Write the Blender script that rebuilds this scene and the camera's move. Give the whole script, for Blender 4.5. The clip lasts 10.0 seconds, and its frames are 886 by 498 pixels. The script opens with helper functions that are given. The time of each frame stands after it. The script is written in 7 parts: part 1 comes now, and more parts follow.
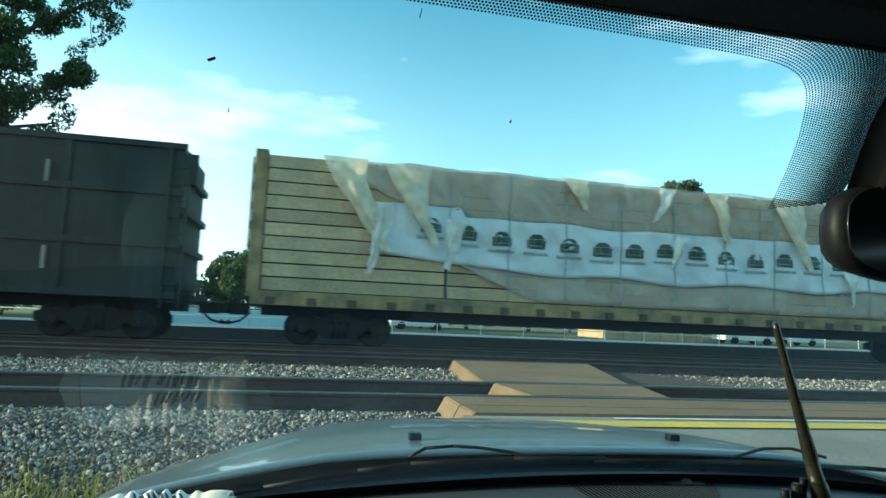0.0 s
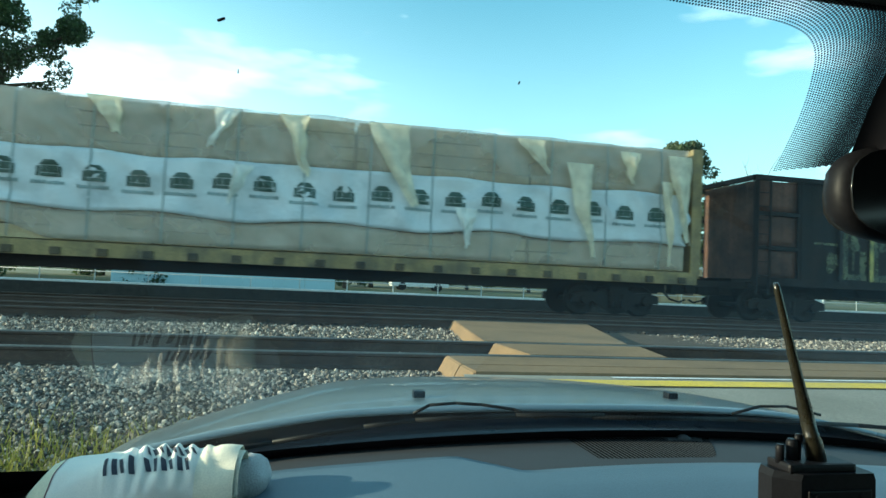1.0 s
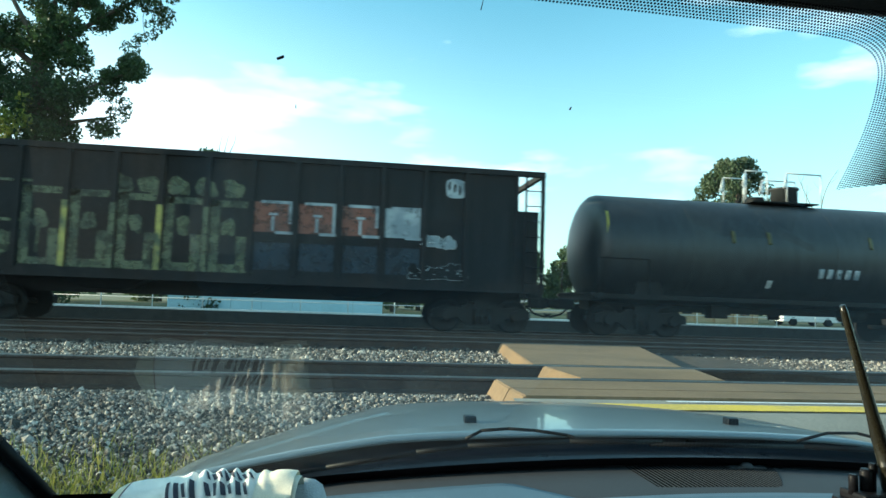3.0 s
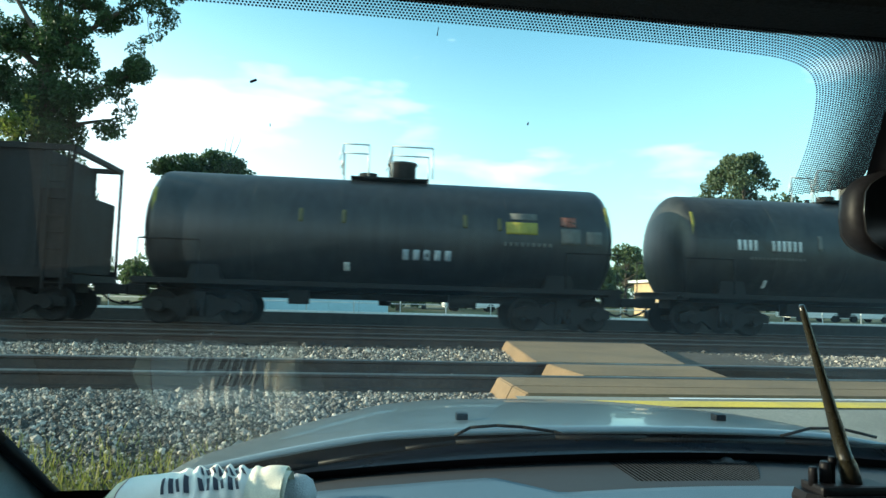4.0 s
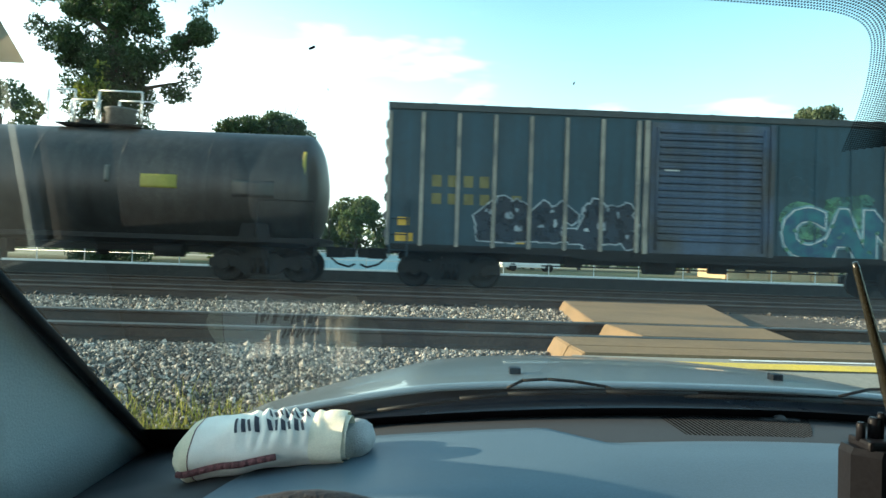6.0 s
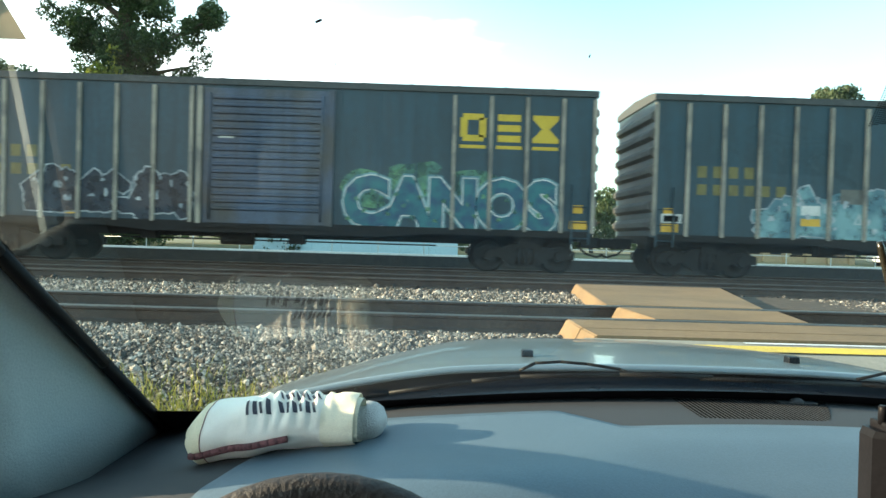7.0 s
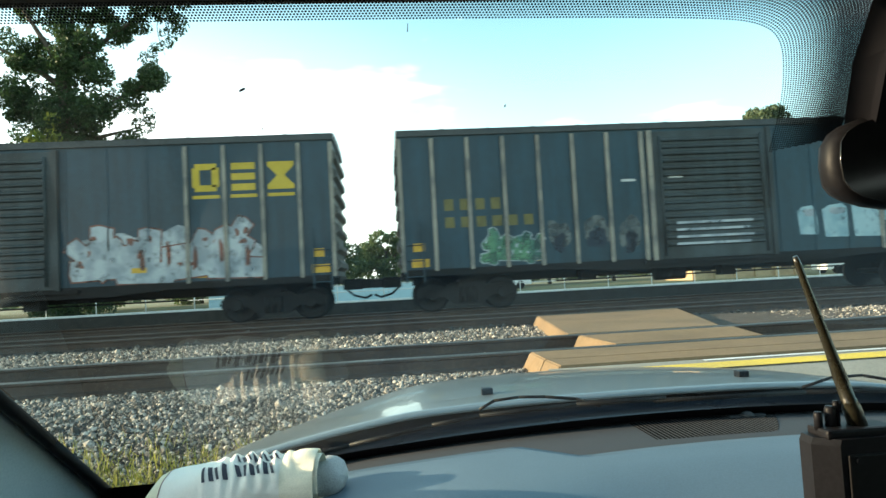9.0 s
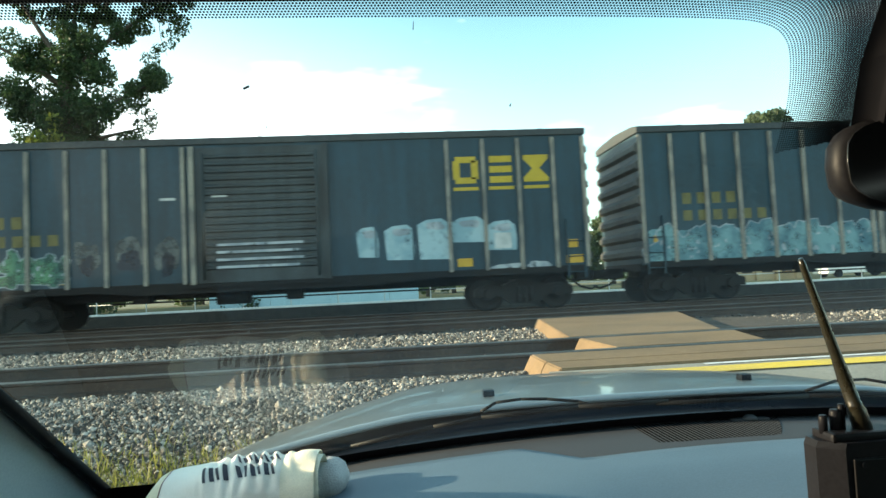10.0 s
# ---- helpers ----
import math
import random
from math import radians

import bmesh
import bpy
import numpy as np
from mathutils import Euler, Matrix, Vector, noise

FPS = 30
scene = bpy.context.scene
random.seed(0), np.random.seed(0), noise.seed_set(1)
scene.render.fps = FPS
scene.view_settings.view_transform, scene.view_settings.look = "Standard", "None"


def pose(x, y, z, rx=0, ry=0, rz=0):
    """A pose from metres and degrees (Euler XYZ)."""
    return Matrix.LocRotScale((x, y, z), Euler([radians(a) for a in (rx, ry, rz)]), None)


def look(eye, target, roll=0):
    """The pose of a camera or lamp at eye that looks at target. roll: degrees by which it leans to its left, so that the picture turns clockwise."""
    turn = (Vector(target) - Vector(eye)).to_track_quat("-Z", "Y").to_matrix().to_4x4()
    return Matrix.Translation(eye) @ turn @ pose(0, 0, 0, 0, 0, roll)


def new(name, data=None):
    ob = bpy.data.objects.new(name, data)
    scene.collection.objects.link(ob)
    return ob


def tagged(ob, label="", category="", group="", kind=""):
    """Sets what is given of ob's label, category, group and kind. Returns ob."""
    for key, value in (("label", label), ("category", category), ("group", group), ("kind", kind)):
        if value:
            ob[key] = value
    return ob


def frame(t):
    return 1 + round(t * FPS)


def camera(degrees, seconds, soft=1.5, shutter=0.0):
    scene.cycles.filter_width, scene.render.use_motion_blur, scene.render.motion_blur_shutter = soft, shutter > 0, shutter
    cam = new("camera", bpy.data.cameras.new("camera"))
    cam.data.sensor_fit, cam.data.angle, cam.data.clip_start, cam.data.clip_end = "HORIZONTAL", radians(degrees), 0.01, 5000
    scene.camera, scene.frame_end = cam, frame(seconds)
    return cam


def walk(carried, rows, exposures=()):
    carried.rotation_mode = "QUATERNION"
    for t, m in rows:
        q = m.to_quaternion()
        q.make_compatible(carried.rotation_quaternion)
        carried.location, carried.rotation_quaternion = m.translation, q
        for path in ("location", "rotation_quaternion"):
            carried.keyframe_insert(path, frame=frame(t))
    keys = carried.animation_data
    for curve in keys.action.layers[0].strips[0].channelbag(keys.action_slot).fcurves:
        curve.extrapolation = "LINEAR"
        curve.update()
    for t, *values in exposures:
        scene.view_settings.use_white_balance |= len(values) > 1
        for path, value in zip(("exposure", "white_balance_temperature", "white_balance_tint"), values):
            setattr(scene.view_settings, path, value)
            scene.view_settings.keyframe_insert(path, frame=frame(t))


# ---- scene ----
cam = camera(68.9, 10.0, soft=1.5, shutter=0.2)

PATH = [
    (0, (-2.405, -0.854, 1.535), (-1.997, 1.093, 1.745), 2.5),
    (0.5, (-2.413, -0.852, 1.53), (-2.0, 1.099, 1.681), 2.4),
    (1, (-2.413, -0.861, 1.534), (-2.0, 1.094, 1.624), 2.6),
    (1.5, (-2.418, -0.857, 1.541), (-2.039, 1.105, 1.618), 2.8),
    (2, (-2.434, -0.833, 1.53), (-2.126, 1.142, 1.602), 2.6),
    (2.5, (-2.418, -0.856, 1.534), (-2.169, 1.123, 1.676), 1.6),
    (3, (-2.42, -0.863, 1.537), (-2.151, 1.113, 1.691), 2.0),
    (4.5, (-2.38, -0.934, 1.546), (-2.157, 1.049, 1.681), 1.1),
    (5, (-2.38, -0.951, 1.547), (-2.205, 1.039, 1.649), 0.8),
    (5.5, (-2.385, -0.947, 1.543), (-2.265, 1.048, 1.605), 1.5),
    (7, (-2.384, -0.923, 1.535), (-2.341, 1.076, 1.501), 1.7),
    (7.5, (-2.369, -0.941, 1.543), (-2.254, 1.056, 1.543), 0.4),
    (8, (-2.361, -0.938, 1.544), (-2.188, 1.054, 1.594), -1.4),
    (8.5, (-2.365, -0.941, 1.542), (-2.185, 1.05, 1.618), -2.8),
    (9, (-2.363, -0.942, 1.541), (-2.192, 1.048, 1.633), -3.0),
    (9.5, (-2.363, -0.942, 1.543), (-2.193, 1.048, 1.64), -3.0),
    (10, (-2.366, -0.938, 1.539), (-2.197, 1.052, 1.638), -2.7),
]
walk(cam, [(t, look(eye, target, roll)) for t, eye, target, roll in PATH],
     exposures=[(0, 0.72, 5400, -7), (1, 0.85, 5620, -5), (3, 0.97, 5690, -1), (5, 0.96, 5830, 1), (5.7, 1.12, 6100, 5), (7, 1.61, 6620, 10), (8, 1.62, 6780, 10), (9, 1.40, 6700, 9), (10, 1.35, 6640, 8)])

# ---- world and light ----
SUN_FROM = Vector((-0.97, 0.15, 0.215)).normalized()
world = bpy.data.worlds.new("sky")
scene.world = world
world.use_nodes = True
wn, wl = world.node_tree.nodes, world.node_tree.links
wn.clear()
w_out = wn.new("ShaderNodeOutputWorld")
w_bg = wn.new("ShaderNodeBackground")
w_sky = wn.new("ShaderNodeTexSky")
w_sky.sky_type = "NISHITA"
w_sky.sun_disc = False
w_sky.sun_elevation = math.asin(SUN_FROM.z)
w_sky.sun_rotation = math.atan2(SUN_FROM.x, SUN_FROM.y)
w_sky.air_density, w_sky.dust_density, w_sky.ozone_density = 1.0, 1.6, 1.6
w_bg.inputs["Strength"].default_value = 0.15
# thin streaks of white cloud in the sky
w_tc = wn.new("ShaderNodeTexCoord")
w_map = wn.new("ShaderNodeMapping")
w_map.inputs["Scale"].default_value = (1.0, 1.0, 3.4)
w_map.inputs["Rotation"].default_value = (0.0, 0.22, 0.5)
w_noise = wn.new("ShaderNodeTexNoise")
w_noise.inputs["Scale"].default_value = 2.6
w_noise.inputs["Detail"].default_value = 7.0
w_noise.inputs["Roughness"].default_value = 0.55
w_ramp = wn.new("ShaderNodeValToRGB")
w_ramp.color_ramp.elements[0].position = 0.52
w_ramp.color_ramp.elements[1].position = 0.78
w_mix = wn.new("ShaderNodeMix")
w_mix.data_type = "RGBA"
w_mix.inputs["B"].default_value = (9.0, 9.3, 9.6, 1)
wl.new(w_tc.outputs["Generated"], w_map.inputs["Vector"])
wl.new(w_map.outputs["Vector"], w_noise.inputs["Vector"])
wl.new(w_noise.outputs["Fac"], w_ramp.inputs["Fac"])
wl.new(w_ramp.outputs["Color"], w_mix.inputs["Factor"])
w_tint = wn.new("ShaderNodeMix")
w_tint.data_type, w_tint.blend_type = "RGBA", "MULTIPLY"
w_tint.inputs["Factor"].default_value = 1.0
w_tint.inputs["B"].default_value = (0.97, 1.50, 1.31, 1)
wl.new(w_sky.outputs["Color"], w_tint.inputs["A"])
wl.new(w_tint.outputs["Result"], w_mix.inputs["A"])
# white haze low in the sky, thicker towards the sun
w_sep = wn.new("ShaderNodeSeparateXYZ")
wl.new(w_tc.outputs["Generated"], w_sep.inputs["Vector"])
w_low = wn.new("ShaderNodeMapRange")
w_low.interpolation_type = "SMOOTHSTEP"
w_low.inputs["From Min"].default_value, w_low.inputs["From Max"].default_value = 0.50, 0.02
w_side = wn.new("ShaderNodeMapRange")
w_side.interpolation_type = "SMOOTHSTEP"
w_side.inputs["From Min"].default_value, w_side.inputs["From Max"].default_value = 0.30, -0.55
w_side.inputs["To Min"].default_value, w_side.inputs["To Max"].default_value = 0.28, 0.95
wl.new(w_sep.outputs["Z"], w_low.inputs["Value"])
wl.new(w_sep.outputs["X"], w_side.inputs["Value"])
w_fac = wn.new("ShaderNodeMath")
w_fac.operation = "MULTIPLY"
wl.new(w_low.outputs["Result"], w_fac.inputs[0])
wl.new(w_side.outputs["Result"], w_fac.inputs[1])
w_haze = wn.new("ShaderNodeMix")
w_haze.data_type = "RGBA"
w_haze.inputs["B"].default_value = (8.0, 8.2, 8.2, 1)
wl.new(w_fac.outputs["Value"], w_haze.inputs["Factor"])
wl.new(w_mix.outputs["Result"], w_haze.inputs["A"])
wl.new(w_haze.outputs["Result"], w_bg.inputs["Color"])
wl.new(w_bg.outputs["Background"], w_out.inputs["Surface"])

sun = new("sun", bpy.data.lights.new("sun", "SUN"))
sun.data.energy = 5.0
sun.data.angle = radians(0.55)
sun.data.color = (1.0, 0.80, 0.53)
sun.matrix_world = look(SUN_FROM * 60, (0, 0, 0))


# ---- materials ----
def mat(name, col, rough=0.6, metal=0.0, var=0.25, scale=2.0, bump=0.15, fine=14.0, col2=None, amount=0.5, island=False, spec=0.5, rnd=False, coat=0.0, streak=0.0):
    """A surface with broad stains towards col2 and fine grain with relief."""
    m = bpy.data.materials.new(name)
    m.use_nodes = True
    n, l = m.node_tree.nodes, m.node_tree.links
    b = n["Principled BSDF"]
    tc = n.new("ShaderNodeTexCoord")
    big, small = n.new("ShaderNodeTexNoise"), n.new("ShaderNodeTexNoise")
    for node, s, d in ((big, scale, 5), (small, scale * fine, 6)):
        node.inputs["Scale"].default_value, node.inputs["Detail"].default_value = s, d
        l.new(tc.outputs["Object"], node.inputs["Vector"])
    ramp = n.new("ShaderNodeValToRGB")
    ramp.color_ramp.elements[0].position, ramp.color_ramp.elements[1].position = 0.62 - amount * 0.4, 0.72 - amount * 0.1
    l.new(big.outputs["Fac"], ramp.inputs["Fac"])
    stain = n.new("ShaderNodeMix")
    stain.data_type = "RGBA"
    c2 = col2 or tuple(c * (1 - var) for c in col)
    stain.inputs["A"].default_value, stain.inputs["B"].default_value = (*col, 1), (*c2, 1)
    l.new(ramp.outputs["Color"], stain.inputs["Factor"])
    grain = n.new("ShaderNodeMapRange")
    grain.inputs["From Min"].default_value, grain.inputs["From Max"].default_value = 0.3, 0.7
    grain.inputs["To Min"].default_value, grain.inputs["To Max"].default_value = 1 - var, 1 + var
    l.new(small.outputs["Fac"], grain.inputs["Value"])
    hsv = n.new("ShaderNodeHueSaturation")
    l.new(stain.outputs["Result"], hsv.inputs["Color"])
    if island or rnd:
        src = n.new("ShaderNodeNewGeometry").outputs["Random Per Island"] if island else n.new("ShaderNodeObjectInfo").outputs["Random"]
        spread = n.new("ShaderNodeMapRange")
        spread.inputs["To Min"].default_value, spread.inputs["To Max"].default_value = (0.22, 3.6) if island else (0.8, 1.2)
        if island:
            few = n.new("ShaderNodeMath")
            few.operation = "POWER"
            few.inputs[1].default_value = 2.2
            l.new(src, few.inputs[0])
            src = few.outputs["Value"]
        l.new(src, spread.inputs["Value"])
        mul = n.new("ShaderNodeMath")
        mul.operation = "MULTIPLY"
        l.new(spread.outputs["Result"], mul.inputs[0])
        l.new(grain.outputs["Result"], mul.inputs[1])
        l.new(mul.outputs["Value"], hsv.inputs["Value"])
    else:
        l.new(grain.outputs["Result"], hsv.inputs["Value"])
    if streak:
        mp, sn, sr = n.new("ShaderNodeMapping"), n.new("ShaderNodeTexNoise"), n.new("ShaderNodeMapRange")
        mp.inputs["Scale"].default_value = (1.0, 1.0, 0.07)
        sn.inputs["Scale"].default_value, sn.inputs["Detail"].default_value = 4.5, 5
        sr.inputs["From Min"].default_value, sr.inputs["From Max"].default_value = 0.32, 0.68
        sr.inputs["To Min"].default_value, sr.inputs["To Max"].default_value = 1 - streak, 1 + streak
        l.new(tc.outputs["Object"], mp.inputs["Vector"])
        l.new(mp.outputs["Vector"], sn.inputs["Vector"])
        l.new(sn.outputs["Fac"], sr.inputs["Value"])
        run = n.new("ShaderNodeMix")
        run.data_type, run.blend_type = "RGBA", "MULTIPLY"
        run.inputs["Factor"].default_value = 1.0
        l.new(hsv.outputs["Color"], run.inputs["A"])
        l.new(sr.outputs["Result"], run.inputs["B"])
        l.new(run.outputs["Result"], b.inputs["Base Color"])
    else:
        l.new(hsv.outputs["Color"], b.inputs["Base Color"])
    rr = n.new("ShaderNodeMapRange")
    rr.inputs["To Min"].default_value, rr.inputs["To Max"].default_value = max(0.03, rough - 0.12), min(1, rough + 0.12)
    l.new(big.outputs["Fac"], rr.inputs["Value"])
    l.new(rr.outputs["Result"], b.inputs["Roughness"])
    b.inputs["Metallic"].default_value = metal
    b.inputs["Specular IOR Level"].default_value = spec
    b.inputs["Coat Weight"].default_value = coat
    if bump:
        bp = n.new("ShaderNodeBump")
        bp.inputs["Strength"].default_value, bp.inputs["Distance"].default_value = bump, 0.01
        l.new(small.outputs["Fac"], bp.inputs["Height"])
        l.new(bp.outputs["Normal"], b.inputs["Normal"])
    return m


def film(name, col, thin=0.25, thick=0.95, shine=0.45, scale=2.6):
    """Thin clouded plastic film: part clear, part milky, with a sheen."""
    m = bpy.data.materials.new(name)
    m.use_nodes = True
    n, l = m.node_tree.nodes, m.node_tree.links
    b = n["Principled BSDF"]
    b.inputs["Base Color"].default_value = (*col, 1)
    b.inputs["Roughness"].default_value = 0.25
    tr, mix, nz, rp, tc = n.new("ShaderNodeBsdfTransparent"), n.new("ShaderNodeMixShader"), n.new("ShaderNodeTexNoise"), n.new("ShaderNodeMapRange"), n.new("ShaderNodeTexCoord")
    nz.inputs["Scale"].default_value, nz.inputs["Detail"].default_value = scale, 4
    rp.inputs["From Min"].default_value, rp.inputs["From Max"].default_value = 0.35, 0.65
    rp.inputs["To Min"].default_value, rp.inputs["To Max"].default_value = thin, thick
    l.new(tc.outputs["Object"], nz.inputs["Vector"])
    l.new(nz.outputs["Fac"], rp.inputs["Value"])
    l.new(rp.outputs["Result"], mix.inputs[0])
    l.new(tr.outputs[0], mix.inputs[1])
    lit, glow = n.new("ShaderNodeMixShader"), n.new("ShaderNodeBsdfTranslucent")
    glow.inputs["Color"].default_value = (*col, 1)
    lit.inputs[0].default_value = shine
    l.new(b.outputs[0], lit.inputs[1])
    l.new(glow.outputs[0], lit.inputs[2])
    l.new(lit.outputs[0], mix.inputs[2])
    l.new(mix.outputs[0], n["Material Output"].inputs["Surface"])
    return m


def spray(name, col, col2, cover=0.6, scale=2.2):
    """Faded spray paint: cloudy, broken cover over the paint below, two tones."""
    m = bpy.data.materials.new(name)
    m.use_nodes = True
    n, l = m.node_tree.nodes, m.node_tree.links
    b = n["Principled BSDF"]
    b.inputs["Roughness"].default_value = 0.62
    tc, tone, gaps, wear = n.new("ShaderNodeTexCoord"), n.new("ShaderNodeTexNoise"), n.new("ShaderNodeTexNoise"), n.new("ShaderNodeMapRange")
    tone.inputs["Scale"].default_value, tone.inputs["Detail"].default_value = scale, 3
    gaps.inputs["Scale"].default_value, gaps.inputs["Detail"].default_value = scale * 2.1, 7
    gaps.inputs["Roughness"].default_value = 0.65
    wear.inputs["From Min"].default_value, wear.inputs["From Max"].default_value = 0.62 - 0.5 * cover, 0.80 - 0.5 * cover
    wear.inputs["To Min"].default_value, wear.inputs["To Max"].default_value = 0.12, 0.96
    ramp = n.new("ShaderNodeValToRGB")
    ramp.color_ramp.elements[0].position, ramp.color_ramp.elements[1].position = 0.40, 0.60
    ramp.color_ramp.elements[0].color, ramp.color_ramp.elements[1].color = (*col, 1), (*col2, 1)
    for node in (tone, gaps):
        l.new(tc.outputs["Object"], node.inputs["Vector"])
    l.new(tone.outputs["Fac"], ramp.inputs["Fac"])
    l.new(ramp.outputs["Color"], b.inputs["Base Color"])
    l.new(gaps.outputs["Fac"], wear.inputs["Value"])
    clear, mix = n.new("ShaderNodeBsdfTransparent"), n.new("ShaderNodeMixShader")
    l.new(wear.outputs["Result"], mix.inputs[0])
    l.new(clear.outputs[0], mix.inputs[1])
    l.new(b.outputs[0], mix.inputs[2])
    l.new(mix.outputs[0], n["Material Output"].inputs["Surface"])
    return m


def leaf_mat(name, col, col2, shine=0.35):
    m = bpy.data.materials.new(name)
    m.use_nodes = True
    n, l = m.node_tree.nodes, m.node_tree.links
    b, out = n["Principled BSDF"], n["Material Output"]
    g = n.new("ShaderNodeNewGeometry")
    mix = n.new("ShaderNodeMix")
    mix.data_type = "RGBA"
    mix.inputs["A"].default_value, mix.inputs["B"].default_value = (*col, 1), (*col2, 1)
    l.new(g.outputs["Random Per Island"], mix.inputs["Factor"])
    l.new(mix.outputs["Result"], b.inputs["Base Color"])
    b.inputs["Roughness"].default_value = 0.55
    tr = n.new("ShaderNodeBsdfTranslucent")
    l.new(mix.outputs["Result"], tr.inputs["Color"])
    sh = n.new("ShaderNodeMixShader")
    sh.inputs[0].default_value = shine
    l.new(b.outputs[0], sh.inputs[1])
    l.new(tr.outputs[0], sh.inputs[2])
    l.new(sh.outputs[0], out.inputs["Surface"])
    return m


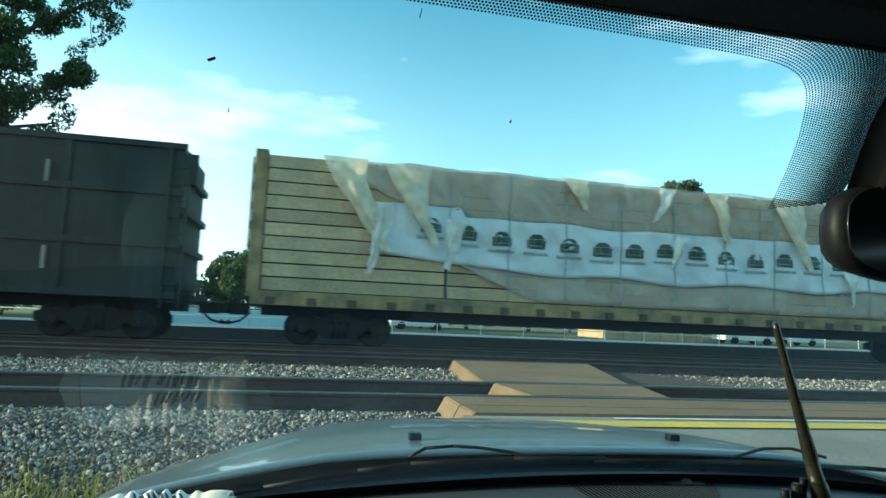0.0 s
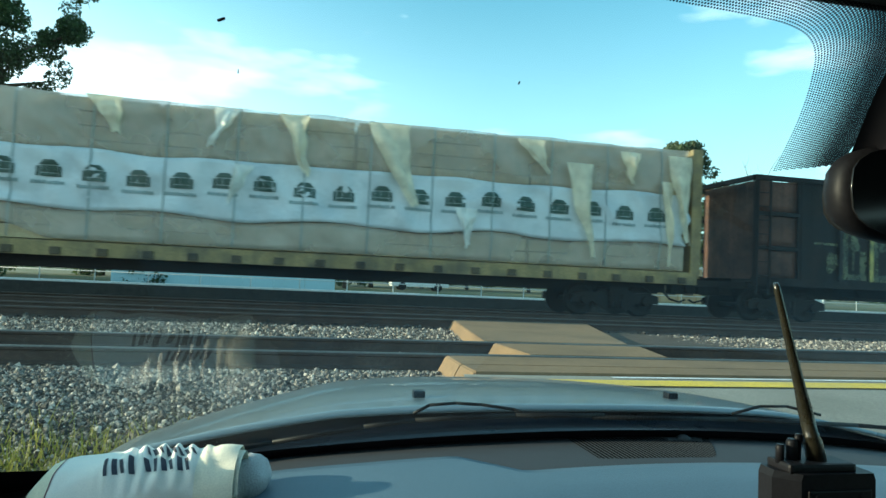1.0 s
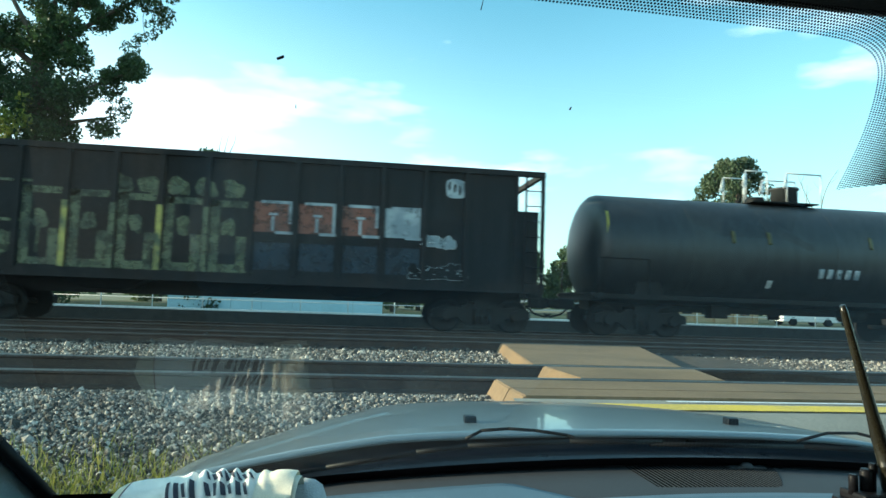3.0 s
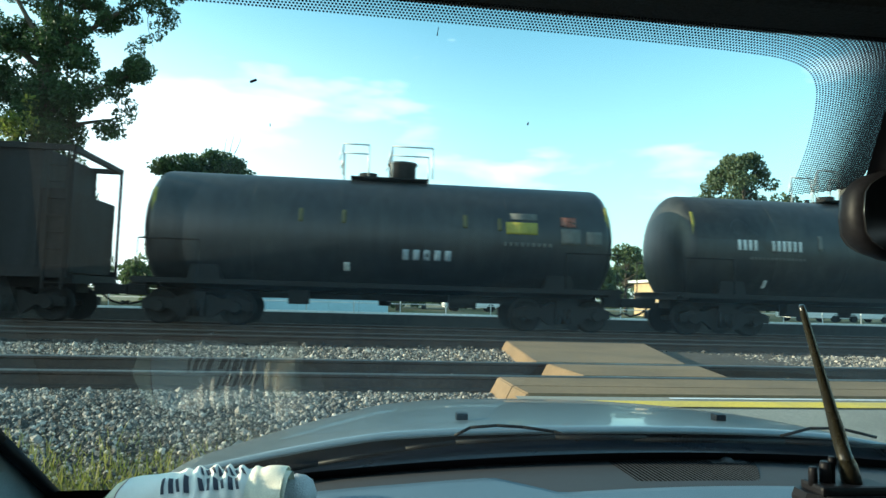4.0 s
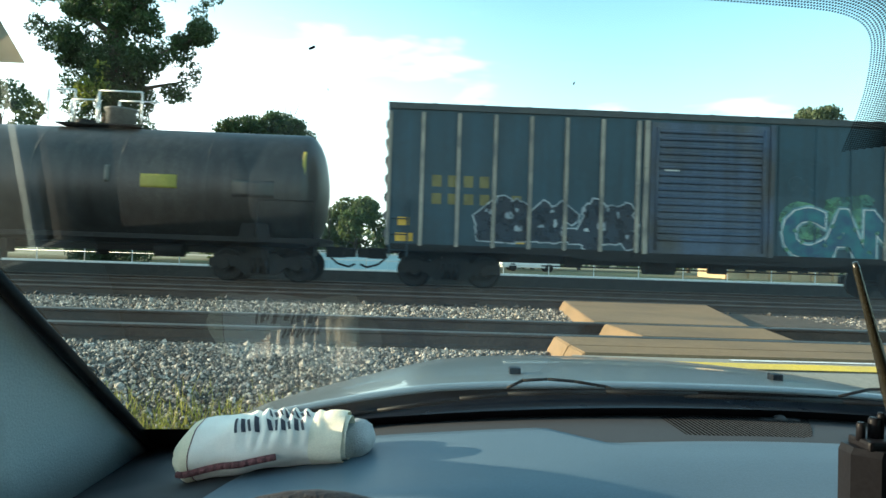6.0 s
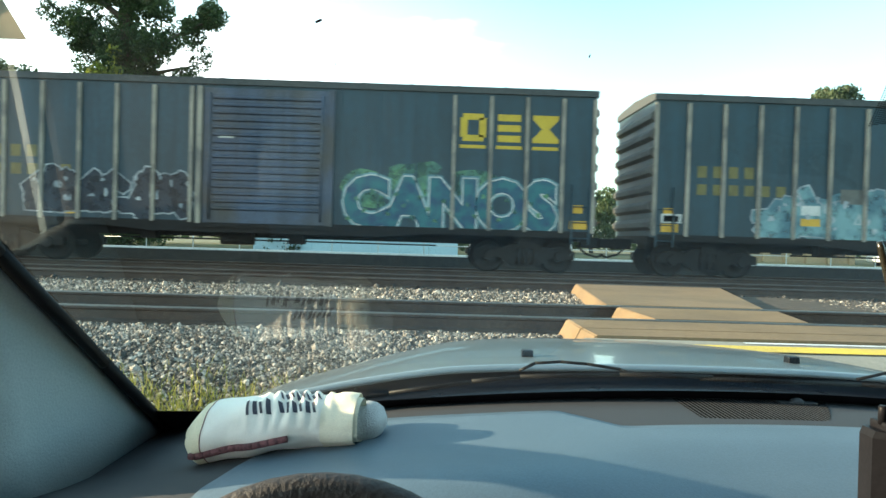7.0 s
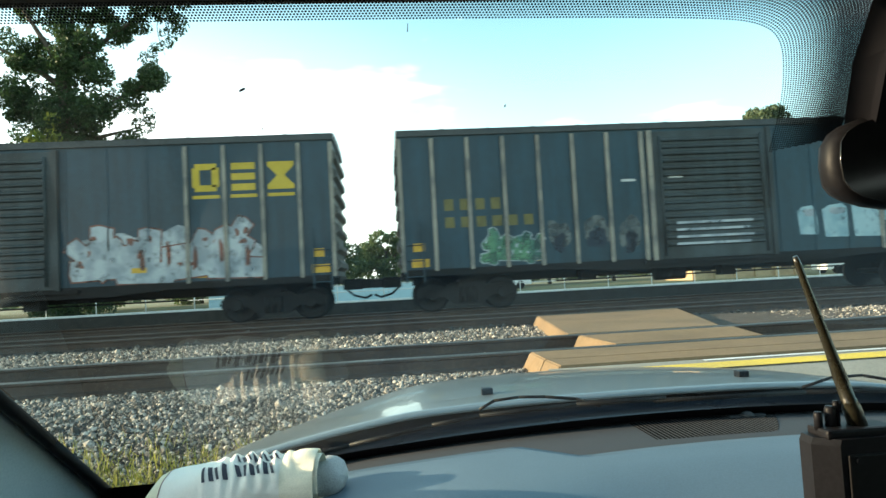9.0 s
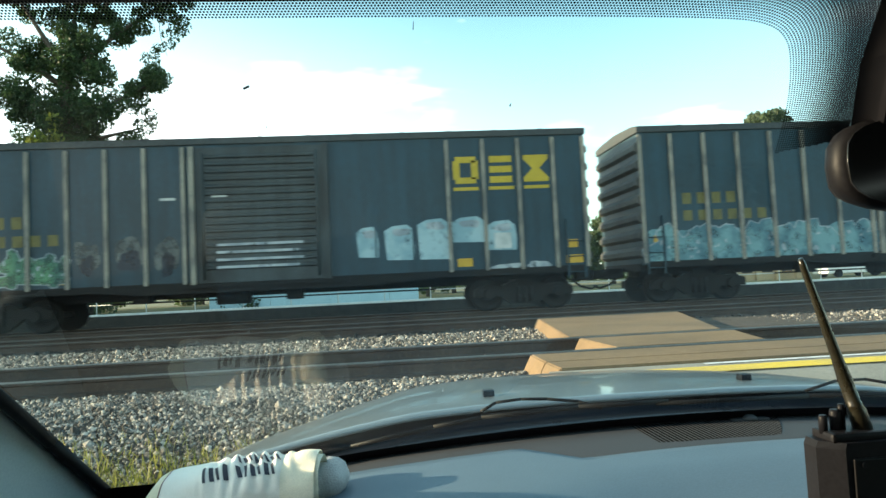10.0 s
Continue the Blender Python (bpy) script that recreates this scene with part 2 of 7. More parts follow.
M = dict(
    ground=mat("dry_earth_and_grass", (0.16, 0.14, 0.08), 0.95, var=0.35, scale=0.35, fine=30, col2=(0.09, 0.11, 0.04)),
    ballast=mat("ballast_bed", (0.085, 0.072, 0.056), 0.95, var=0.5, scale=3, fine=10, bump=0.8),
    stone=mat("ballast_stone", (0.176, 0.148, 0.118), 0.8, var=0.3, scale=9, fine=6, bump=0.5, col2=(0.15, 0.135, 0.12), island=True),
    # darker ballast copies: the train's shade is put into their colour
    shade_stone=mat("oil_darkened_stone", (0.030, 0.026, 0.022), 0.75, var=0.3, scale=9, fine=6, bump=0.5, col2=(0.02, 0.018, 0.016), island=True),
    shade_bed=mat("oil_darkened_ballast_bed", (0.022, 0.020, 0.018), 0.85, var=0.4, scale=3, fine=10, bump=0.8),
    rail=mat("rusty_rail_steel", (0.060, 0.038, 0.027), 0.8, metal=0.0, var=0.3, scale=2, bump=0.4),
    railhead=mat("worn_rail_head", (0.22, 0.20, 0.18), 0.38, metal=0.85, var=0.2, scale=2, bump=0.1),
    # second rail head copy, darkened for the shade beside the train
    railhead_shade=mat("rust_filmed_rail_head", (0.10, 0.085, 0.075), 0.6, metal=0.5, var=0.2, scale=2, bump=0.1),
    tie=mat("creosoted_timber", (0.075, 0.058, 0.045), 0.9, var=0.35, scale=3, bump=0.6, rnd=True),
    panel=mat("dusty_timber_panel", (0.215, 0.137, 0.071), 0.85, var=0.14, scale=0.8, fine=24, bump=0.35, col2=(0.155, 0.103, 0.056)),
    asphalt=mat("pale_worn_asphalt", (0.30, 0.275, 0.23), 0.9, var=0.2, scale=1.2, fine=40, bump=0.4),
    yellow=mat("yellow_road_paint", (0.78, 0.53, 0.06), 0.75, var=0.12, scale=2, bump=0.2, col2=(0.62, 0.44, 0.10)),
    blue=mat("faded_blue_boxcar_paint", (0.0052, 0.0350, 0.0550), 0.55, var=0.16, scale=0.7, fine=18, bump=0.12, col2=(0.0090, 0.0330, 0.0470), streak=0.22),
    grey_door=mat("dark_grey_green_door_paint", (0.030, 0.042, 0.046), 0.6, var=0.2, scale=1.0, bump=0.12, col2=(0.02, 0.024, 0.024), streak=0.3),
    blue_door=mat("dark_blue_door_paint", (0.038, 0.062, 0.105), 0.55, var=0.18, scale=1.0, bump=0.12, col2=(0.05, 0.05, 0.05), streak=0.25),
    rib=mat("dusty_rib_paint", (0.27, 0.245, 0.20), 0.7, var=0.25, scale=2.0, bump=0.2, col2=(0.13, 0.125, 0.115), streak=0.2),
    black=mat("sooty_black_steel", (0.008, 0.008, 0.008), 0.65, var=0.35, scale=1.5, bump=0.25, col2=(0.013, 0.012, 0.011), spec=0.2),
    tank=mat("dirty_black_tank_paint", (0.0150, 0.0152, 0.0150), 0.46, var=0.3, scale=0.6, fine=20, bump=0.10, col2=(0.0280, 0.0255, 0.0210), streak=0.5),
    tankgrey=mat("dusty_grey_black_tank_paint", (0.0158, 0.0173, 0.0194), 0.45, var=0.22, scale=0.6, fine=20, bump=0.08, col2=(0.0238, 0.0238, 0.0223), streak=0.35),
    hopper=mat("weathered_dark_hopper_paint", (0.0092, 0.0096, 0.0108), 0.75, var=0.35, scale=0.9, bump=0.3, col2=(0.0170, 0.0125, 0.0105), streak=0.35, spec=0.3),
    rust=mat("rust_red_steel", (0.085, 0.042, 0.028), 0.85, var=0.4, scale=1.5, bump=0.4, col2=(0.04, 0.025, 0.02), streak=0.3),
    roofgrey=mat("dull_grey_roof_paint", (0.036, 0.044, 0.048), 0.7, var=0.25, scale=1.0, bump=0.2, col2=(0.055, 0.058, 0.056)),
    greencar=mat("dark_green_grey_paint", (0.0095, 0.0150, 0.0140), 0.7, var=0.2, scale=0.8, bump=0.2, col2=(0.0100, 0.0125, 0.0125), streak=0.35),
    # end paint made paler than the sides for sun; one dome shares it
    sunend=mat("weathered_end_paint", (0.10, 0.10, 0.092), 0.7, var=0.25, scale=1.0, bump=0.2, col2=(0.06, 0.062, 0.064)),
    letter=mat("yellow_letter_paint", (0.50, 0.35, 0.02), 0.6, var=0.15, scale=3, bump=0.05),
    faint=mat("faded_yellow_letter_paint", (0.14, 0.12, 0.035), 0.65, var=0.3, scale=4, bump=0.05),
    orange=mat("orange_plate_paint", (0.62, 0.36, 0.03), 0.6, var=0.2, scale=4, bump=0.05),
    white=mat("chalky_white_paint", (0.55, 0.56, 0.54), 0.7, var=0.25, scale=3, bump=0.05, col2=(0.36, 0.38, 0.37)),
    teal=mat("teal_spray_paint", (0.006, 0.115, 0.135), 0.5, var=0.3, scale=4, bump=0.03, col2=(0.004, 0.040, 0.100), amount=0.6),
    pale_teal=spray("pale_teal_spray_paint", (0.17, 0.32, 0.34), (0.06, 0.15, 0.19), 0.62),
    spray_green=spray("green_spray_paint", (0.10, 0.24, 0.13), (0.04, 0.12, 0.10), 0.5),
    spray_grey=spray("silver_grey_spray_paint", (0.40, 0.44, 0.46), (0.22, 0.26, 0.29), 0.66),
    # rib paint, its yellow brightened for sun on the ribs
    spray_yellow=mat("yellow_green_spray_paint", (0.42, 0.36, 0.08), 0.6, var=0.3, scale=3, bump=0.03, col2=(0.07, 0.09, 0.05), amount=0.6),
    spray_olive=spray("dim_olive_spray_paint", (0.12, 0.13, 0.07), (0.055, 0.065, 0.04), 0.5),
    spray_red=spray("dull_red_spray_paint", (0.20, 0.068, 0.042), (0.12, 0.05, 0.036), 0.58),
    spray_blue=spray("dull_blue_spray_paint", (0.008, 0.020, 0.036), (0.006, 0.012, 0.022), 0.6),
    pale_blue_spray=spray("pale_blue_spray_paint", (0.34, 0.48, 0.52), (0.22, 0.36, 0.41), 0.72),
    spray_dim=spray("dim_grey_spray_paint", (0.13, 0.145, 0.14), (0.06, 0.075, 0.08), 0.5),
    # glove cotton again, with the cuff's shade in its grey
    grey_cotton=mat("grey_cotton_lining", (0.46, 0.47, 0.47), 0.95, var=0.12, scale=12, fine=30, bump=0.3, col2=(0.34, 0.34, 0.34)),
    placard=mat("grey_stencil_panel_paint", (0.10, 0.10, 0.09), 0.6, var=0.3, scale=5, bump=0.03),
    tick=mat("dim_yellow_reflector", (0.085, 0.075, 0.02), 0.6, var=0.3, scale=5, bump=0.03),
    placard_y=mat("dull_yellow_panel_paint", (0.27, 0.24, 0.03), 0.6, var=0.2, scale=4, bump=0.03),
    beam_yellow=mat("cream_yellow_steel_paint", (0.27, 0.20, 0.08), 0.6, var=0.2, scale=1.5, bump=0.1, col2=(0.11, 0.09, 0.05), streak=0.2),
    lumber=mat("sawn_pine_boards", (0.42, 0.33, 0.19), 0.8, var=0.18, scale=1.2, fine=12, bump=0.2, col2=(0.33, 0.26, 0.16), rnd=True),
    wrap_white=mat("white_lumber_wrap", (0.55, 0.60, 0.62), 0.32, var=0.08, scale=1.2, bump=0.1, col2=(0.42, 0.47, 0.50)),
    wrap_clear=film("clouded_tan_plastic_wrap", (0.56, 0.50, 0.41), 0.28, 0.68, 0.15, 0.8),
    # both flap films are whitened for the sunlight on the flaps
    wrap_flap=film("loose_cream_plastic_film", (0.90, 0.85, 0.70), 0.6, 1.0, 0.5),
    film_white=film("loose_white_plastic_film", (0.90, 0.90, 0.86), 0.6, 1.0, 0.5),
    # brown that carries the end face's shade; winches use it too
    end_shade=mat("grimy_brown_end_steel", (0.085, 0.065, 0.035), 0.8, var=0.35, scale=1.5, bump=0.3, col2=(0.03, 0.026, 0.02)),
    print_green=mat("dark_green_print", (0.03, 0.07, 0.055), 0.5, var=0.1, bump=0.0),
    print_grey=mat("grey_green_print", (0.20, 0.27, 0.27), 0.5, var=0.1, bump=0.0),
    bark=mat("dark_bark", (0.09, 0.07, 0.05), 0.95, var=0.4, scale=3, bump=0.8),
    leaf=leaf_mat("dark_ivy_leaf", (0.024, 0.052, 0.018), (0.060, 0.105, 0.032), 0.45),
    # ivy leaf again, with sunlight mixed into a yellow-green colour
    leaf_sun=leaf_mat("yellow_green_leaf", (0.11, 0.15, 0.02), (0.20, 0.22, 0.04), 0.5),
    leaf_far=leaf_mat("mid_green_leaf", (0.05, 0.085, 0.03), (0.11, 0.15, 0.05), 0.4),
    needle=leaf_mat("pine_needle_clump", (0.05, 0.08, 0.035), (0.10, 0.13, 0.06), 0.25),
    grass=leaf_mat("dry_grass_blade", (0.16, 0.19, 0.03), (0.36, 0.33, 0.09), 0.45),
    concrete=mat("pale_concrete", (0.74, 0.73, 0.70), 0.85, var=0.12, scale=0.7, bump=0.2),
    pale_blue=mat("pale_blue_wall_panel", (0.46, 0.64, 0.70), 0.6, var=0.08, scale=0.6, bump=0.05),
    tan_wall=mat("tan_brick_wall", (0.48, 0.35, 0.20), 0.85, var=0.2, scale=1.2, bump=0.2),
    white_car=mat("glossy_white_car_paint", (0.80, 0.80, 0.78), 0.25, var=0.03, bump=0.0),
    dark_glass=mat("dark_window_glass", (0.02, 0.025, 0.03), 0.08, var=0.05, bump=0.0),
    steel=mat("galvanised_steel", (0.62, 0.62, 0.60), 0.45, metal=0.4, var=0.1, bump=0.05),
    hood=mat("silver_grey_car_paint", (0.215, 0.265, 0.285), 0.30, metal=0.35, var=0.05, scale=1.0, fine=60, bump=0.02, col2=(0.20, 0.245, 0.265), coat=0.6),
    cowl=mat("black_cowl_plastic", (0.011, 0.015, 0.022), 0.3, var=0.2, scale=4, bump=0.05, spec=0.2),
    rubber=mat("black_rubber", (0.005, 0.005, 0.006), 0.5, var=0.2, scale=8, bump=0.05, spec=0.15),
    # grey vinyl with the sky's blue reflection mixed into its colour
    dash=mat("grey_dash_vinyl", (0.078, 0.124, 0.166), 0.45, var=0.1, scale=2, fine=160, bump=0.08, col2=(0.069, 0.112, 0.151)),
    dash_strip=mat("dark_grey_dash_plastic", (0.026, 0.029, 0.034), 0.7, var=0.1, scale=2, fine=160, bump=0.08),
    trim=mat("light_grey_pillar_trim", (0.31, 0.37, 0.39), 0.7, var=0.06, scale=3, fine=80, bump=0.15),
    headliner=mat("charcoal_headliner_cloth", (0.045, 0.043, 0.045), 0.95, var=0.2, scale=4, fine=80, bump=0.3),
    radio=mat("black_radio_plastic", (0.009, 0.009, 0.011), 0.45, var=0.2, scale=10, fine=20, bump=0.02, spec=0.12),
    antenna=mat("glossy_black_antenna_rubber", (0.016, 0.0145, 0.009), 0.28, var=0.2, scale=12, bump=0.08),
    chrome=mat("bright_screw_steel", (0.6, 0.6, 0.6), 0.3, metal=0.9, var=0.1, bump=0.0),
    mirror_glass=mat("dim_mirror_glass", (0.010, 0.010, 0.011), 0.05, var=0.01, bump=0.0),
    glove=mat("white_cotton_canvas", (0.84, 0.82, 0.76), 0.9, var=0.06, scale=8, fine=90, bump=0.18, col2=(0.80, 0.78, 0.71)),
    glove_cuff=mat("cream_knit_cuff", (0.84, 0.79, 0.64), 0.95, var=0.08, scale=10, fine=40, bump=0.06),
    glove_tip=mat("cream_cotton_knit", (0.72, 0.67, 0.50), 0.95, var=0.08, scale=10, fine=50, bump=0.2),
    glove_seam=mat("maroon_knit_seam", (0.18, 0.07, 0.075), 0.9, var=0.3, scale=20, bump=0.5),
    ink=mat("dark_print_ink", (0.05, 0.05, 0.07), 0.8, var=0.2, scale=20, bump=0.0),
    wheel_leather=mat("brown_black_wheel_leather", (0.030, 0.022, 0.020), 0.55, var=0.3, scale=12, bump=0.3),
    void=mat("matt_black_slot", (0.006, 0.006, 0.006), 0.95, var=0.1, bump=0.0, spec=0.02),
    shell=mat("dark_beige_plastic", (0.014, 0.013, 0.012), 0.5, var=0.1, scale=6, bump=0.05, spec=0.15),
    frit=mat("black_ceramic_frit", (0.011, 0.011, 0.014), 0.6, var=0.1, bump=0.0, spec=0.08),
    seat=mat("grey_seat_cloth", (0.08, 0.08, 0.085), 0.95, var=0.2, scale=5, fine=40, bump=0.3),
    plant_soil=mat("gravel_mound", (0.075, 0.055, 0.04), 0.95, var=0.4, scale=6, fine=10, bump=0.8),
)


# ---- mesh helpers ----
def box(bm, x0, x1, y0, y1, z0, z1, bevel=0.0):
    vs = [bm.verts.new(p) for p in ((x0, y0, z0), (x1, y0, z0), (x1, y1, z0), (x0, y1, z0), (x0, y0, z1), (x1, y0, z1), (x1, y1, z1), (x0, y1, z1))]
    fs = [bm.faces.new([vs[i] for i in f]) for f in ((3, 2, 1, 0), (4, 5, 6, 7), (0, 1, 5, 4), (1, 2, 6, 5), (2, 3, 7, 6), (3, 0, 4, 7))]
    if bevel:
        es = list({e for f in fs for e in f.edges})
        bmesh.ops.bevel(bm, geom=es, offset=bevel, segments=2, profile=0.6, affect="EDGES")


def ring(c, axis, r, seg, ry=None):
    axis = Vector(axis).normalized()
    u = axis.orthogonal().normalized()
    v = axis.cross(u)
    return [Vector(c) + u * (r * math.cos(2 * math.pi * i / seg)) + v * ((ry or r) * math.sin(2 * math.pi * i / seg)) for i in range(seg)]


def loft(bm, rings, cap=True):
    rows = [[bm.verts.new(p) for p in r] for r in rings]
    for a, b in zip(rows, rows[1:]):
        for i in range(len(a)):
            j = (i + 1) % len(a)
            f = bm.faces.new((a[i], a[j], b[j], b[i]))
            f.smooth = True
    if cap:
        bm.faces.new(rows[0][::-1])
        bm.faces.new(rows[-1])


def rod(bm, p0, p1, r0, r1=None, seg=10):
    d = Vector(p1) - Vector(p0)
    loft(bm, [ring(p0, d, r0, seg), ring(p1, d, r0 if r1 is None else r1, seg)])


def pipe(bm, pts, r, seg=8):
    for a, b in zip(pts, pts[1:]):
        rod(bm, a, b, r, r, seg)


def lathe(bm, prof, centre, axis="x", seg=24):
    """prof: (along, radius) pairs."""
    d = {"x": Vector((1, 0, 0)), "y": Vector((0, 1, 0)), "z": Vector((0, 0, 1))}[axis]
    loft(bm, [ring(Vector(centre) + d * a, d, max(r, 1e-3), seg) for a, r in prof])


def sheet(bm, nu, nv, fn, thick=0.0):
    grid = [[bm.verts.new(fn(i / nu, j / nv)) for j in range(nv + 1)] for i in range(nu + 1)]
    for i in range(nu):
        for j in range(nv):
            bm.faces.new((grid[i][j], grid[i + 1][j], grid[i + 1][j + 1], grid[i][j + 1])).smooth = True
    if thick:
        bm.normal_update()
        bmesh.ops.solidify(bm, geom=list(bm.faces), thickness=thick)


def outline(bm, pts, y, depth):
    """A flat plate of that x, z outline with its face at y, depth thick (towards +y)."""
    a = [bm.verts.new((x, y, z)) for x, z in pts]
    b = [bm.verts.new((x, y + depth, z)) for x, z in pts]
    bm.faces.new(a)
    bm.faces.new(b[::-1])
    for i in range(len(a)):
        j = (i + 1) % len(a)
        bm.faces.new((a[j], a[i], b[i], b[j]))


def finish(bm, name, material, normals=True):
    if normals:
        bmesh.ops.recalc_face_normals(bm, faces=bm.faces)
    me = bpy.data.meshes.new(name)
    bm.to_mesh(me)
    bm.free()
    me.materials.append(material)
    return me


def part(name, bm, material, parent=None, label=""):
    ob = new(name, finish(bm, name, material))
    ob.parent = parent
    return tagged(ob, label)


def again(ob, parent, m=None):
    """The same part once more, on the same mesh, under parent."""
    o = new(ob.name.split(".")[0], ob.data)
    o.parent = parent
    if m is not None:
        o.matrix_basis = m
    return o


def thing(name, label, category, group="", kind="", at=None):
    ob = new(name)
    if at is not None:
        ob.matrix_basis = at
    return tagged(ob, label, category, group, kind)


def mesh_np(name, verts, faces, material, smooth=False):
    me = bpy.data.meshes.new(name)
    me.from_pydata(verts.tolist() if hasattr(verts, "tolist") else verts, [], faces.tolist() if hasattr(faces, "tolist") else faces)
    me.materials.append(material)
    return me


def text_mesh(word, size, thick, material, name="lettering", extrude=0.004):
    cu = bpy.data.curves.new(name, "FONT")
    cu.body, cu.size, cu.offset, cu.extrude = word, size, thick, extrude
    cu.align_x, cu.align_y = "CENTER", "CENTER"
    cu.resolution_u = 3
    tmp = bpy.data.objects.new(name, cu)
    scene.collection.objects.link(tmp)
    bpy.context.view_layer.update()
    me = bpy.data.meshes.new_from_object(tmp.evaluated_get(bpy.context.evaluated_depsgraph_get()))
    bpy.data.objects.remove(tmp)
    me.materials.clear()
    me.materials.append(material)
    me.name = name
    return me


rng = np.random.default_rng(7)
RAIL_Z = 0.72
BED_Z = 0.55


# ---- ground, tracks, crossing ----
def ground_height(y):
    # the dip behind the train is made up, so the dark wall shows
    ys = [-3000, 1.2, 2.2, 4.4, 5.0, 18.6, 20.6, 35.7, 35.85, 3000]
    zs = [0.0, 0.0, 0.16, 0.44, BED_Z - 0.03, BED_Z - 0.03, -1.7, -1.7, 0.45, 0.45]
    return float(np.interp(y, ys, zs))


bm = bmesh.new()
gx = [-3000, -300, -60, -30, -15, -9, -6, -3, 0, 3, 6, 9, 15, 30, 60, 300, 3000]
gy = [-3000, -100, -10, 0, 1.2, 1.7, 2.2, 3.0, 3.8, 4.4, 5.0, 8, 12, 18.6, 20.6, 28, 35.7, 35.85, 60, 150, 600, 3000]
rows = [[bm.verts.new((x, y, ground_height(y))) for y in gy] for x in gx]
for i in range(len(gx) - 1):
    for j in range(len(gy) - 1):
        bm.faces.new((rows[i][j], rows[i + 1][j], rows[i + 1][j + 1], rows[i][j + 1])).smooth = True
tagged(part("ground", bm, M["ground"]), "dry earth and grass ground sloping up to the tracks", "ground", kind="structure")

bm = bmesh.new()
sheet(bm, 2, 14, lambda u, v: (-160 + 320 * u, 3.2 + 8.2 * v, ground_height(3.2 + 8.2 * v) + 0.018))
tagged(part("ballast_bed", bm, M["ballast"]), "grey crushed-stone ballast bed under the tracks", "ballast", kind="structure")


# far bed in the dark colour that stands for the train's shade
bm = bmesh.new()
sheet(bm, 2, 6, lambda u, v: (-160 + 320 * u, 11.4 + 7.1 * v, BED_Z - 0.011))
tagged(part("ballast_bed", bm, M["shade_bed"]), "ballast bed of the main tracks, darkened for the train's shade", "ballast", kind="structure")


def stones(name, n, x0, x1, y0, y1, size, label, keep=None, material="stone"):
    base = np.array([(0, 0, 1), (0.9, 0, 0.3), (0.28, 0.85, 0.3), (-0.72, 0.53, 0.3), (-0.72, -0.53, 0.3), (0.28, -0.85, 0.3), (0.72, 0.53, -0.35), (-0.28, 0.85, -0.35), (-0.9, 0, -0.35), (-0.28, -0.85, -0.35), (0.72, -0.53, -0.35)])
    tri = np.array([(0, 1, 2), (0, 2, 3), (0, 3, 4), (0, 4, 5), (0, 5, 1), (1, 6, 2), (2, 7, 3), (3, 8, 4), (4, 9, 5), (5, 10, 1), (2, 6, 7), (3, 7, 8), (4, 8, 9), (5, 9, 10), (1, 10, 6)])
    x, y = rng.uniform(x0, x1, n), rng.uniform(y0, y1, n)
    if keep is not None:
        ok = keep(x, y)
        x, y = x[ok], y[ok]
    n = len(x)
    s = size * rng.lognormal(0, 0.35, n)
    ang = rng.uniform(0, 6.283, n)
    v = base[None] * (1 + rng.uniform(-0.28, 0.28, (n, 11, 3)))
    v = v * (s[:, None, None] * rng.uniform(0.6, 1.1, (n, 1, 3)))
    tilt = rng.uniform(-0.7, 0.7, n)
    c, d = np.cos(tilt)[:, None], np.sin(tilt)[:, None]
    v = np.stack((v[:, :, 0] * c - v[:, :, 2] * d, v[:, :, 1], v[:, :, 0] * d + v[:, :, 2] * c), 2)
    c, d = np.cos(ang)[:, None], np.sin(ang)[:, None]
    v = np.stack((v[:, :, 0] * c - v[:, :, 1] * d, v[:, :, 0] * d + v[:, :, 1] * c, v[:, :, 2]), 2)
    z = np.array([ground_height(b) for b in y]) + 0.018 + s * 0.32
    v += np.stack((x, y, z), 1)[:, None]
    f = (tri[None] + 11 * np.arange(n)[:, None, None]).reshape(-1, 3)
    return tagged(new(name, mesh_np(name, v.reshape(-1, 3), f, M[material])), label, "gravel", kind="stuff")


def off_panels(x, y):
    return ~((x > -0.75) & (y < 5.75)) & ~((x > 0.1) & (x < 2.2) & (y > 5.75) & (y < 7.4)) & ~((x > 0.55) & (x < 3.0) & (y > 7.4))


stones("ballast_stones", 70000, -10.5, 3.5, 2.7, 5.85, 0.0145, "loose grey ballast stones beside the near track", off_panels)
stones("ballast_stones", 8000, -10.5, 9, 6.1, 7.3, 0.017, "grey ballast stones between the near rails", off_panels)
stones("ballast_stones", 50000, -15, 19, 7.6, 11.3, 0.0185, "grey ballast stones between the tracks", off_panels)
stones("ballast_stones", 9000, -16, 22, 11.3, 15.3, 0.032, "ballast stones of the main tracks, darkened for the train's shade", off_panels, "shade_stone")


def rail_mesh(x0, x1, head):
    bm = bmesh.new()
    if head:
        prof = [(-0.036, -0.012), (-0.030, 0.0), (0.030, 0.0), (0.036, -0.012)]
    else:
        prof = [(-0.07, -0.172), (-0.07, -0.16), (-0.012, -0.14), (-0.010, -0.05), (-0.036, -0.035), (-0.036, -0.012), (0.036, -0.012), (0.036, -0.035), (0.010, -0.05), (0.012, -0.14), (0.07, -0.16), (0.07, -0.172)]
    loft(bm, [[Vector((x, y, z)) for y, z in prof] for x in (x0, x1)])
    for f in bm.faces:
        f.smooth = False
    return bm


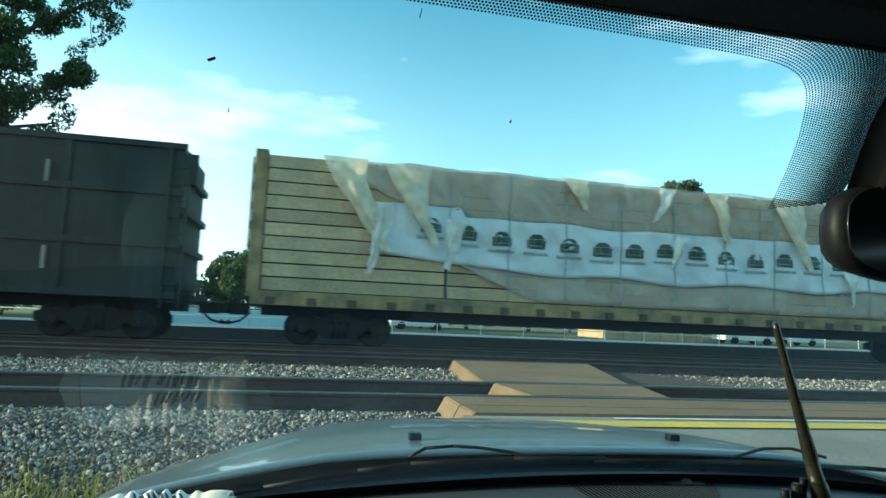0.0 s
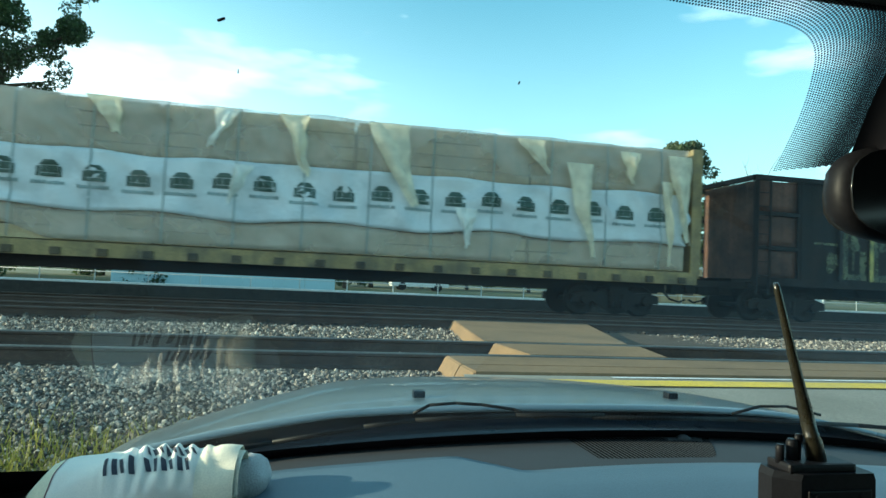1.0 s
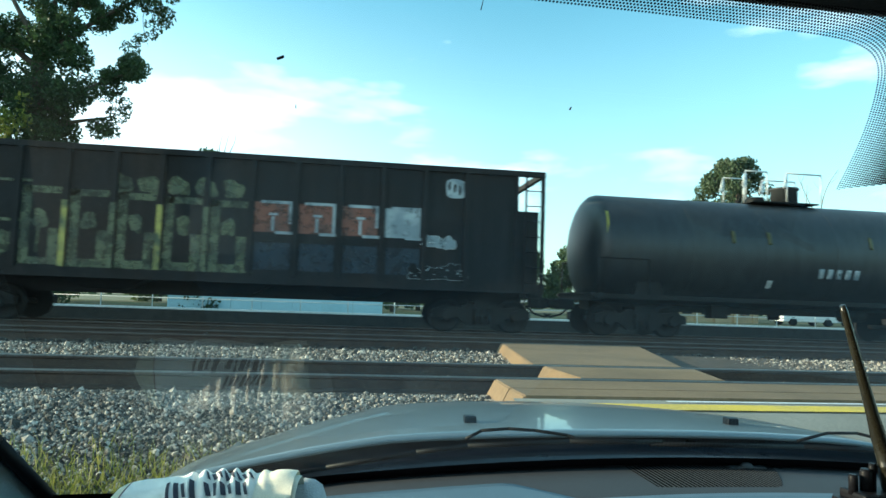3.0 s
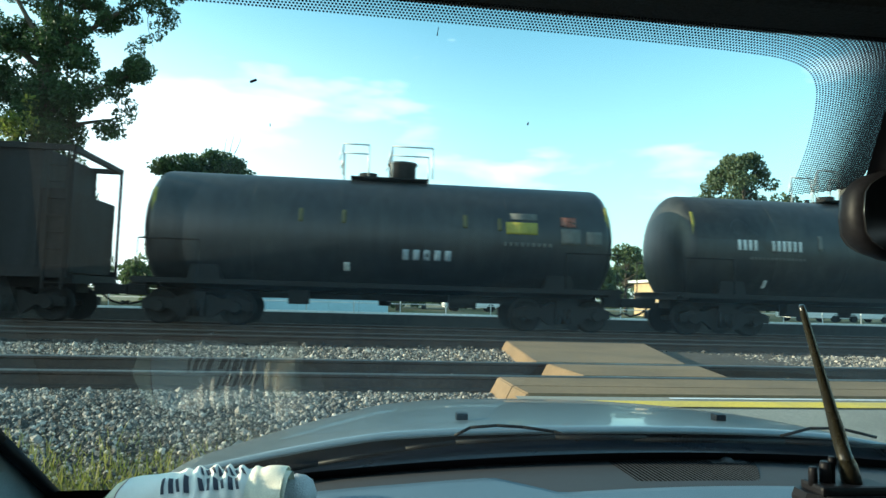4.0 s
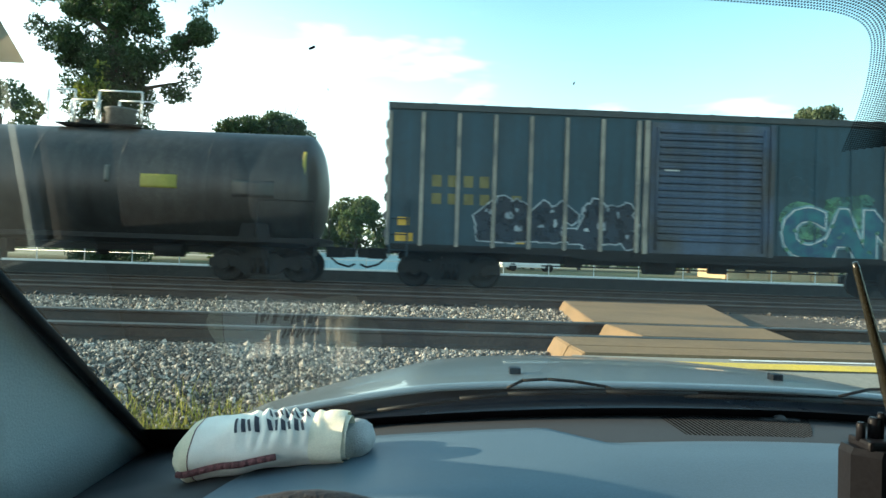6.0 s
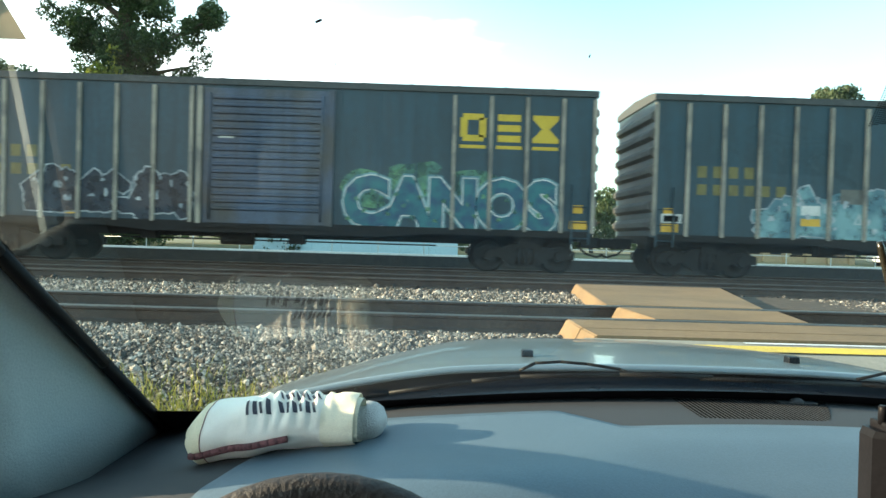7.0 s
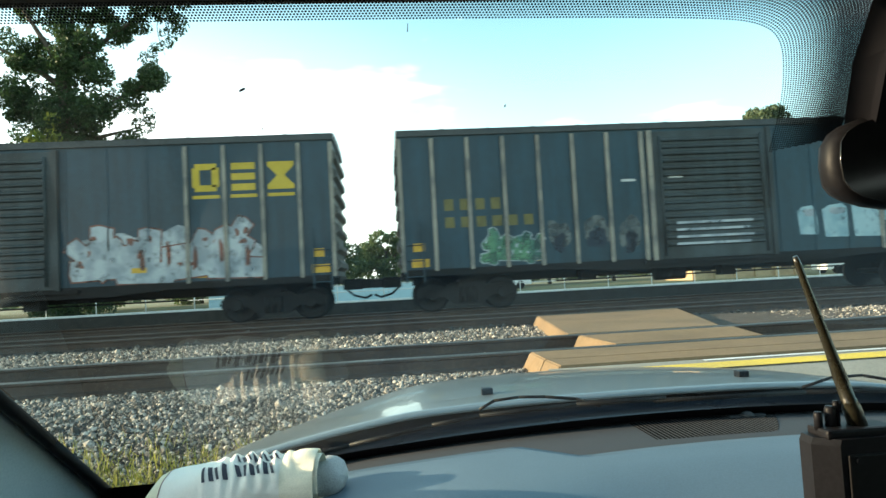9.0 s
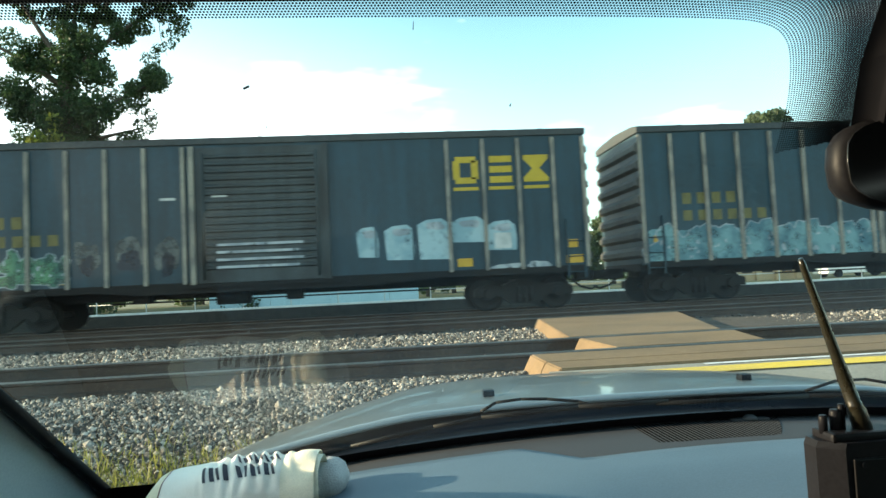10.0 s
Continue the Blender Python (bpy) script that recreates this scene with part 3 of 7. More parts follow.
def track(y_near, label, head="railhead_shade"):
    t = thing("railway_track", label, "track", "railway tracks", "structure", pose(0, y_near + 0.7175, RAIL_Z))
    for s in (-0.7175, 0.7175):
        r = part("rail", rail_mesh(-160, 160, False), M["rail"], t)
        r.location = (0, s, 0)
        part("rail_head", rail_mesh(-160, 160, True), M[head], r, "worn running surface")
    bm = bmesh.new()
    box(bm, -0.115, 0.115, -1.3, 1.3, -0.30, -0.174, 0.008)
    tie = part("tie", bm, M["tie"], t)
    tie.location = (-14, 0, 0)
    for k in range(1, 54):
        again(tie, t, pose(-14 + k * 0.55, rng.uniform(-0.04, 0.04), 0, 0, 0, rng.uniform(-1, 1)))
    return t


track(6.0, "nearest railway track with rusty rails in ballast", "railhead")
track(11.75, "middle empty railway track with rusty rails")
track(15.43, "railway track that carries the freight train")

# made-up wall, coloured dark for the shaded strip below the kerb
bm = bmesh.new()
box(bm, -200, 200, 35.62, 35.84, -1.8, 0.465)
tagged(part("retaining_wall", bm, M["shade_bed"]), "added dark wall below the railing, coloured as shade", "wall", kind="structure")

# crossing panels with chamfered ends
crossing = thing("grade_crossing", "brown timber grade crossing panels between the rails", "crossing", kind="structure")


def crossing_panel(x0, x1, y0, y1, skew0, skew1):
    """A thick panel, its left end cut on the slant from x0 (far) to x0 + skew0 (near)."""
    bm = bmesh.new()
    z0, z1 = BED_Z - 0.05, RAIL_Z - 0.004
    lo = 0.075
    top = [(x0 + skew0 + lo, y0), (x1 + skew1, y0), (x1, y1), (x0 + lo, y1)]
    low = [(x0 + skew0 - 0.04, y0 - 0.02), (x1 + skew1 + 0.06, y0 - 0.02), (x1 + 0.06, y1), (x0 - 0.04, y1)]
    a = [bm.verts.new((*p, z1)) for p in top]
    b = [bm.verts.new((*p, z0)) for p in low]
    bm.faces.new(a)
    bm.faces.new(b[::-1])
    for i in range(4):
        j = (i + 1) % 4
        bm.faces.new((b[i], b[j], a[j], a[i]))
    bmesh.ops.bevel(bm, geom=[e for e in bm.edges], offset=0.012, segments=2, affect="EDGES")
    return part("crossing_panel", bm, M["panel"], crossing)


# outside panel in two planks, the gauge panel, and the wide panel to the middle track
crossing_panel(-0.98, 12.0, 5.22, 5.88, 0.0, 0.0)
crossing_panel(-0.98, 12.0, 4.74, 5.21, 0.02, 0.0)
crossing_panel(-0.02, 2.15, 6.10, 7.32, 0.06, -0.3)
crossing_panel(0.42, 3.35, 7.56, 11.62, -0.52, -1.25)

# gravel heap against the wide panel's far end
bm = bmesh.new()
sheet(bm, 16, 14, lambda u, v: (1.8 + 4.2 * u, 7.55 + 4.2 * v, BED_Z + 0.005 + 0.07 * max(0, 1 - abs(2 * u - 0.75) * 1.3) * min(1, 4 * v, 4 * (1 - v)) * (0.8 + 0.4 * noise.noise((u * 7, v * 7, 0)))))
tagged(part("gravel_mound", bm, M["plant_soil"]), "low brown gravel mound along the crossing panel", "gravel", kind="structure")

# approach pavement with a yellow edge line
bm = bmesh.new()
sheet(bm, 6, 8, lambda u, v: (-1.0 + 15 * u, -6 + 10.72 * v, np.interp(-6 + 10.72 * v, [-6, 1.0, 3.6, 4.8], [0.012, 0.03, 0.60, RAIL_Z - 0.02])))
tagged(part("pavement", bm, M["asphalt"]), "pale worn asphalt approach rising to the crossing", "pavement", kind="structure")
bm = bmesh.new()
sheet(bm, 4, 1, lambda u, v: (-0.9 + 14 * u, 4.36 + 0.20 * v, np.interp(4.36 + 0.20 * v, [3.6, 4.8], [0.60, RAIL_Z - 0.02]) + 0.006))
tagged(part("yellow_line", bm, M["yellow"]), "yellow painted line along the pavement edge", "road marking", kind="structure")

bm = bmesh.new()
sheet(bm, 4, 1, lambda u, v: (0.4 + 12 * u, 4.64 + 0.05 * v, np.interp(4.64 + 0.05 * v, [3.6, 4.8], [0.60, RAIL_Z - 0.02]) + 0.005))
tagged(part("edge_line", bm, M["concrete"]), "pale worn edge strip beside the crossing panel", "road marking", kind="structure")

bm = bmesh.new()
sheet(bm, 3, 3, lambda u, v: (-4.4 + 3.395 * u, -6 + 7.4 * v, 0.012 + np.interp(-6 + 7.4 * v, [1.0, 1.4], [0, 0.05])))
tagged(part("pavement", bm, M["asphalt"]), "pale worn asphalt under the parked car", "pavement", kind="structure")


# ---- the train ----
TRACK_Y = 15.43 + 0.7175
SPEED = 11.15
FACE = -1.55
WHEEL_R = 0.42
train, axles = [], []


def truck_parts():
    bm = bmesh.new()
    for s in (-1, 1):
        y = s * 1.02
        pts = [(-1.25, 0.36), (-1.25, 0.56), (-0.95, 0.66), (-0.55, 0.62), (-0.35, 0.72), (0.35, 0.72), (0.55, 0.62), (0.95, 0.66), (1.25, 0.56), (1.25, 0.36), (0.62, 0.38), (0.36, 0.18), (-0.36, 0.18), (-0.62, 0.38)]
        outline(bm, pts, y - 0.07, 0.14)
        for k in (-1, 1):
            rod(bm, (k * 0.88, y - 0.14 * (1 if s < 0 else -1), 0.44), (k * 0.88, y, 0.44), 0.13, 0.15, 12)
        for k in (-0.16, 0, 0.16):
            rod(bm, (k, y - s * -0.09, 0.22), (k, y - s * -0.09, 0.60), 0.06, 0.06, 8)
    box(bm, -0.2, 0.2, -1.15, 1.15, 0.42, 0.78)
    frame_me = finish(bm, "side_frame", M["black"])
    bm = bmesh.new()
    for s in (-1, 1):
        a = s * 0.7175
        lathe(bm, [(a - 0.07, WHEEL_R + 0.02), (a - 0.045, WHEEL_R + 0.02), (a - 0.04, WHEEL_R), (a + 0.06, WHEEL_R - 0.005), (a + 0.065, WHEEL_R - 0.06), (a + 0.03, WHEEL_R - 0.1), (a + 0.03, 0.14), (a + 0.1, 0.11)] if s > 0 else
              [(a - 0.1, 0.11), (a - 0.03, 0.14), (a - 0.03, WHEEL_R - 0.1), (a - 0.065, WHEEL_R - 0.06), (a - 0.06, WHEEL_R - 0.005), (a + 0.04, WHEEL_R), (a + 0.045, WHEEL_R + 0.02), (a + 0.07, WHEEL_R + 0.02)], (0, 0, 0), "y", 28)
    rod(bm, (0, -1.1, 0), (0, 1.1, 0), 0.075, 0.075, 10)
    return frame_me, finish(bm, "wheelset", M["black"])


TRUCK_FRAME, WHEELSET = truck_parts()


def add_truck(car, x):
    t = new("truck", TRUCK_FRAME)
    t.parent = car
    t.location = (x, 0, 0)
    for k in (-0.88, 0.88):
        w = new("wheelset", WHEELSET)
        w.parent = t
        w.location = (k, 0, WHEEL_R)
        axles.append((w, k))


def running_gear(car, length, sill_z=0.9, truck_at=2.05):
    """Centre sill, couplers and trucks."""
    bm = bmesh.new()
    box(bm, 0.3, length - 0.3, -0.35, 0.35, 0.68, sill_z + 0.12)
    for x in (0.0, length - 0.35):
        box(bm, x, x + 0.35, -1.3, 1.3, sill_z - 0.08, sill_z + 0.12)
    part("centre_sill", bm, M["black"], car)
    for s, x in ((-1, 0.0), (1, length)):
        bm = bmesh.new()
        box(bm, *sorted((x, x + s * 0.5)), -0.14, 0.14, 0.66, 0.94, 0.03)
        box(bm, *sorted((x + s * 0.45, x + s * 0.76)), -0.22, 0.20, 0.68, 0.92, 0.05)
        part("coupler", bm, M["black"], car)
        bm = bmesh.new()
        pipe(bm, [(x, 0.3, 0.72), (x + s * 0.25, 0.32, 0.5), (x + s * 0.55, 0.3, 0.42), (x + s * 0.72, 0.28, 0.5)], 0.03, 6)
        part("brake_hose", bm, M["rubber"], car)
    add_truck(car, truck_at)
    add_truck(car, length - truck_at)


def ladder(car, x, y, z0, z1, material, width=0.42):
    bm = bmesh.new()
    for k in (0, width):
        box(bm, x + k - 0.02, x + k + 0.02, y - 0.03, y + 0.03, z0, z1)
    n = int((z1 - z0) / 0.38)
    for i in range(n):
        z = z0 + 0.15 + i * 0.38
        rod(bm, (x, y, z), (x + width, y, z), 0.013, 0.013, 6)
    part("ladder", bm, material, car)


def blob(bm, x, z, w, h, y, seed, wob=0.22, seg=18, depth=0.004):
    r = random.Random(seed)
    ph = [r.uniform(0, 6.28) for _ in range(4)]
    pts = []
    for i in range(seg):
        a = 2 * math.pi * i / seg
        k = 1 + wob * (math.sin(2 * a + ph[0]) * 0.5 + math.sin(3 * a + ph[1]) * 0.5 + math.sin(5 * a + ph[2]) * 0.35)
        c, s = math.cos(a), math.sin(a)
        sq = 1 / max(abs(c), abs(s)) ** 0.55
        pts.append((x + w / 2 * k * c * sq * 0.85, z + h / 2 * k * s * sq * 0.85))
    outline(bm, pts, y - depth, depth)


def tag_letter(bm, r, cx, cz, w, h, y, grow):
    """One wonky block letter shape of no alphabet: a few thick, leaning strokes; grow widens them."""
    t = 0.36 * w
    strokes = []
    for k in range(4):
        a0 = r.uniform(0, 6.28)
        c0 = (r.uniform(-0.3, 0.3), r.uniform(-0.22, 0.22))
        ln = r.uniform(0.22, 0.48)
        strokes.append(((c0[0] - 0.8 * ln * math.cos(a0), max(-0.5, c0[1] - ln * math.sin(a0))), (c0[0] + 0.8 * ln * math.cos(a0), min(0.5, c0[1] + ln * math.sin(a0)))))
    strokes.append(((-0.4, -0.40), (0.45, r.uniform(-0.46, -0.3))))
    for k, (p, q) in enumerate(strokes):
        a, b = Vector((cx + p[0] * w, cz + p[1] * h)), Vector((cx + q[0] * w, cz + q[1] * h))
        d = (b - a).normalized()
        s = Vector((-d.y, d.x)) * (t * r.uniform(0.42, 0.62) + grow)
        a, b = a - d * (0.1 * w + grow), b + d * (0.1 * w + grow)
        pts = [a - s, a - s * 0.3 - d * 0.05, a + s, b + s * r.uniform(0.8, 1.15), b + d * 0.06 + s * 0.2, b - s * r.uniform(0.8, 1.1)]
        outline(bm, [(p_.x, p_.y) for p_ in pts], y - 0.0005 * k - 0.003, 0.003)


def throwup(car, letters, x0, x1, z0, z1, fill, edge, seed, y=None, label="spray-painted graffiti"):
    """Unreadable graffiti: letter shapes with an edge, a fill over it and drips of shading."""
    y = FACE - 0.004 if y is None else y
    w = (x1 - x0) / letters
    be, bf, bs = bmesh.new(), bmesh.new(), bmesh.new()
    rs = random.Random(seed + 99)
    for i in range(letters):
        cx, cz = x0 + w * (i + 0.5), (z0 + z1) / 2 + rs.uniform(-0.04, 0.04) * (z1 - z0)
        hh = (z1 - z0) * rs.uniform(0.8, 0.95)
        tag_letter(be, random.Random(seed + i), cx, cz, w * 1.15, hh, y - 0.0002 * i, 0.030 * (z1 - z0))
        tag_letter(bf, random.Random(seed + i), cx, cz, w * 1.15, hh, y - 0.006 - 0.0002 * i, 0.0)
        for k in range(3):
            blob(bs, cx + rs.uniform(-0.4, 0.4) * w, cz + rs.uniform(-0.4, 0.4) * hh, w * rs.uniform(0.06, 0.2), hh * rs.uniform(0.08, 0.25), y - 0.0125 - 0.0004 * k - 0.0002 * i, seed + 50 + 3 * i + k, 0.35, 12, 0.002)
    g = part("graffiti", be, M[edge], car, label)
    part("fill", bf, M[fill], g)
    part("stroke", bs, M[edge], g)


def bars(car, x0, x1, z0, z1, n, material, y, label="row of plain painted bars"):
    """A row of plain bars, each the size of a letter."""
    bm = bmesh.new()
    w = (x1 - x0) / n
    for i in range(n):
        box(bm, x0 + w * (i + 0.2), x0 + w * (i + 0.8), y - 0.003, y, z0, z1)
    return part("marking", bm, material, car, label)


def emblem(car, x0, z0):
    """Three big plain yellow shapes, each underlined: a frame, three bars, an hourglass."""
    for i in range(3):
        bm = bmesh.new()
        x = x0 + 0.14 + 0.872 * i
        f = FACE - 0.003
        if i == 0:
            for a, b, c, d in ((0.0, 0.17, 0.10, 0.56), (0.45, 0.62, 0.10, 0.56), (0.06, 0.56, 0.0, 0.15), (0.06, 0.56, 0.51, 0.66)):
                box(bm, x + a, x + b, f - 0.004 - 0.001 * (a > 0.05), f, z0 + c, z0 + d)
        elif i == 1:
            for c in (0.0, 0.25, 0.50):
                box(bm, x + 0.03, x + 0.58, f - 0.004, f, z0 + c, z0 + c + 0.16)
        else:
            outline(bm, [(x, z0), (x + 0.62, z0), (x + 0.62, z0 + 0.1), (x + 0.40, z0 + 0.33), (x + 0.62, z0 + 0.56), (x + 0.62, z0 + 0.66), (x, z0 + 0.66), (x, z0 + 0.56), (x + 0.22, z0 + 0.33), (x, z0 + 0.1)], f - 0.004, 0.004)
        box(bm, x, x + 0.62, f - 0.004, f, z0 - 0.17, z0 - 0.09)
        part("emblem", bm, M["letter"], car, "faded yellow block shape with underline")


def boxcar(label, graffiti, seed, door_mat="blue_door"):
    L = 15.8
    car = thing("boxcar", label, "boxcar", "freight train")
    z0, z1 = 0.98, 4.32
    bm = bmesh.new()
    box(bm, 0.05, L - 0.05, FACE, -FACE, z0, z1)
    part("body", bm, M["blue"], car)
    # roof with slight pitch, seams across
    bm = bmesh.new()
    prof = [(-1.60, 4.30), (-1.60, 4.45), (-1.2, 4.51), (0, 4.57), (1.2, 4.51), (1.60, 4.45), (1.60, 4.30)]
    loft(bm, [[Vector((x, y, z)) for y, z in prof] for x in (0.0, L)])
    for k in range(1, 14):
        x = L * k / 14
        loft(bm, [[Vector((x + k2, y * 1.003, z + 0.012)) for y, z in prof] for k2 in (-0.03, 0.03)])
    for f in bm.faces:
        f.smooth = False
    part("roof", bm, M["roofgrey"], car, "dull grey painted roof")
    # side sill, fishbelly towards the middle
    bm = bmesh.new()
    outline(bm, [(0.1, 1.06), (0.1, 0.90), (4.0, 0.90), (5.2, 0.80), (10.6, 0.80), (11.8, 0.90), (L - 0.1, 0.90), (L - 0.1, 1.06)], FACE - 0.035, 0.06)
    part("side_sill", bm, M["black"], car)
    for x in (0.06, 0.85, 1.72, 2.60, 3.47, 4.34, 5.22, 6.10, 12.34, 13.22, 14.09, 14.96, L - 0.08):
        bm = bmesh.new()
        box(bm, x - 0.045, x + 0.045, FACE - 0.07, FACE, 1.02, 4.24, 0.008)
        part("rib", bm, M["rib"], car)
    for x in (9.62, 10.55, 11.45):
        bm = bmesh.new()
        box(bm, x - 0.02, x + 0.02, FACE - 0.018, FACE, 1.02, 4.24)
        part("seam", bm, M["blue"], car)
    # far side ribs joined, barely seen
    bm = bmesh.new()
    for k in range(18):
        x = 0.1 + k * 0.9
        box(bm, x, x + 0.08, 1.55, 1.62, 1.02, 4.24)
    part("far_ribs", bm, M["blue"], car)
    # plug door with pressed corrugations and posts
    bm = bmesh.new()
    box(bm, 6.40, 9.36, FACE - 0.05, FACE - 0.002, 1.02, 4.22, 0.01)
    door = part("door", bm, M[door_mat], car, "dark blue corrugated plug door")
    for k in range(16):
        bm = bmesh.new()
        z = 1.32 + k * 0.175
        sec = [(FACE - 0.05, z), (FACE - 0.10, z + 0.03), (FACE - 0.10, z + 0.06), (FACE - 0.05, z + 0.09)]
        loft(bm, [[Vector((x, y, zz)) for y, zz in sec] for x in (6.62, 9.14)])
        for f in bm.faces:
            f.smooth = False
        part("corrugation", bm, M[door_mat], door)
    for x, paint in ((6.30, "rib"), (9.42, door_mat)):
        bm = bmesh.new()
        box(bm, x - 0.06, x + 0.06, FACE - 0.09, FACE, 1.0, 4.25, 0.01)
        part("door_post", bm, M[paint], car, "steel door post")
    bm = bmesh.new()
    rod(bm, (6.55, FACE - 0.1, 1.1), (6.55, FACE - 0.1, 4.1), 0.025, 0.025, 8)
    rod(bm, (9.2, FACE - 0.1, 1.1), (9.2, FACE - 0.1, 4.1), 0.025, 0.025, 8)
    part("lock_rod", bm, M[door_mat], door)
    bm = bmesh.new()
    box(bm, 6.0, 9.9, FACE - 0.11, FACE - 0.03, 0.92, 1.0)
    part("door_track", bm, M["black"], car)
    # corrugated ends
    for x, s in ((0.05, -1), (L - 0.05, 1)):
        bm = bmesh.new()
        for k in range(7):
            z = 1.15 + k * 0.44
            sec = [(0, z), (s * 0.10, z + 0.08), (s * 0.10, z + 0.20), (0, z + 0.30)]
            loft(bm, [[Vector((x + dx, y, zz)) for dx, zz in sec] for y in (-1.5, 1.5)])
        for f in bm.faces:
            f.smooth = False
        part("end_wall", bm, M["sunend"], car, "corrugated end wall with sunlight in its paler paint")
    ladder(car, 0.12, FACE - 0.04, 0.75, 2.2, M["blue"])
    ladder(car, L - 0.58, FACE - 0.04, 0.75, 2.2, M["blue"])
    emblem(car, 12.34, 3.16)
    f = FACE - 0.004
    bars(car, 1.02, 2.55, 2.46, 2.74, 4, M["faint"], f, "faded yellow painted bars")
    bars(car, 1.02, 3.35, 2.04, 2.30, 6, M["faint"], f, "faded yellow painted bars")
    for x, z, w in ((0.25, 1.12, 0.42), (14.98 + 0.2, 1.12, 0.42), (0.3, 1.50, 0.28), (3.0, 1.14, 0.38), (12.5, 1.14, 0.36), (15.2, 1.5, 0.28)):
        bm = bmesh.new()
        box(bm, x, x + w, f - 0.004, f, z, z + 0.2)
        part("plate", bm, M["orange"], car, "small yellow-orange plate")
    for x, z in ((5.55, 3.0), (6.75, 3.04)) if seed == 13 else ((6.75, 3.04),):
        bm = bmesh.new()
        box(bm, x, x + 0.36, FACE - 0.06 if x > 6.4 else f - 0.004, FACE - 0.05 if x > 6.4 else f, z, z + 0.06)
        part("plate", bm, M["white"], car, "small white plate")
    running_gear(car, L, truck_at=1.62)
    # brake rigging under the floor
    bm = bmesh.new()
    rod(bm, (6.6, -0.7, 0.66), (7.4, -0.7, 0.66), 0.17, 0.17, 12)
    box(bm, 8.3, 8.7, -0.95, -0.6, 0.55, 0.85, 0.03)
    pipe(bm, [(4, -0.55, 0.62), (12, -0.55, 0.62)], 0.02, 6)
    box(bm, 4.6, 5.0, -0.8, -0.5, 0.6, 0.9)
    part("brake_gear", bm, M["black"], car)
    graffiti(car)
    return car


def word_graffiti(car):
    # green haze of older paint behind the blue letters
    bm = bmesh.new()
    blob(bm, 10.2, 1.95, 1.2, 1.0, FACE - 0.003, 5)
    blob(bm, 11.4, 2.2, 1.6, 0.9, FACE - 0.0035, 6)
    blob(bm, 13.0, 2.15, 1.6, 0.7, FACE - 0.003, 9)
    blob(bm, 14.2, 1.9, 1.1, 0.7, FACE - 0.0035, 8)
    part("graffiti", bm, M["spray_green"], car, "pale green spray-paint haze")
    white = text_mesh("CANOS", 1.52, 0.120, M["white"], "graffiti")
    teal = text_mesh("CANOS", 1.52, 0.090, M["teal"], "fill")
    halo = text_mesh("CANOS", 1.52, 0.165, M["pale_teal"], "halo")
    for me, off in ((halo, 0.008), (white, 0.014), (teal, 0.020)):
        me.transform(Matrix.Translation((12.28, FACE - off, 1.58)) @ Matrix.Diagonal((0.97, 1, 1, 1)) @ pose(0, 0, 0, 90, 0, 0))
    a = new("graffiti", white)
    a.parent = car
    tagged(a, "teal and blue bubble-letter graffiti reading CANOS, outlined white")
    b = new("fill", teal)
    b.parent = a
    c = new("halo", halo)
    c.parent = a
    tagged(c, "pale teal sprayed halo")
    bm = bmesh.new()
    for k in range(26):
        blob(bm, 9.85 + 0.19 * k, 1.22 + 0.75 * ((k * 7) % 11) / 11, 0.13, 0.12, FACE - 0.025, 60 + k, 0.3, 12)
    part("stroke", bm, M["spray_green"], a)
    throwup(car, 5, 2.3, 6.0, 1.2, 2.25, "spray_blue", "spray_grey", 21, FACE - 0.004, "silver outlined graffiti")


def cloud(car, spots, paint, label, y=None, wob=0.2, seed=300):
    """Soft patches of sprayed paint: (x, z, width, height) each."""
    y = FACE - 0.003 if y is None else y
    bm = bmesh.new()
    for k, (x, z, w, h) in enumerate(spots):
        blob(bm, x, z, w, h, y - 0.0006 * k, seed + k, wob, 22, 0.002)
    return part("graffiti", bm, M[paint], car, label)


def sign_plate(car, x, z, w, h, paint, label):
    bm = bmesh.new()
    box(bm, x, x + w, FACE - 0.020, FACE - 0.014, z, z + h)
    part("plate", bm, M[paint], car, label)


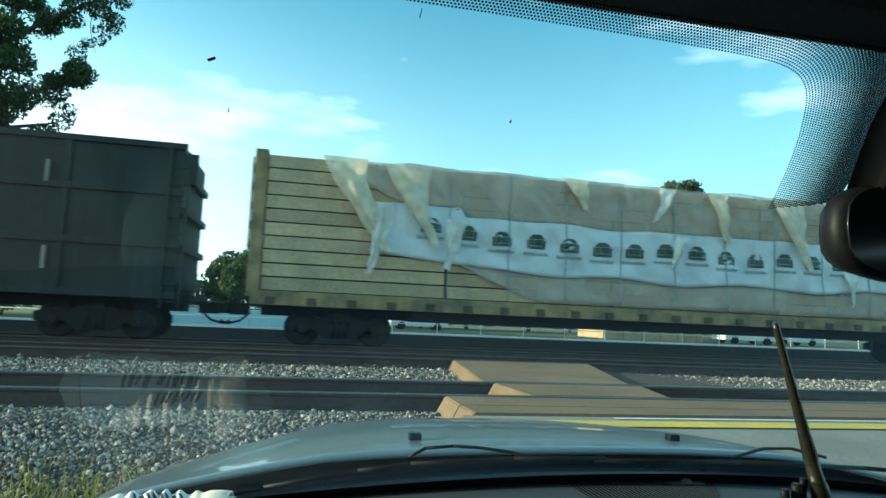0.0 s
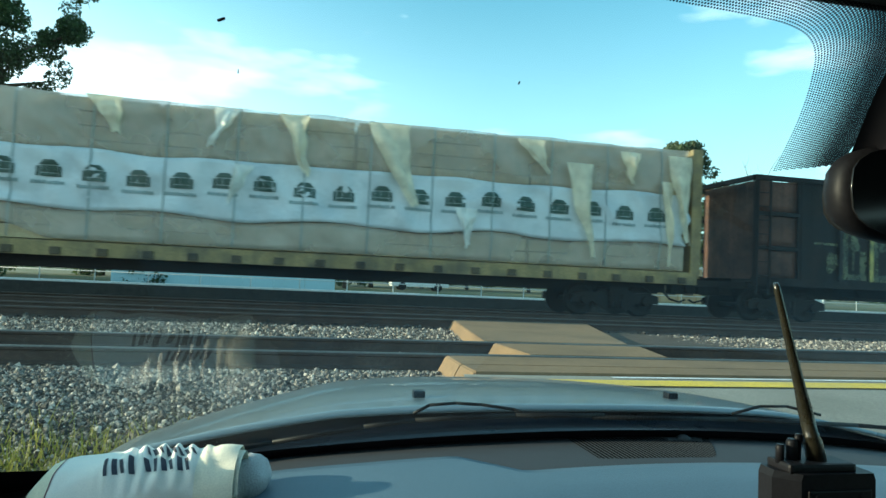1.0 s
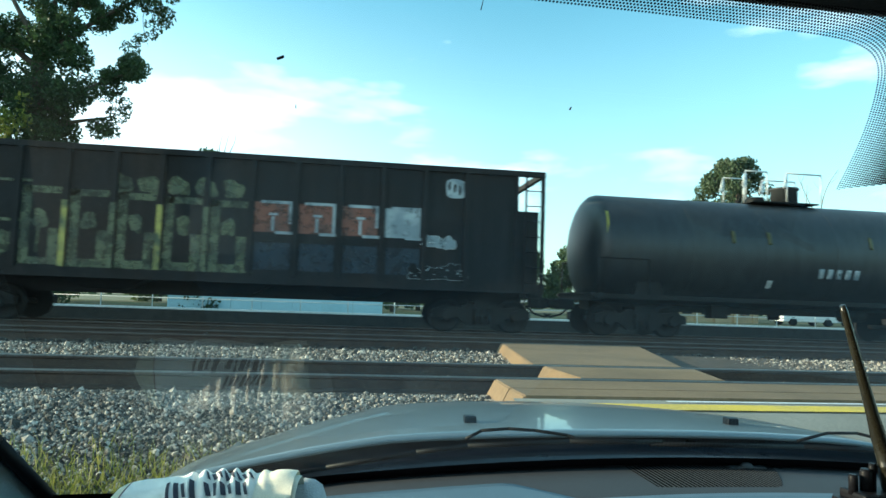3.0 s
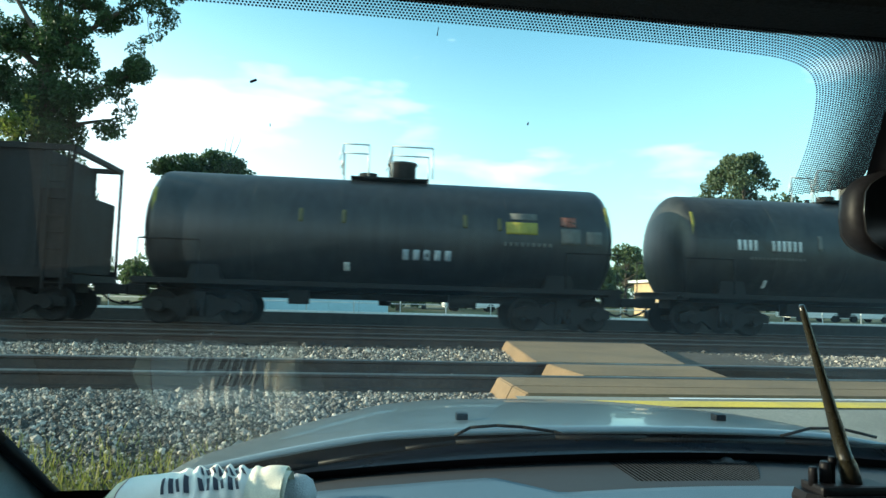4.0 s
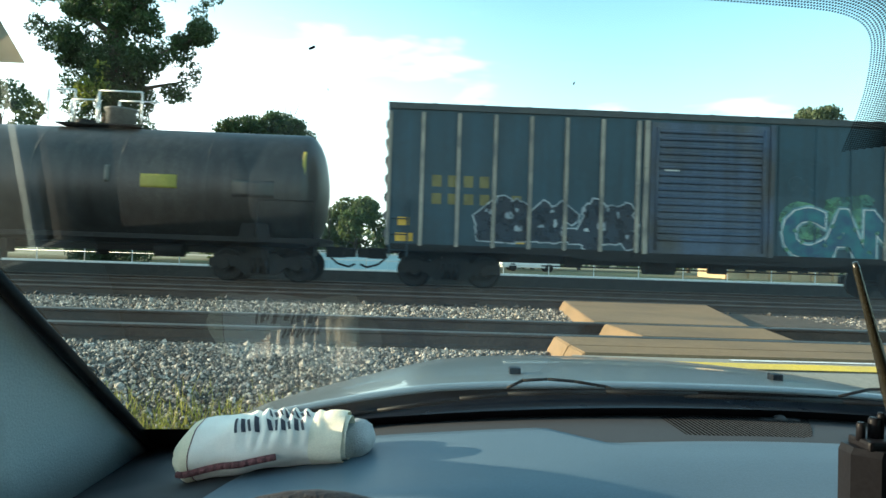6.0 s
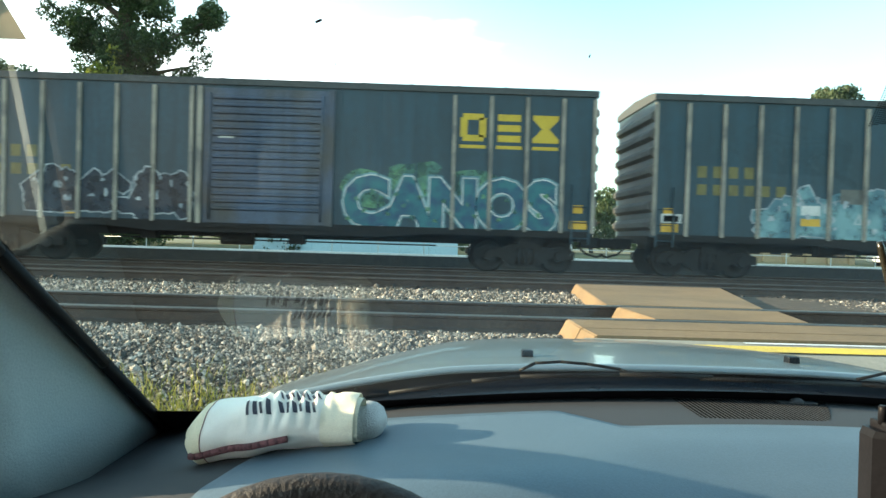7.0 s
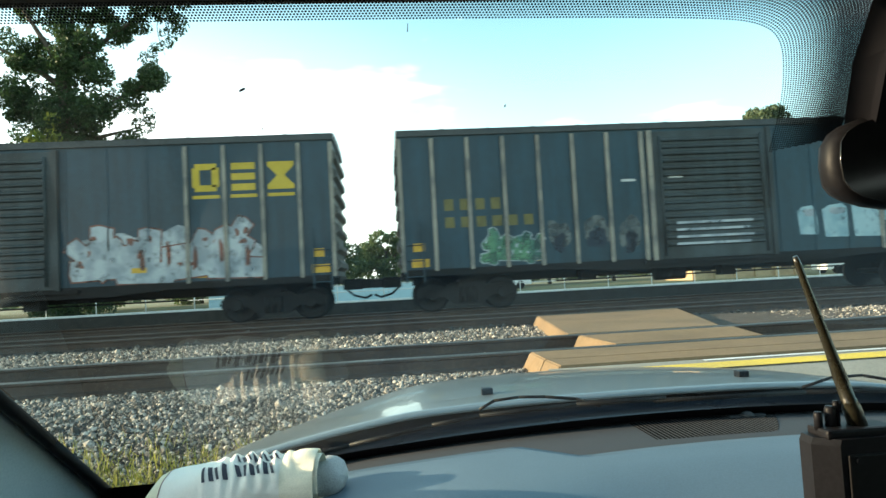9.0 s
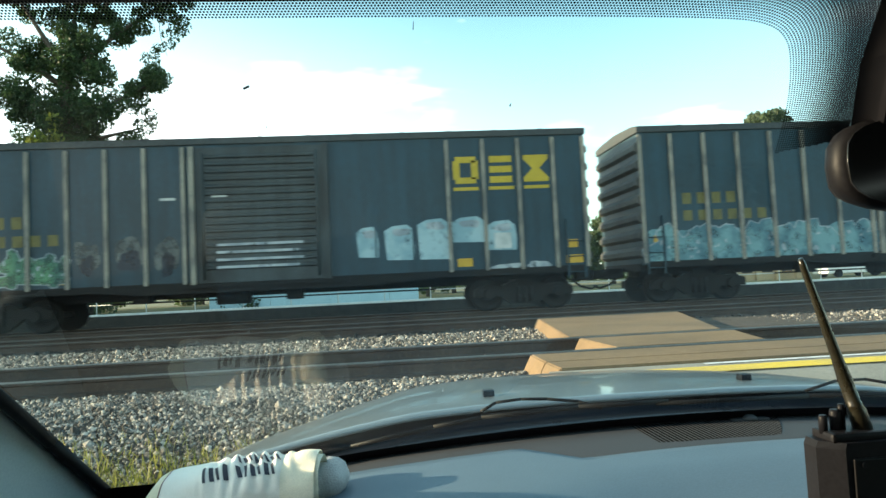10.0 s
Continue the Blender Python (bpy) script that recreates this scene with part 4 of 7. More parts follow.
def graffiti_two(car):
    cloud(car, [(3.1, 1.4, 1.0, 0.9), (3.9, 1.55, 1.2, 1.2), (4.7, 1.6, 1.3, 1.35), (5.5, 1.55, 1.2, 1.3), (6.0, 1.35, 0.5, 0.9)], "pale_teal", "pale teal sprayed background")
    throwup(car, 4, 2.7, 5.95, 1.08, 2.2, "pale_teal", "spray_grey", 31, FACE - 0.008, "pale teal graffiti letters")
    sign_plate(car, 4.62, 1.92, 0.62, 0.36, "placard", "grey stencil panel")
    sign_plate(car, 3.66, 1.62, 0.48, 0.24, "white", "pale stencil panel")
    sign_plate(car, 3.66, 1.36, 0.48, 0.18, "orange", "orange stencil panel")
    sign_plate(car, 0.24, 1.34, 0.50, 0.22, "white", "white-edged stencil panel")
    sign_plate(car, 0.30, 1.37, 0.38, 0.15, "black", "dark stencil panel")
    cloud(car, [(10.3, 1.75, 0.9, 1.0), (11.1, 1.8, 1.0, 1.1), (11.9, 1.85, 1.0, 1.1), (12.7, 1.7, 0.9, 1.0), (13.6, 1.6, 1.2, 0.8)], "spray_grey", "white sprayed background", seed=320)
    throwup(car, 4, 9.8, 13.9, 1.2, 2.35, "spray_grey", "spray_red", 41, FACE - 0.008, "white and dull red graffiti letters")
    bm = bmesh.new()
    for k in range(5):
        blob(bm, 11.3 + 0.6 * k, 1.6 + 0.14 * (k % 2), 0.12, 0.62, FACE - 0.024, 47 + k)
    part("graffiti", bm, M["spray_red"], car, "dull red spray-paint strokes")
    sign_plate(car, 11.05, 1.32, 0.34, 0.12, "orange", "orange stencil panel")


def graffiti_three(car):
    throwup(car, 3, 2.0, 3.4, 1.15, 1.9, "spray_green", "spray_grey", 51, label="green graffiti letters")
    cloud(car, [(3.9, 1.75, 0.62, 0.8), (4.85, 1.85, 0.8, 0.7), (5.7, 1.75, 0.62, 0.9)], "spray_dim", "dim grey sprayed arches", seed=340)
    cloud(car, [(3.9, 1.55, 0.34, 0.5), (4.85, 1.62, 0.62, 0.5), (5.7, 1.5, 0.34, 0.6)], "spray_blue", "dark sprayed infill", FACE - 0.006, seed=350)
    for x, w, z0, z1 in ((10.35, 0.50, 1.45, 2.20), (11.12, 0.68, 1.36, 2.22), (11.95, 0.74, 1.34, 2.34), (12.80, 0.80, 1.72, 2.36), (13.60, 0.70, 1.50, 2.24)):
        bm = bmesh.new()
        a = w * 0.54
        outline(bm, [(x - a + 0.05, z0 + 0.02), (x + a - 0.02, z0), (x + a, z0 + 0.3), (x + a - 0.04, z1 - 0.12), (x + a * 0.5, z1), (x - a * 0.45, z1 - 0.03), (x - a, z1 - 0.14), (x - a + 0.03, z0 + 0.25)], FACE - 0.006, 0.003)
        part("graffiti", bm, M["pale_blue_spray"], car, "pale blue block graffiti letter")
        cloud(car, [(x + 0.04, z1 - 0.18, w * 0.7, 0.22)], "spray_grey", "white highlight on the letter", FACE - 0.008, 0.15, int(x * 10) + 3)
    cloud(car, [(13.7, 1.08, 0.8, 0.22), (14.5, 1.12, 0.6, 0.2)], "spray_grey", "pale splash low on the side", seed=370)
    sign_plate(car, 13.42, 1.55, 0.42, 0.38, "white", "white stencil panel")
    bm = bmesh.new()
    for k in range(4):
        box(bm, 6.85, 8.75 + 0.1 * (k % 2), FACE - 0.106, FACE - 0.101, 1.35 + 0.175 * k, 1.41 + 0.175 * k)
    part("graffiti", bm, M["spray_grey"], car, "white spray paint over the door corrugations")


def graffiti_four(car):
    cloud(car, [(0.5 + 0.9 * k, 1.45, 1.1, 0.9) for k in range(7)], "pale_teal", "pale teal sprayed background", seed=380)
    throwup(car, 7, 0.2, 6.0, 1.05, 1.95, "pale_teal", "spray_grey", 71, FACE - 0.012, label="pale teal and grey graffiti letters")


def lumber_car(s):
    L = 22.83
    car = thing("centerbeam_flatcar", "cream yellow centerbeam flatcar loaded with wrapped lumber", "flatcar", "freight train")
    bm = bmesh.new()
    box(bm, 0, L, -1.5, 1.5, 1.10, 1.26, 0.02)
    box(bm, 0.1, L - 0.1, FACE + 0.02, FACE + 0.10, 0.93, 1.22)
    box(bm, 0.1, L - 0.1, 1.40, 1.48, 0.93, 1.22)
    part("deck", bm, M["beam_yellow"], car)
    for k in range(24):
        bm = bmesh.new()
        x = 0.55 + k * 0.945
        box(bm, x - 0.11, x + 0.11, FACE - 0.03, FACE + 0.05, 0.95, 1.12, 0.015)
        part("winch", bm, M["end_shade"], car)
    for x, s in ((0.0, 1), (L, -1)):
        bm = bmesh.new()
        box(bm, *sorted((x, x + s * 0.30)), -1.53, -1.36, 1.2, 4.58, 0.02)
        box(bm, *sorted((x, x + s * 0.30)), 1.36, 1.53, 1.2, 4.58, 0.02)
        box(bm, *sorted((x + s * 0.1, x + s * 0.3)), -1.36, 1.36, 1.2, 4.56)
        bulk = part("bulkhead", bm, M["beam_yellow"], car, "cream yellow steel end bulkhead")
        # outer face: its shade is put into the darker brown
        bm = bmesh.new()
        box(bm, *sorted((x + s * 0.05, x + s * 0.09)), -1.34, 1.34, 1.2, 4.5)
        for k in range(7):
            z = 1.35 + k * 0.46
            box(bm, *sorted((x - s * 0.06, x + s * 0.04)), -1.34, 1.34, z, z + 0.14)
        for y in (-0.9, -0.3, 0.3, 0.9):
            box(bm, *sorted((x - s * 0.10, x - s * 0.065)), y - 0.06, y + 0.06, 1.2, 4.5)
        part("end_face", bm, M["end_shade"], bulk, "brown ribbed end face, darkened for shade")
    bm = bmesh.new()
    box(bm, 0.3, L - 0.3, -0.08, 0.08, 1.26, 4.5)
    part("centre_beam", bm, M["beam_yellow"], car)
    running_gear(car, L, 0.98, 2.2)
    bm = bmesh.new()
    box(bm, 4, L - 4, -0.9, 0.9, 0.66, 1.1)
    part("underframe", bm, M["black"], car)
    # stacks of boards with their layers
    for side in (-1, 1):
        for c in range(5):
            x0 = 0.31 + c * 4.42
            x1 = min(x0 + 4.36, L - 0.42)
            if side > 0:
                bm = bmesh.new()
                box(bm, x0, x1, 0.1, 1.45, 1.28, 4.46)
                part("lumber_stack", bm, M["lumber"], car)
                continue
            for r in range(10):
                bm = bmesh.new()
                z = 1.28 + r * 0.322
                box(bm, x0 + rng.uniform(0, 0.02), x1 - rng.uniform(0, 0.02), FACE + 0.06 + rng.uniform(0, 0.02), -0.1, z, z + 0.286)
                part("lumber_bundle", bm, M["lumber"], car)
    # wrap: clouded plastic over the upper boards, a white printed band, rippled

    def ripple(x, z, a):
        return a * (noise.noise((x * 0.55, z * 0.8, 2.0)) + 0.8 * noise.noise((x * 1.7, z * 1.1, 5.0)) + 0.35 * noise.noise((x * 4.5, z * 2.4, 8.0)) + 0.9 * (1 - abs(noise.noise((x * 0.9 + z * 0.7, z * 0.35, 11.0)))) ** 9)

    def wrap(name, x0, x1, zl, zh, material, base, amp, nu, nv, label):
        bm = bmesh.new()

        def f(u, v):
            x = x0(v) + (x1(v) - x0(v)) * u
            a, b = zl(x), zh(x)
            z = a + (b - a) * v
            return (x, FACE + base - 0.03 - abs(ripple(x, z, amp)), z)
        sheet(bm, nu, nv, f, 0.004)
        return part(name, bm, material, car, label)

    top = lambda x: 4.50 + 0.05 * noise.noise((x * 0.9, 0, 0))
    mid_hi = lambda x: 3.28 + 0.10 * noise.noise((x * 0.6, 3, 0)) + (0.25 if x < 5 else 0)
    mid_lo = lambda x: 1.95 + 0.14 * noise.noise((x * 0.5, 7, 0)) + max(0, (7.5 - x) * 0.07)
    wrap("upper_wrap", lambda v: 2.2 + 1.4 * (1 - v) ** 2, lambda v: L - 0.50 - 0.5 * (1 - v) ** 2, mid_hi, top, M["wrap_clear"], 0.02, 0.10, 150, 12, "clouded translucent plastic wrap with creases")
    wrap("white_wrap", lambda v: 2.75 + 0.45 * v, lambda v: L - 0.52 - 0.12 * math.sin(v * 9), mid_lo, mid_hi, M["wrap_white"], 0.01, 0.09, 150, 14, "white printed lumber wrap, rippled")
    wrap("lower_wrap", lambda v: 7.0 - 2 * v, lambda v: L - 0.55, lambda x: 1.30, mid_lo, M["wrap_clear"], 0.03, 0.04, 100, 5, "clouded translucent plastic wrap")
    # printed marks: a plain house shape and lines under it
    for k in range(21):
        x = 4.25 + k * 0.905
        if x > L - 0.9:
            break
        zc = 2.74 + 0.10 * noise.noise((x * 0.5, 7, 1)) + max(0, (6.5 - x) * 0.12)
        bm = bmesh.new()
        r = lambda x, z: FACE - 0.026 - abs(ripple(x, z, 0.09))
        for pts in ([(-0.19, -0.13), (-0.14, -0.13), (-0.14, 0.05), (-0.19, 0.05)], [(-0.13, -0.13), (0.13, -0.13), (0.13, -0.07), (-0.13, -0.07)], [(-0.13, -0.06), (-0.03, -0.06), (-0.03, 0.06), (-0.13, 0.06)], [(-0.02, -0.06), (0.13, -0.06), (0.13, 0.06), (-0.02, 0.06)], [(0.14, -0.13), (0.19, -0.13), (0.19, 0.05), (0.14, 0.05)], [(-0.16, 0.07), (0.16, 0.07), (0.08, 0.16), (-0.08, 0.16)]):
            pts = [(1.3 * a, 1.25 * b) for a, b in pts]
            q = [bm.verts.new((x + a, r(x + a, zc + b) - 0.010, zc + b)) for a, b in pts]
            q2 = [bm.verts.new((x + a, r(x + a, zc + b) - 0.004, zc + b)) for a, b in pts]
            bm.faces.new(q)
            bm.faces.new(q2[::-1])
            for i in range(4):
                bm.faces.new((q[(i + 1) % 4], q[i], q2[i], q2[(i + 1) % 4]))
        mark = part("printed_mark", bm, M["print_green"], car, "dark green house-shaped printed mark")
        bm = bmesh.new()
        zb = zc - 0.33
        for j in range(9):
            a = -0.34 + j * 0.075
            pts = [(a, zb), (a + 0.055, zb), (a + 0.055, zb + 0.075 + 0.02 * (j % 3 == 0)), (a, zb + 0.075)]
            bm.faces.new([bm.verts.new((x + p, r(x + p, q) - 0.010, q)) for p, q in pts])
        part("printed_line", bm, M["print_grey"], mark)
    # dark straps down the load
    for k in range(12):
        x = 4.7 + k * 1.53
        bm = bmesh.new()
        sheet(bm, 1, 16, lambda u, v: (x + 0.03 * u, FACE - 0.036 - abs(ripple(x, 1.3 + 3.2 * v, 0.10)), 1.3 + 3.2 * v), 0.004)
        part("strap", bm, M["print_grey"], car, "thin dark strap over the wrap")
    # torn flaps that lift off, their film paled to stand for sun
    for k, (x, zt, zb, w, lean) in enumerate(((2.1, 4.52, 2.3, 1.10, 1.1), (3.6, 4.45, 2.5, 1.15, 0.75), (3.1, 3.5, 1.75, 0.55, -0.35), (4.9, 3.2, 1.95, 0.55, -0.25), (8.0, 4.5, 3.7, 0.75, 0.25), (10.6, 4.45, 3.55, 0.45, -0.35), (12.1, 4.45, 3.1, 0.65, 0.3), (11.0, 3.2, 2.3, 0.5, -0.3), (14.3, 4.45, 2.55, 1.05, 0.7), (16.3, 2.55, 1.6, 0.55, 0.05), (17.9, 4.4, 3.6, 0.75, 0.45), (19.2, 3.9, 1.5, 0.75, 0.45), (20.6, 4.3, 3.5, 0.6, 0.1), (21.7, 3.6, 1.4, 0.35, 0.1), (22.0, 4.3, 2.0, 0.7, 0.3))):
        bm = bmesh.new()

        def flap(u, v, x=x, zt=zt, zb=zb, w=w, lean=lean, k=k):
            z = zt + (zb - zt) * v
            bulge = math.sin(math.pi * min(1, v * 1.1)) * (0.55 + 0.45 * math.sin(u * 3.0 + k))
            z += 0.18 * noise.noise((k * 1.7, u * 3, 4)) * v
            return (x + lean * v ** 1.4 + w * (u - 0.5) * (0.22 + 0.78 * (1 - v) ** 1.3) + 0.10 * noise.noise((k * 3.1, v * 3, u * 2)), FACE - 0.13 - 0.50 * u * (1 - u) * 2 * bulge - 0.05 * (1 - u) - 0.06 * noise.noise((k * 2.3, u * 4, v * 5)), z)
        sheet(bm, 8, 18, flap)
        sheet(bm, 8, 18, lambda u, v: tuple(a + b for a, b in zip(flap(u, v), (0, 0.004, 0))))
        part("torn_flap", bm, M["film_white"] if k in (2, 3, 5, 7, 9) else M["wrap_flap"], car, "loose creased flap of plastic wrap")
    return car


def hopper_car():
    L = 15.05
    car = thing("hopper_car", "weathered dark open hopper car with rust and faded graffiti", "hopper car", "freight train")
    bm = bmesh.new()
    box(bm, 1.5, L - 0.75, FACE + 0.06, -FACE - 0.06, 1.15, 4.0)
    box(bm, L - 0.752, L - 0.2, FACE + 0.065, -FACE - 0.065, 1.15, 3.05)
    part("body", bm, M["hopper"], car)
    bm = bmesh.new()
    for y in (FACE, -FACE - 0.12):
        box(bm, 0.05, L - 0.05, y, y + 0.12, 3.92, 4.06, 0.01)
    for x in (0.05, L - 0.17):
        box(bm, x, x + 0.12, FACE, -FACE, 3.92, 4.06, 0.01)
    part("top_chord", bm, M["hopper"], car)
    bm = bmesh.new()
    box(bm, 0.05, L - 0.05, FACE, FACE + 0.14, 1.02, 1.24)
    box(bm, 0.05, L - 0.05, -FACE - 0.14, -FACE, 1.02, 1.24)
    part("side_sill", bm, M["hopper"], car)
    for x in [1.56] + [1.80 + 1.02 * k for k in range(1, 12)]:
        bm = bmesh.new()
        box(bm, x - 0.06, x + 0.06, FACE - 0.02, FACE + 0.1, 1.2, 3.95, 0.01)
        part("rib", bm, M["hopper"], car)
    # rusty end panel at the leading end: frame posts with three bays
    for y in (FACE, -FACE - 0.1):
        bm = bmesh.new()
        for x in (0.06, 1.42):
            box(bm, x, x + 0.12, y, y + 0.1, 1.2, 3.95)
        for z in (2.0, 2.95):
            box(bm, 0.1, 1.5, y, y + 0.1, z, z + 0.1)
        part("end_frame", bm, M["hopper"], car)
    for z0, z1 in ((1.24, 1.98), (2.12, 2.93), (3.07, 3.9)):
        bm = bmesh.new()
        sheet(bm, 6, 4, lambda u, v: (0.18 + 1.24 * u, FACE + 0.07 + 0.02 * noise.noise((u * 3, v * 3, z0)), z0 + (z1 - z0) * v), 0.02)
        part("end_panel", bm, M["rust"], car, "dented rust-red steel end panel")
    bm = bmesh.new()
    box(bm, 0.5, 0.56, FACE + 0.1, -FACE - 0.1, 1.2, 4.0)
    part("slope_sheet", bm, M["rust"], car)
    # open platform at the trailing end
    bm = bmesh.new()
    for y in (FACE + 0.03, -FACE - 0.1):
        for x in (L - 0.12, L - 0.8):
            box(bm, x, x + 0.07, y, y + 0.07, 1.1, 3.95)
    part("corner_post", bm, M["hopper"], car)
    ladder(car, L - 0.55, FACE - 0.02, 0.75, 3.9, M["hopper"], 0.4)
    ladder(car, 0.1, FACE - 0.04, 0.75, 3.9, M["hopper"], 0.4)
    # hopper bays hanging under the sill
    for x in (4.6, 7.5, 10.4):
        bm = bmesh.new()
        loft(bm, [[Vector(p) for p in ((x - 1.3, -1.35, 1.2), (x + 1.3, -1.35, 1.2), (x + 1.3, 1.35, 1.2), (x - 1.3, 1.35, 1.2))], [Vector(p) for p in ((x - 0.45, -0.9, 0.78), (x + 0.45, -0.9, 0.78), (x + 0.45, 0.9, 0.78), (x - 0.45, 0.9, 0.78))]])
        for f in bm.faces:
            f.smooth = False
        part("hopper_bay", bm, M["black"], car)
    running_gear(car, L, 0.98, 1.5)
    # graffiti: pale frames in yellow-green, then red, blue blocks between the ribs
    f = FACE + 0.055
    sets = [(1, "spray_olive"), (2, "spray_olive"), (3, "spray_olive"), (4, "spray_olive"), (5, "spray_olive"), (6, "spray_red"), (7, "spray_red"), (8, "spray_red"), (9, "spray_grey")]
    for k, mname in sets:
        x0, x1 = 1.80 + k * 1.02 + 0.1, 1.80 + (k + 1) * 1.02 - 0.1
        bm = bmesh.new()
        zt = 3.08 - 0.03 * k
        if k < 6:
            for a, b, c, d in ((x0, x1, 1.28, 1.44), (x0, x0 + 0.2, 1.44, zt), (x0, x1, zt - 0.16, zt), (x1 - 0.22, x1, 1.44, 2.1)):
                box(bm, a, b, f - 0.005, f, c, d)
            blob(bm, (x0 + x1) / 2, 2.3, 0.35, 0.5, f - 0.006, 80 + k)
        else:
            box(bm, x0 - 0.04, x1 - 0.02, f - 0.004, f, 2.24, 2.95)
        g = part("graffiti", bm, M[mname], car, "faded graffiti letter")
        if k >= 6:
            bm = bmesh.new()
            box(bm, x0, x1, f - 0.004, f, 1.35, 2.0)
            part("fill", bm, M["spray_blue"], g)
            bm = bmesh.new()
            for a, b, c, d in ((x1 - 0.07, x1, 2.45 - 0.2 * (k % 2), 2.92), (x0 + 0.1, x1, 2.92, 2.99), (x0 + 0.45, x1 + 0.03, 2.20, 2.27), (x0 + 0.36, x0 + 0.42, 2.27, 2.62), (x0 + 0.3, x0 + 0.5, 2.64, 2.70)):
                box(bm, a, b, f - 0.012, f - 0.002, c, d)
            part("stroke", bm, M["spray_grey"], g)
    # painted ribs; the two yellow ones have sunlight in their colour
    for k, paint in ((2, "spray_yellow"), (3, "spray_olive"), (4, "spray_yellow"), (5, "spray_olive")):
        bm = bmesh.new()
        box(bm, 1.80 + k * 1.02 - 0.062, 1.80 + k * 1.02 + 0.062, FACE - 0.026, FACE - 0.021, 1.25, 2.75)
        part("graffiti", bm, M[paint], car, "yellow-green paint on the rib")
    for k in range(5):
        bm = bmesh.new()
        blob(bm, 5.0 + 0.62 * k, 3.2, 0.55, 0.5, f - 0.003, 130 + k)
        part("graffiti", bm, M["spray_olive"], car, "faded green graffiti haze")
    bm = bmesh.new()
    blob(bm, 12.75, 3.52, 0.62, 0.56, f - 0.002, 101, 0.05)
    disc = part("graffiti", bm, M["spray_grey"], car, "round pale painted mark")
    bm = bmesh.new()
    for k in range(4):
        blob(bm, 12.58 + 0.13 * k, 3.58 - 0.05 * (k % 3), 0.07, 0.26, f - 0.008, 103 + k, 0.2, 12)
    part("stroke", bm, M["hopper"], disc)
    bm = bmesh.new()
    for a, b, c, d in ((2.0, 3.3, 2.22, 2.29), (3.26, 3.33, 1.55, 2.22), (2.3, 3.1, 3.12, 3.19), (3.9, 8.0, 1.25, 1.30)):
        box(bm, a, b, f - 0.006, f, c, d)
    blob(bm, 2.6, 1.75, 0.5, 0.6, f - 0.003, 119, 0.25)
    part("graffiti", bm, M["spray_olive"], car, "thin pale painted frame lines")
    throwup(car, 4, 11.7, 13.0, 1.3, 1.6, "hopper", "spray_grey", 111, f, "small pale painted marks")
    throwup(car, 2, 12.0, 12.7, 2.1, 2.3, "spray_grey", "white", 121, f, "small pale painted marks")
    return car


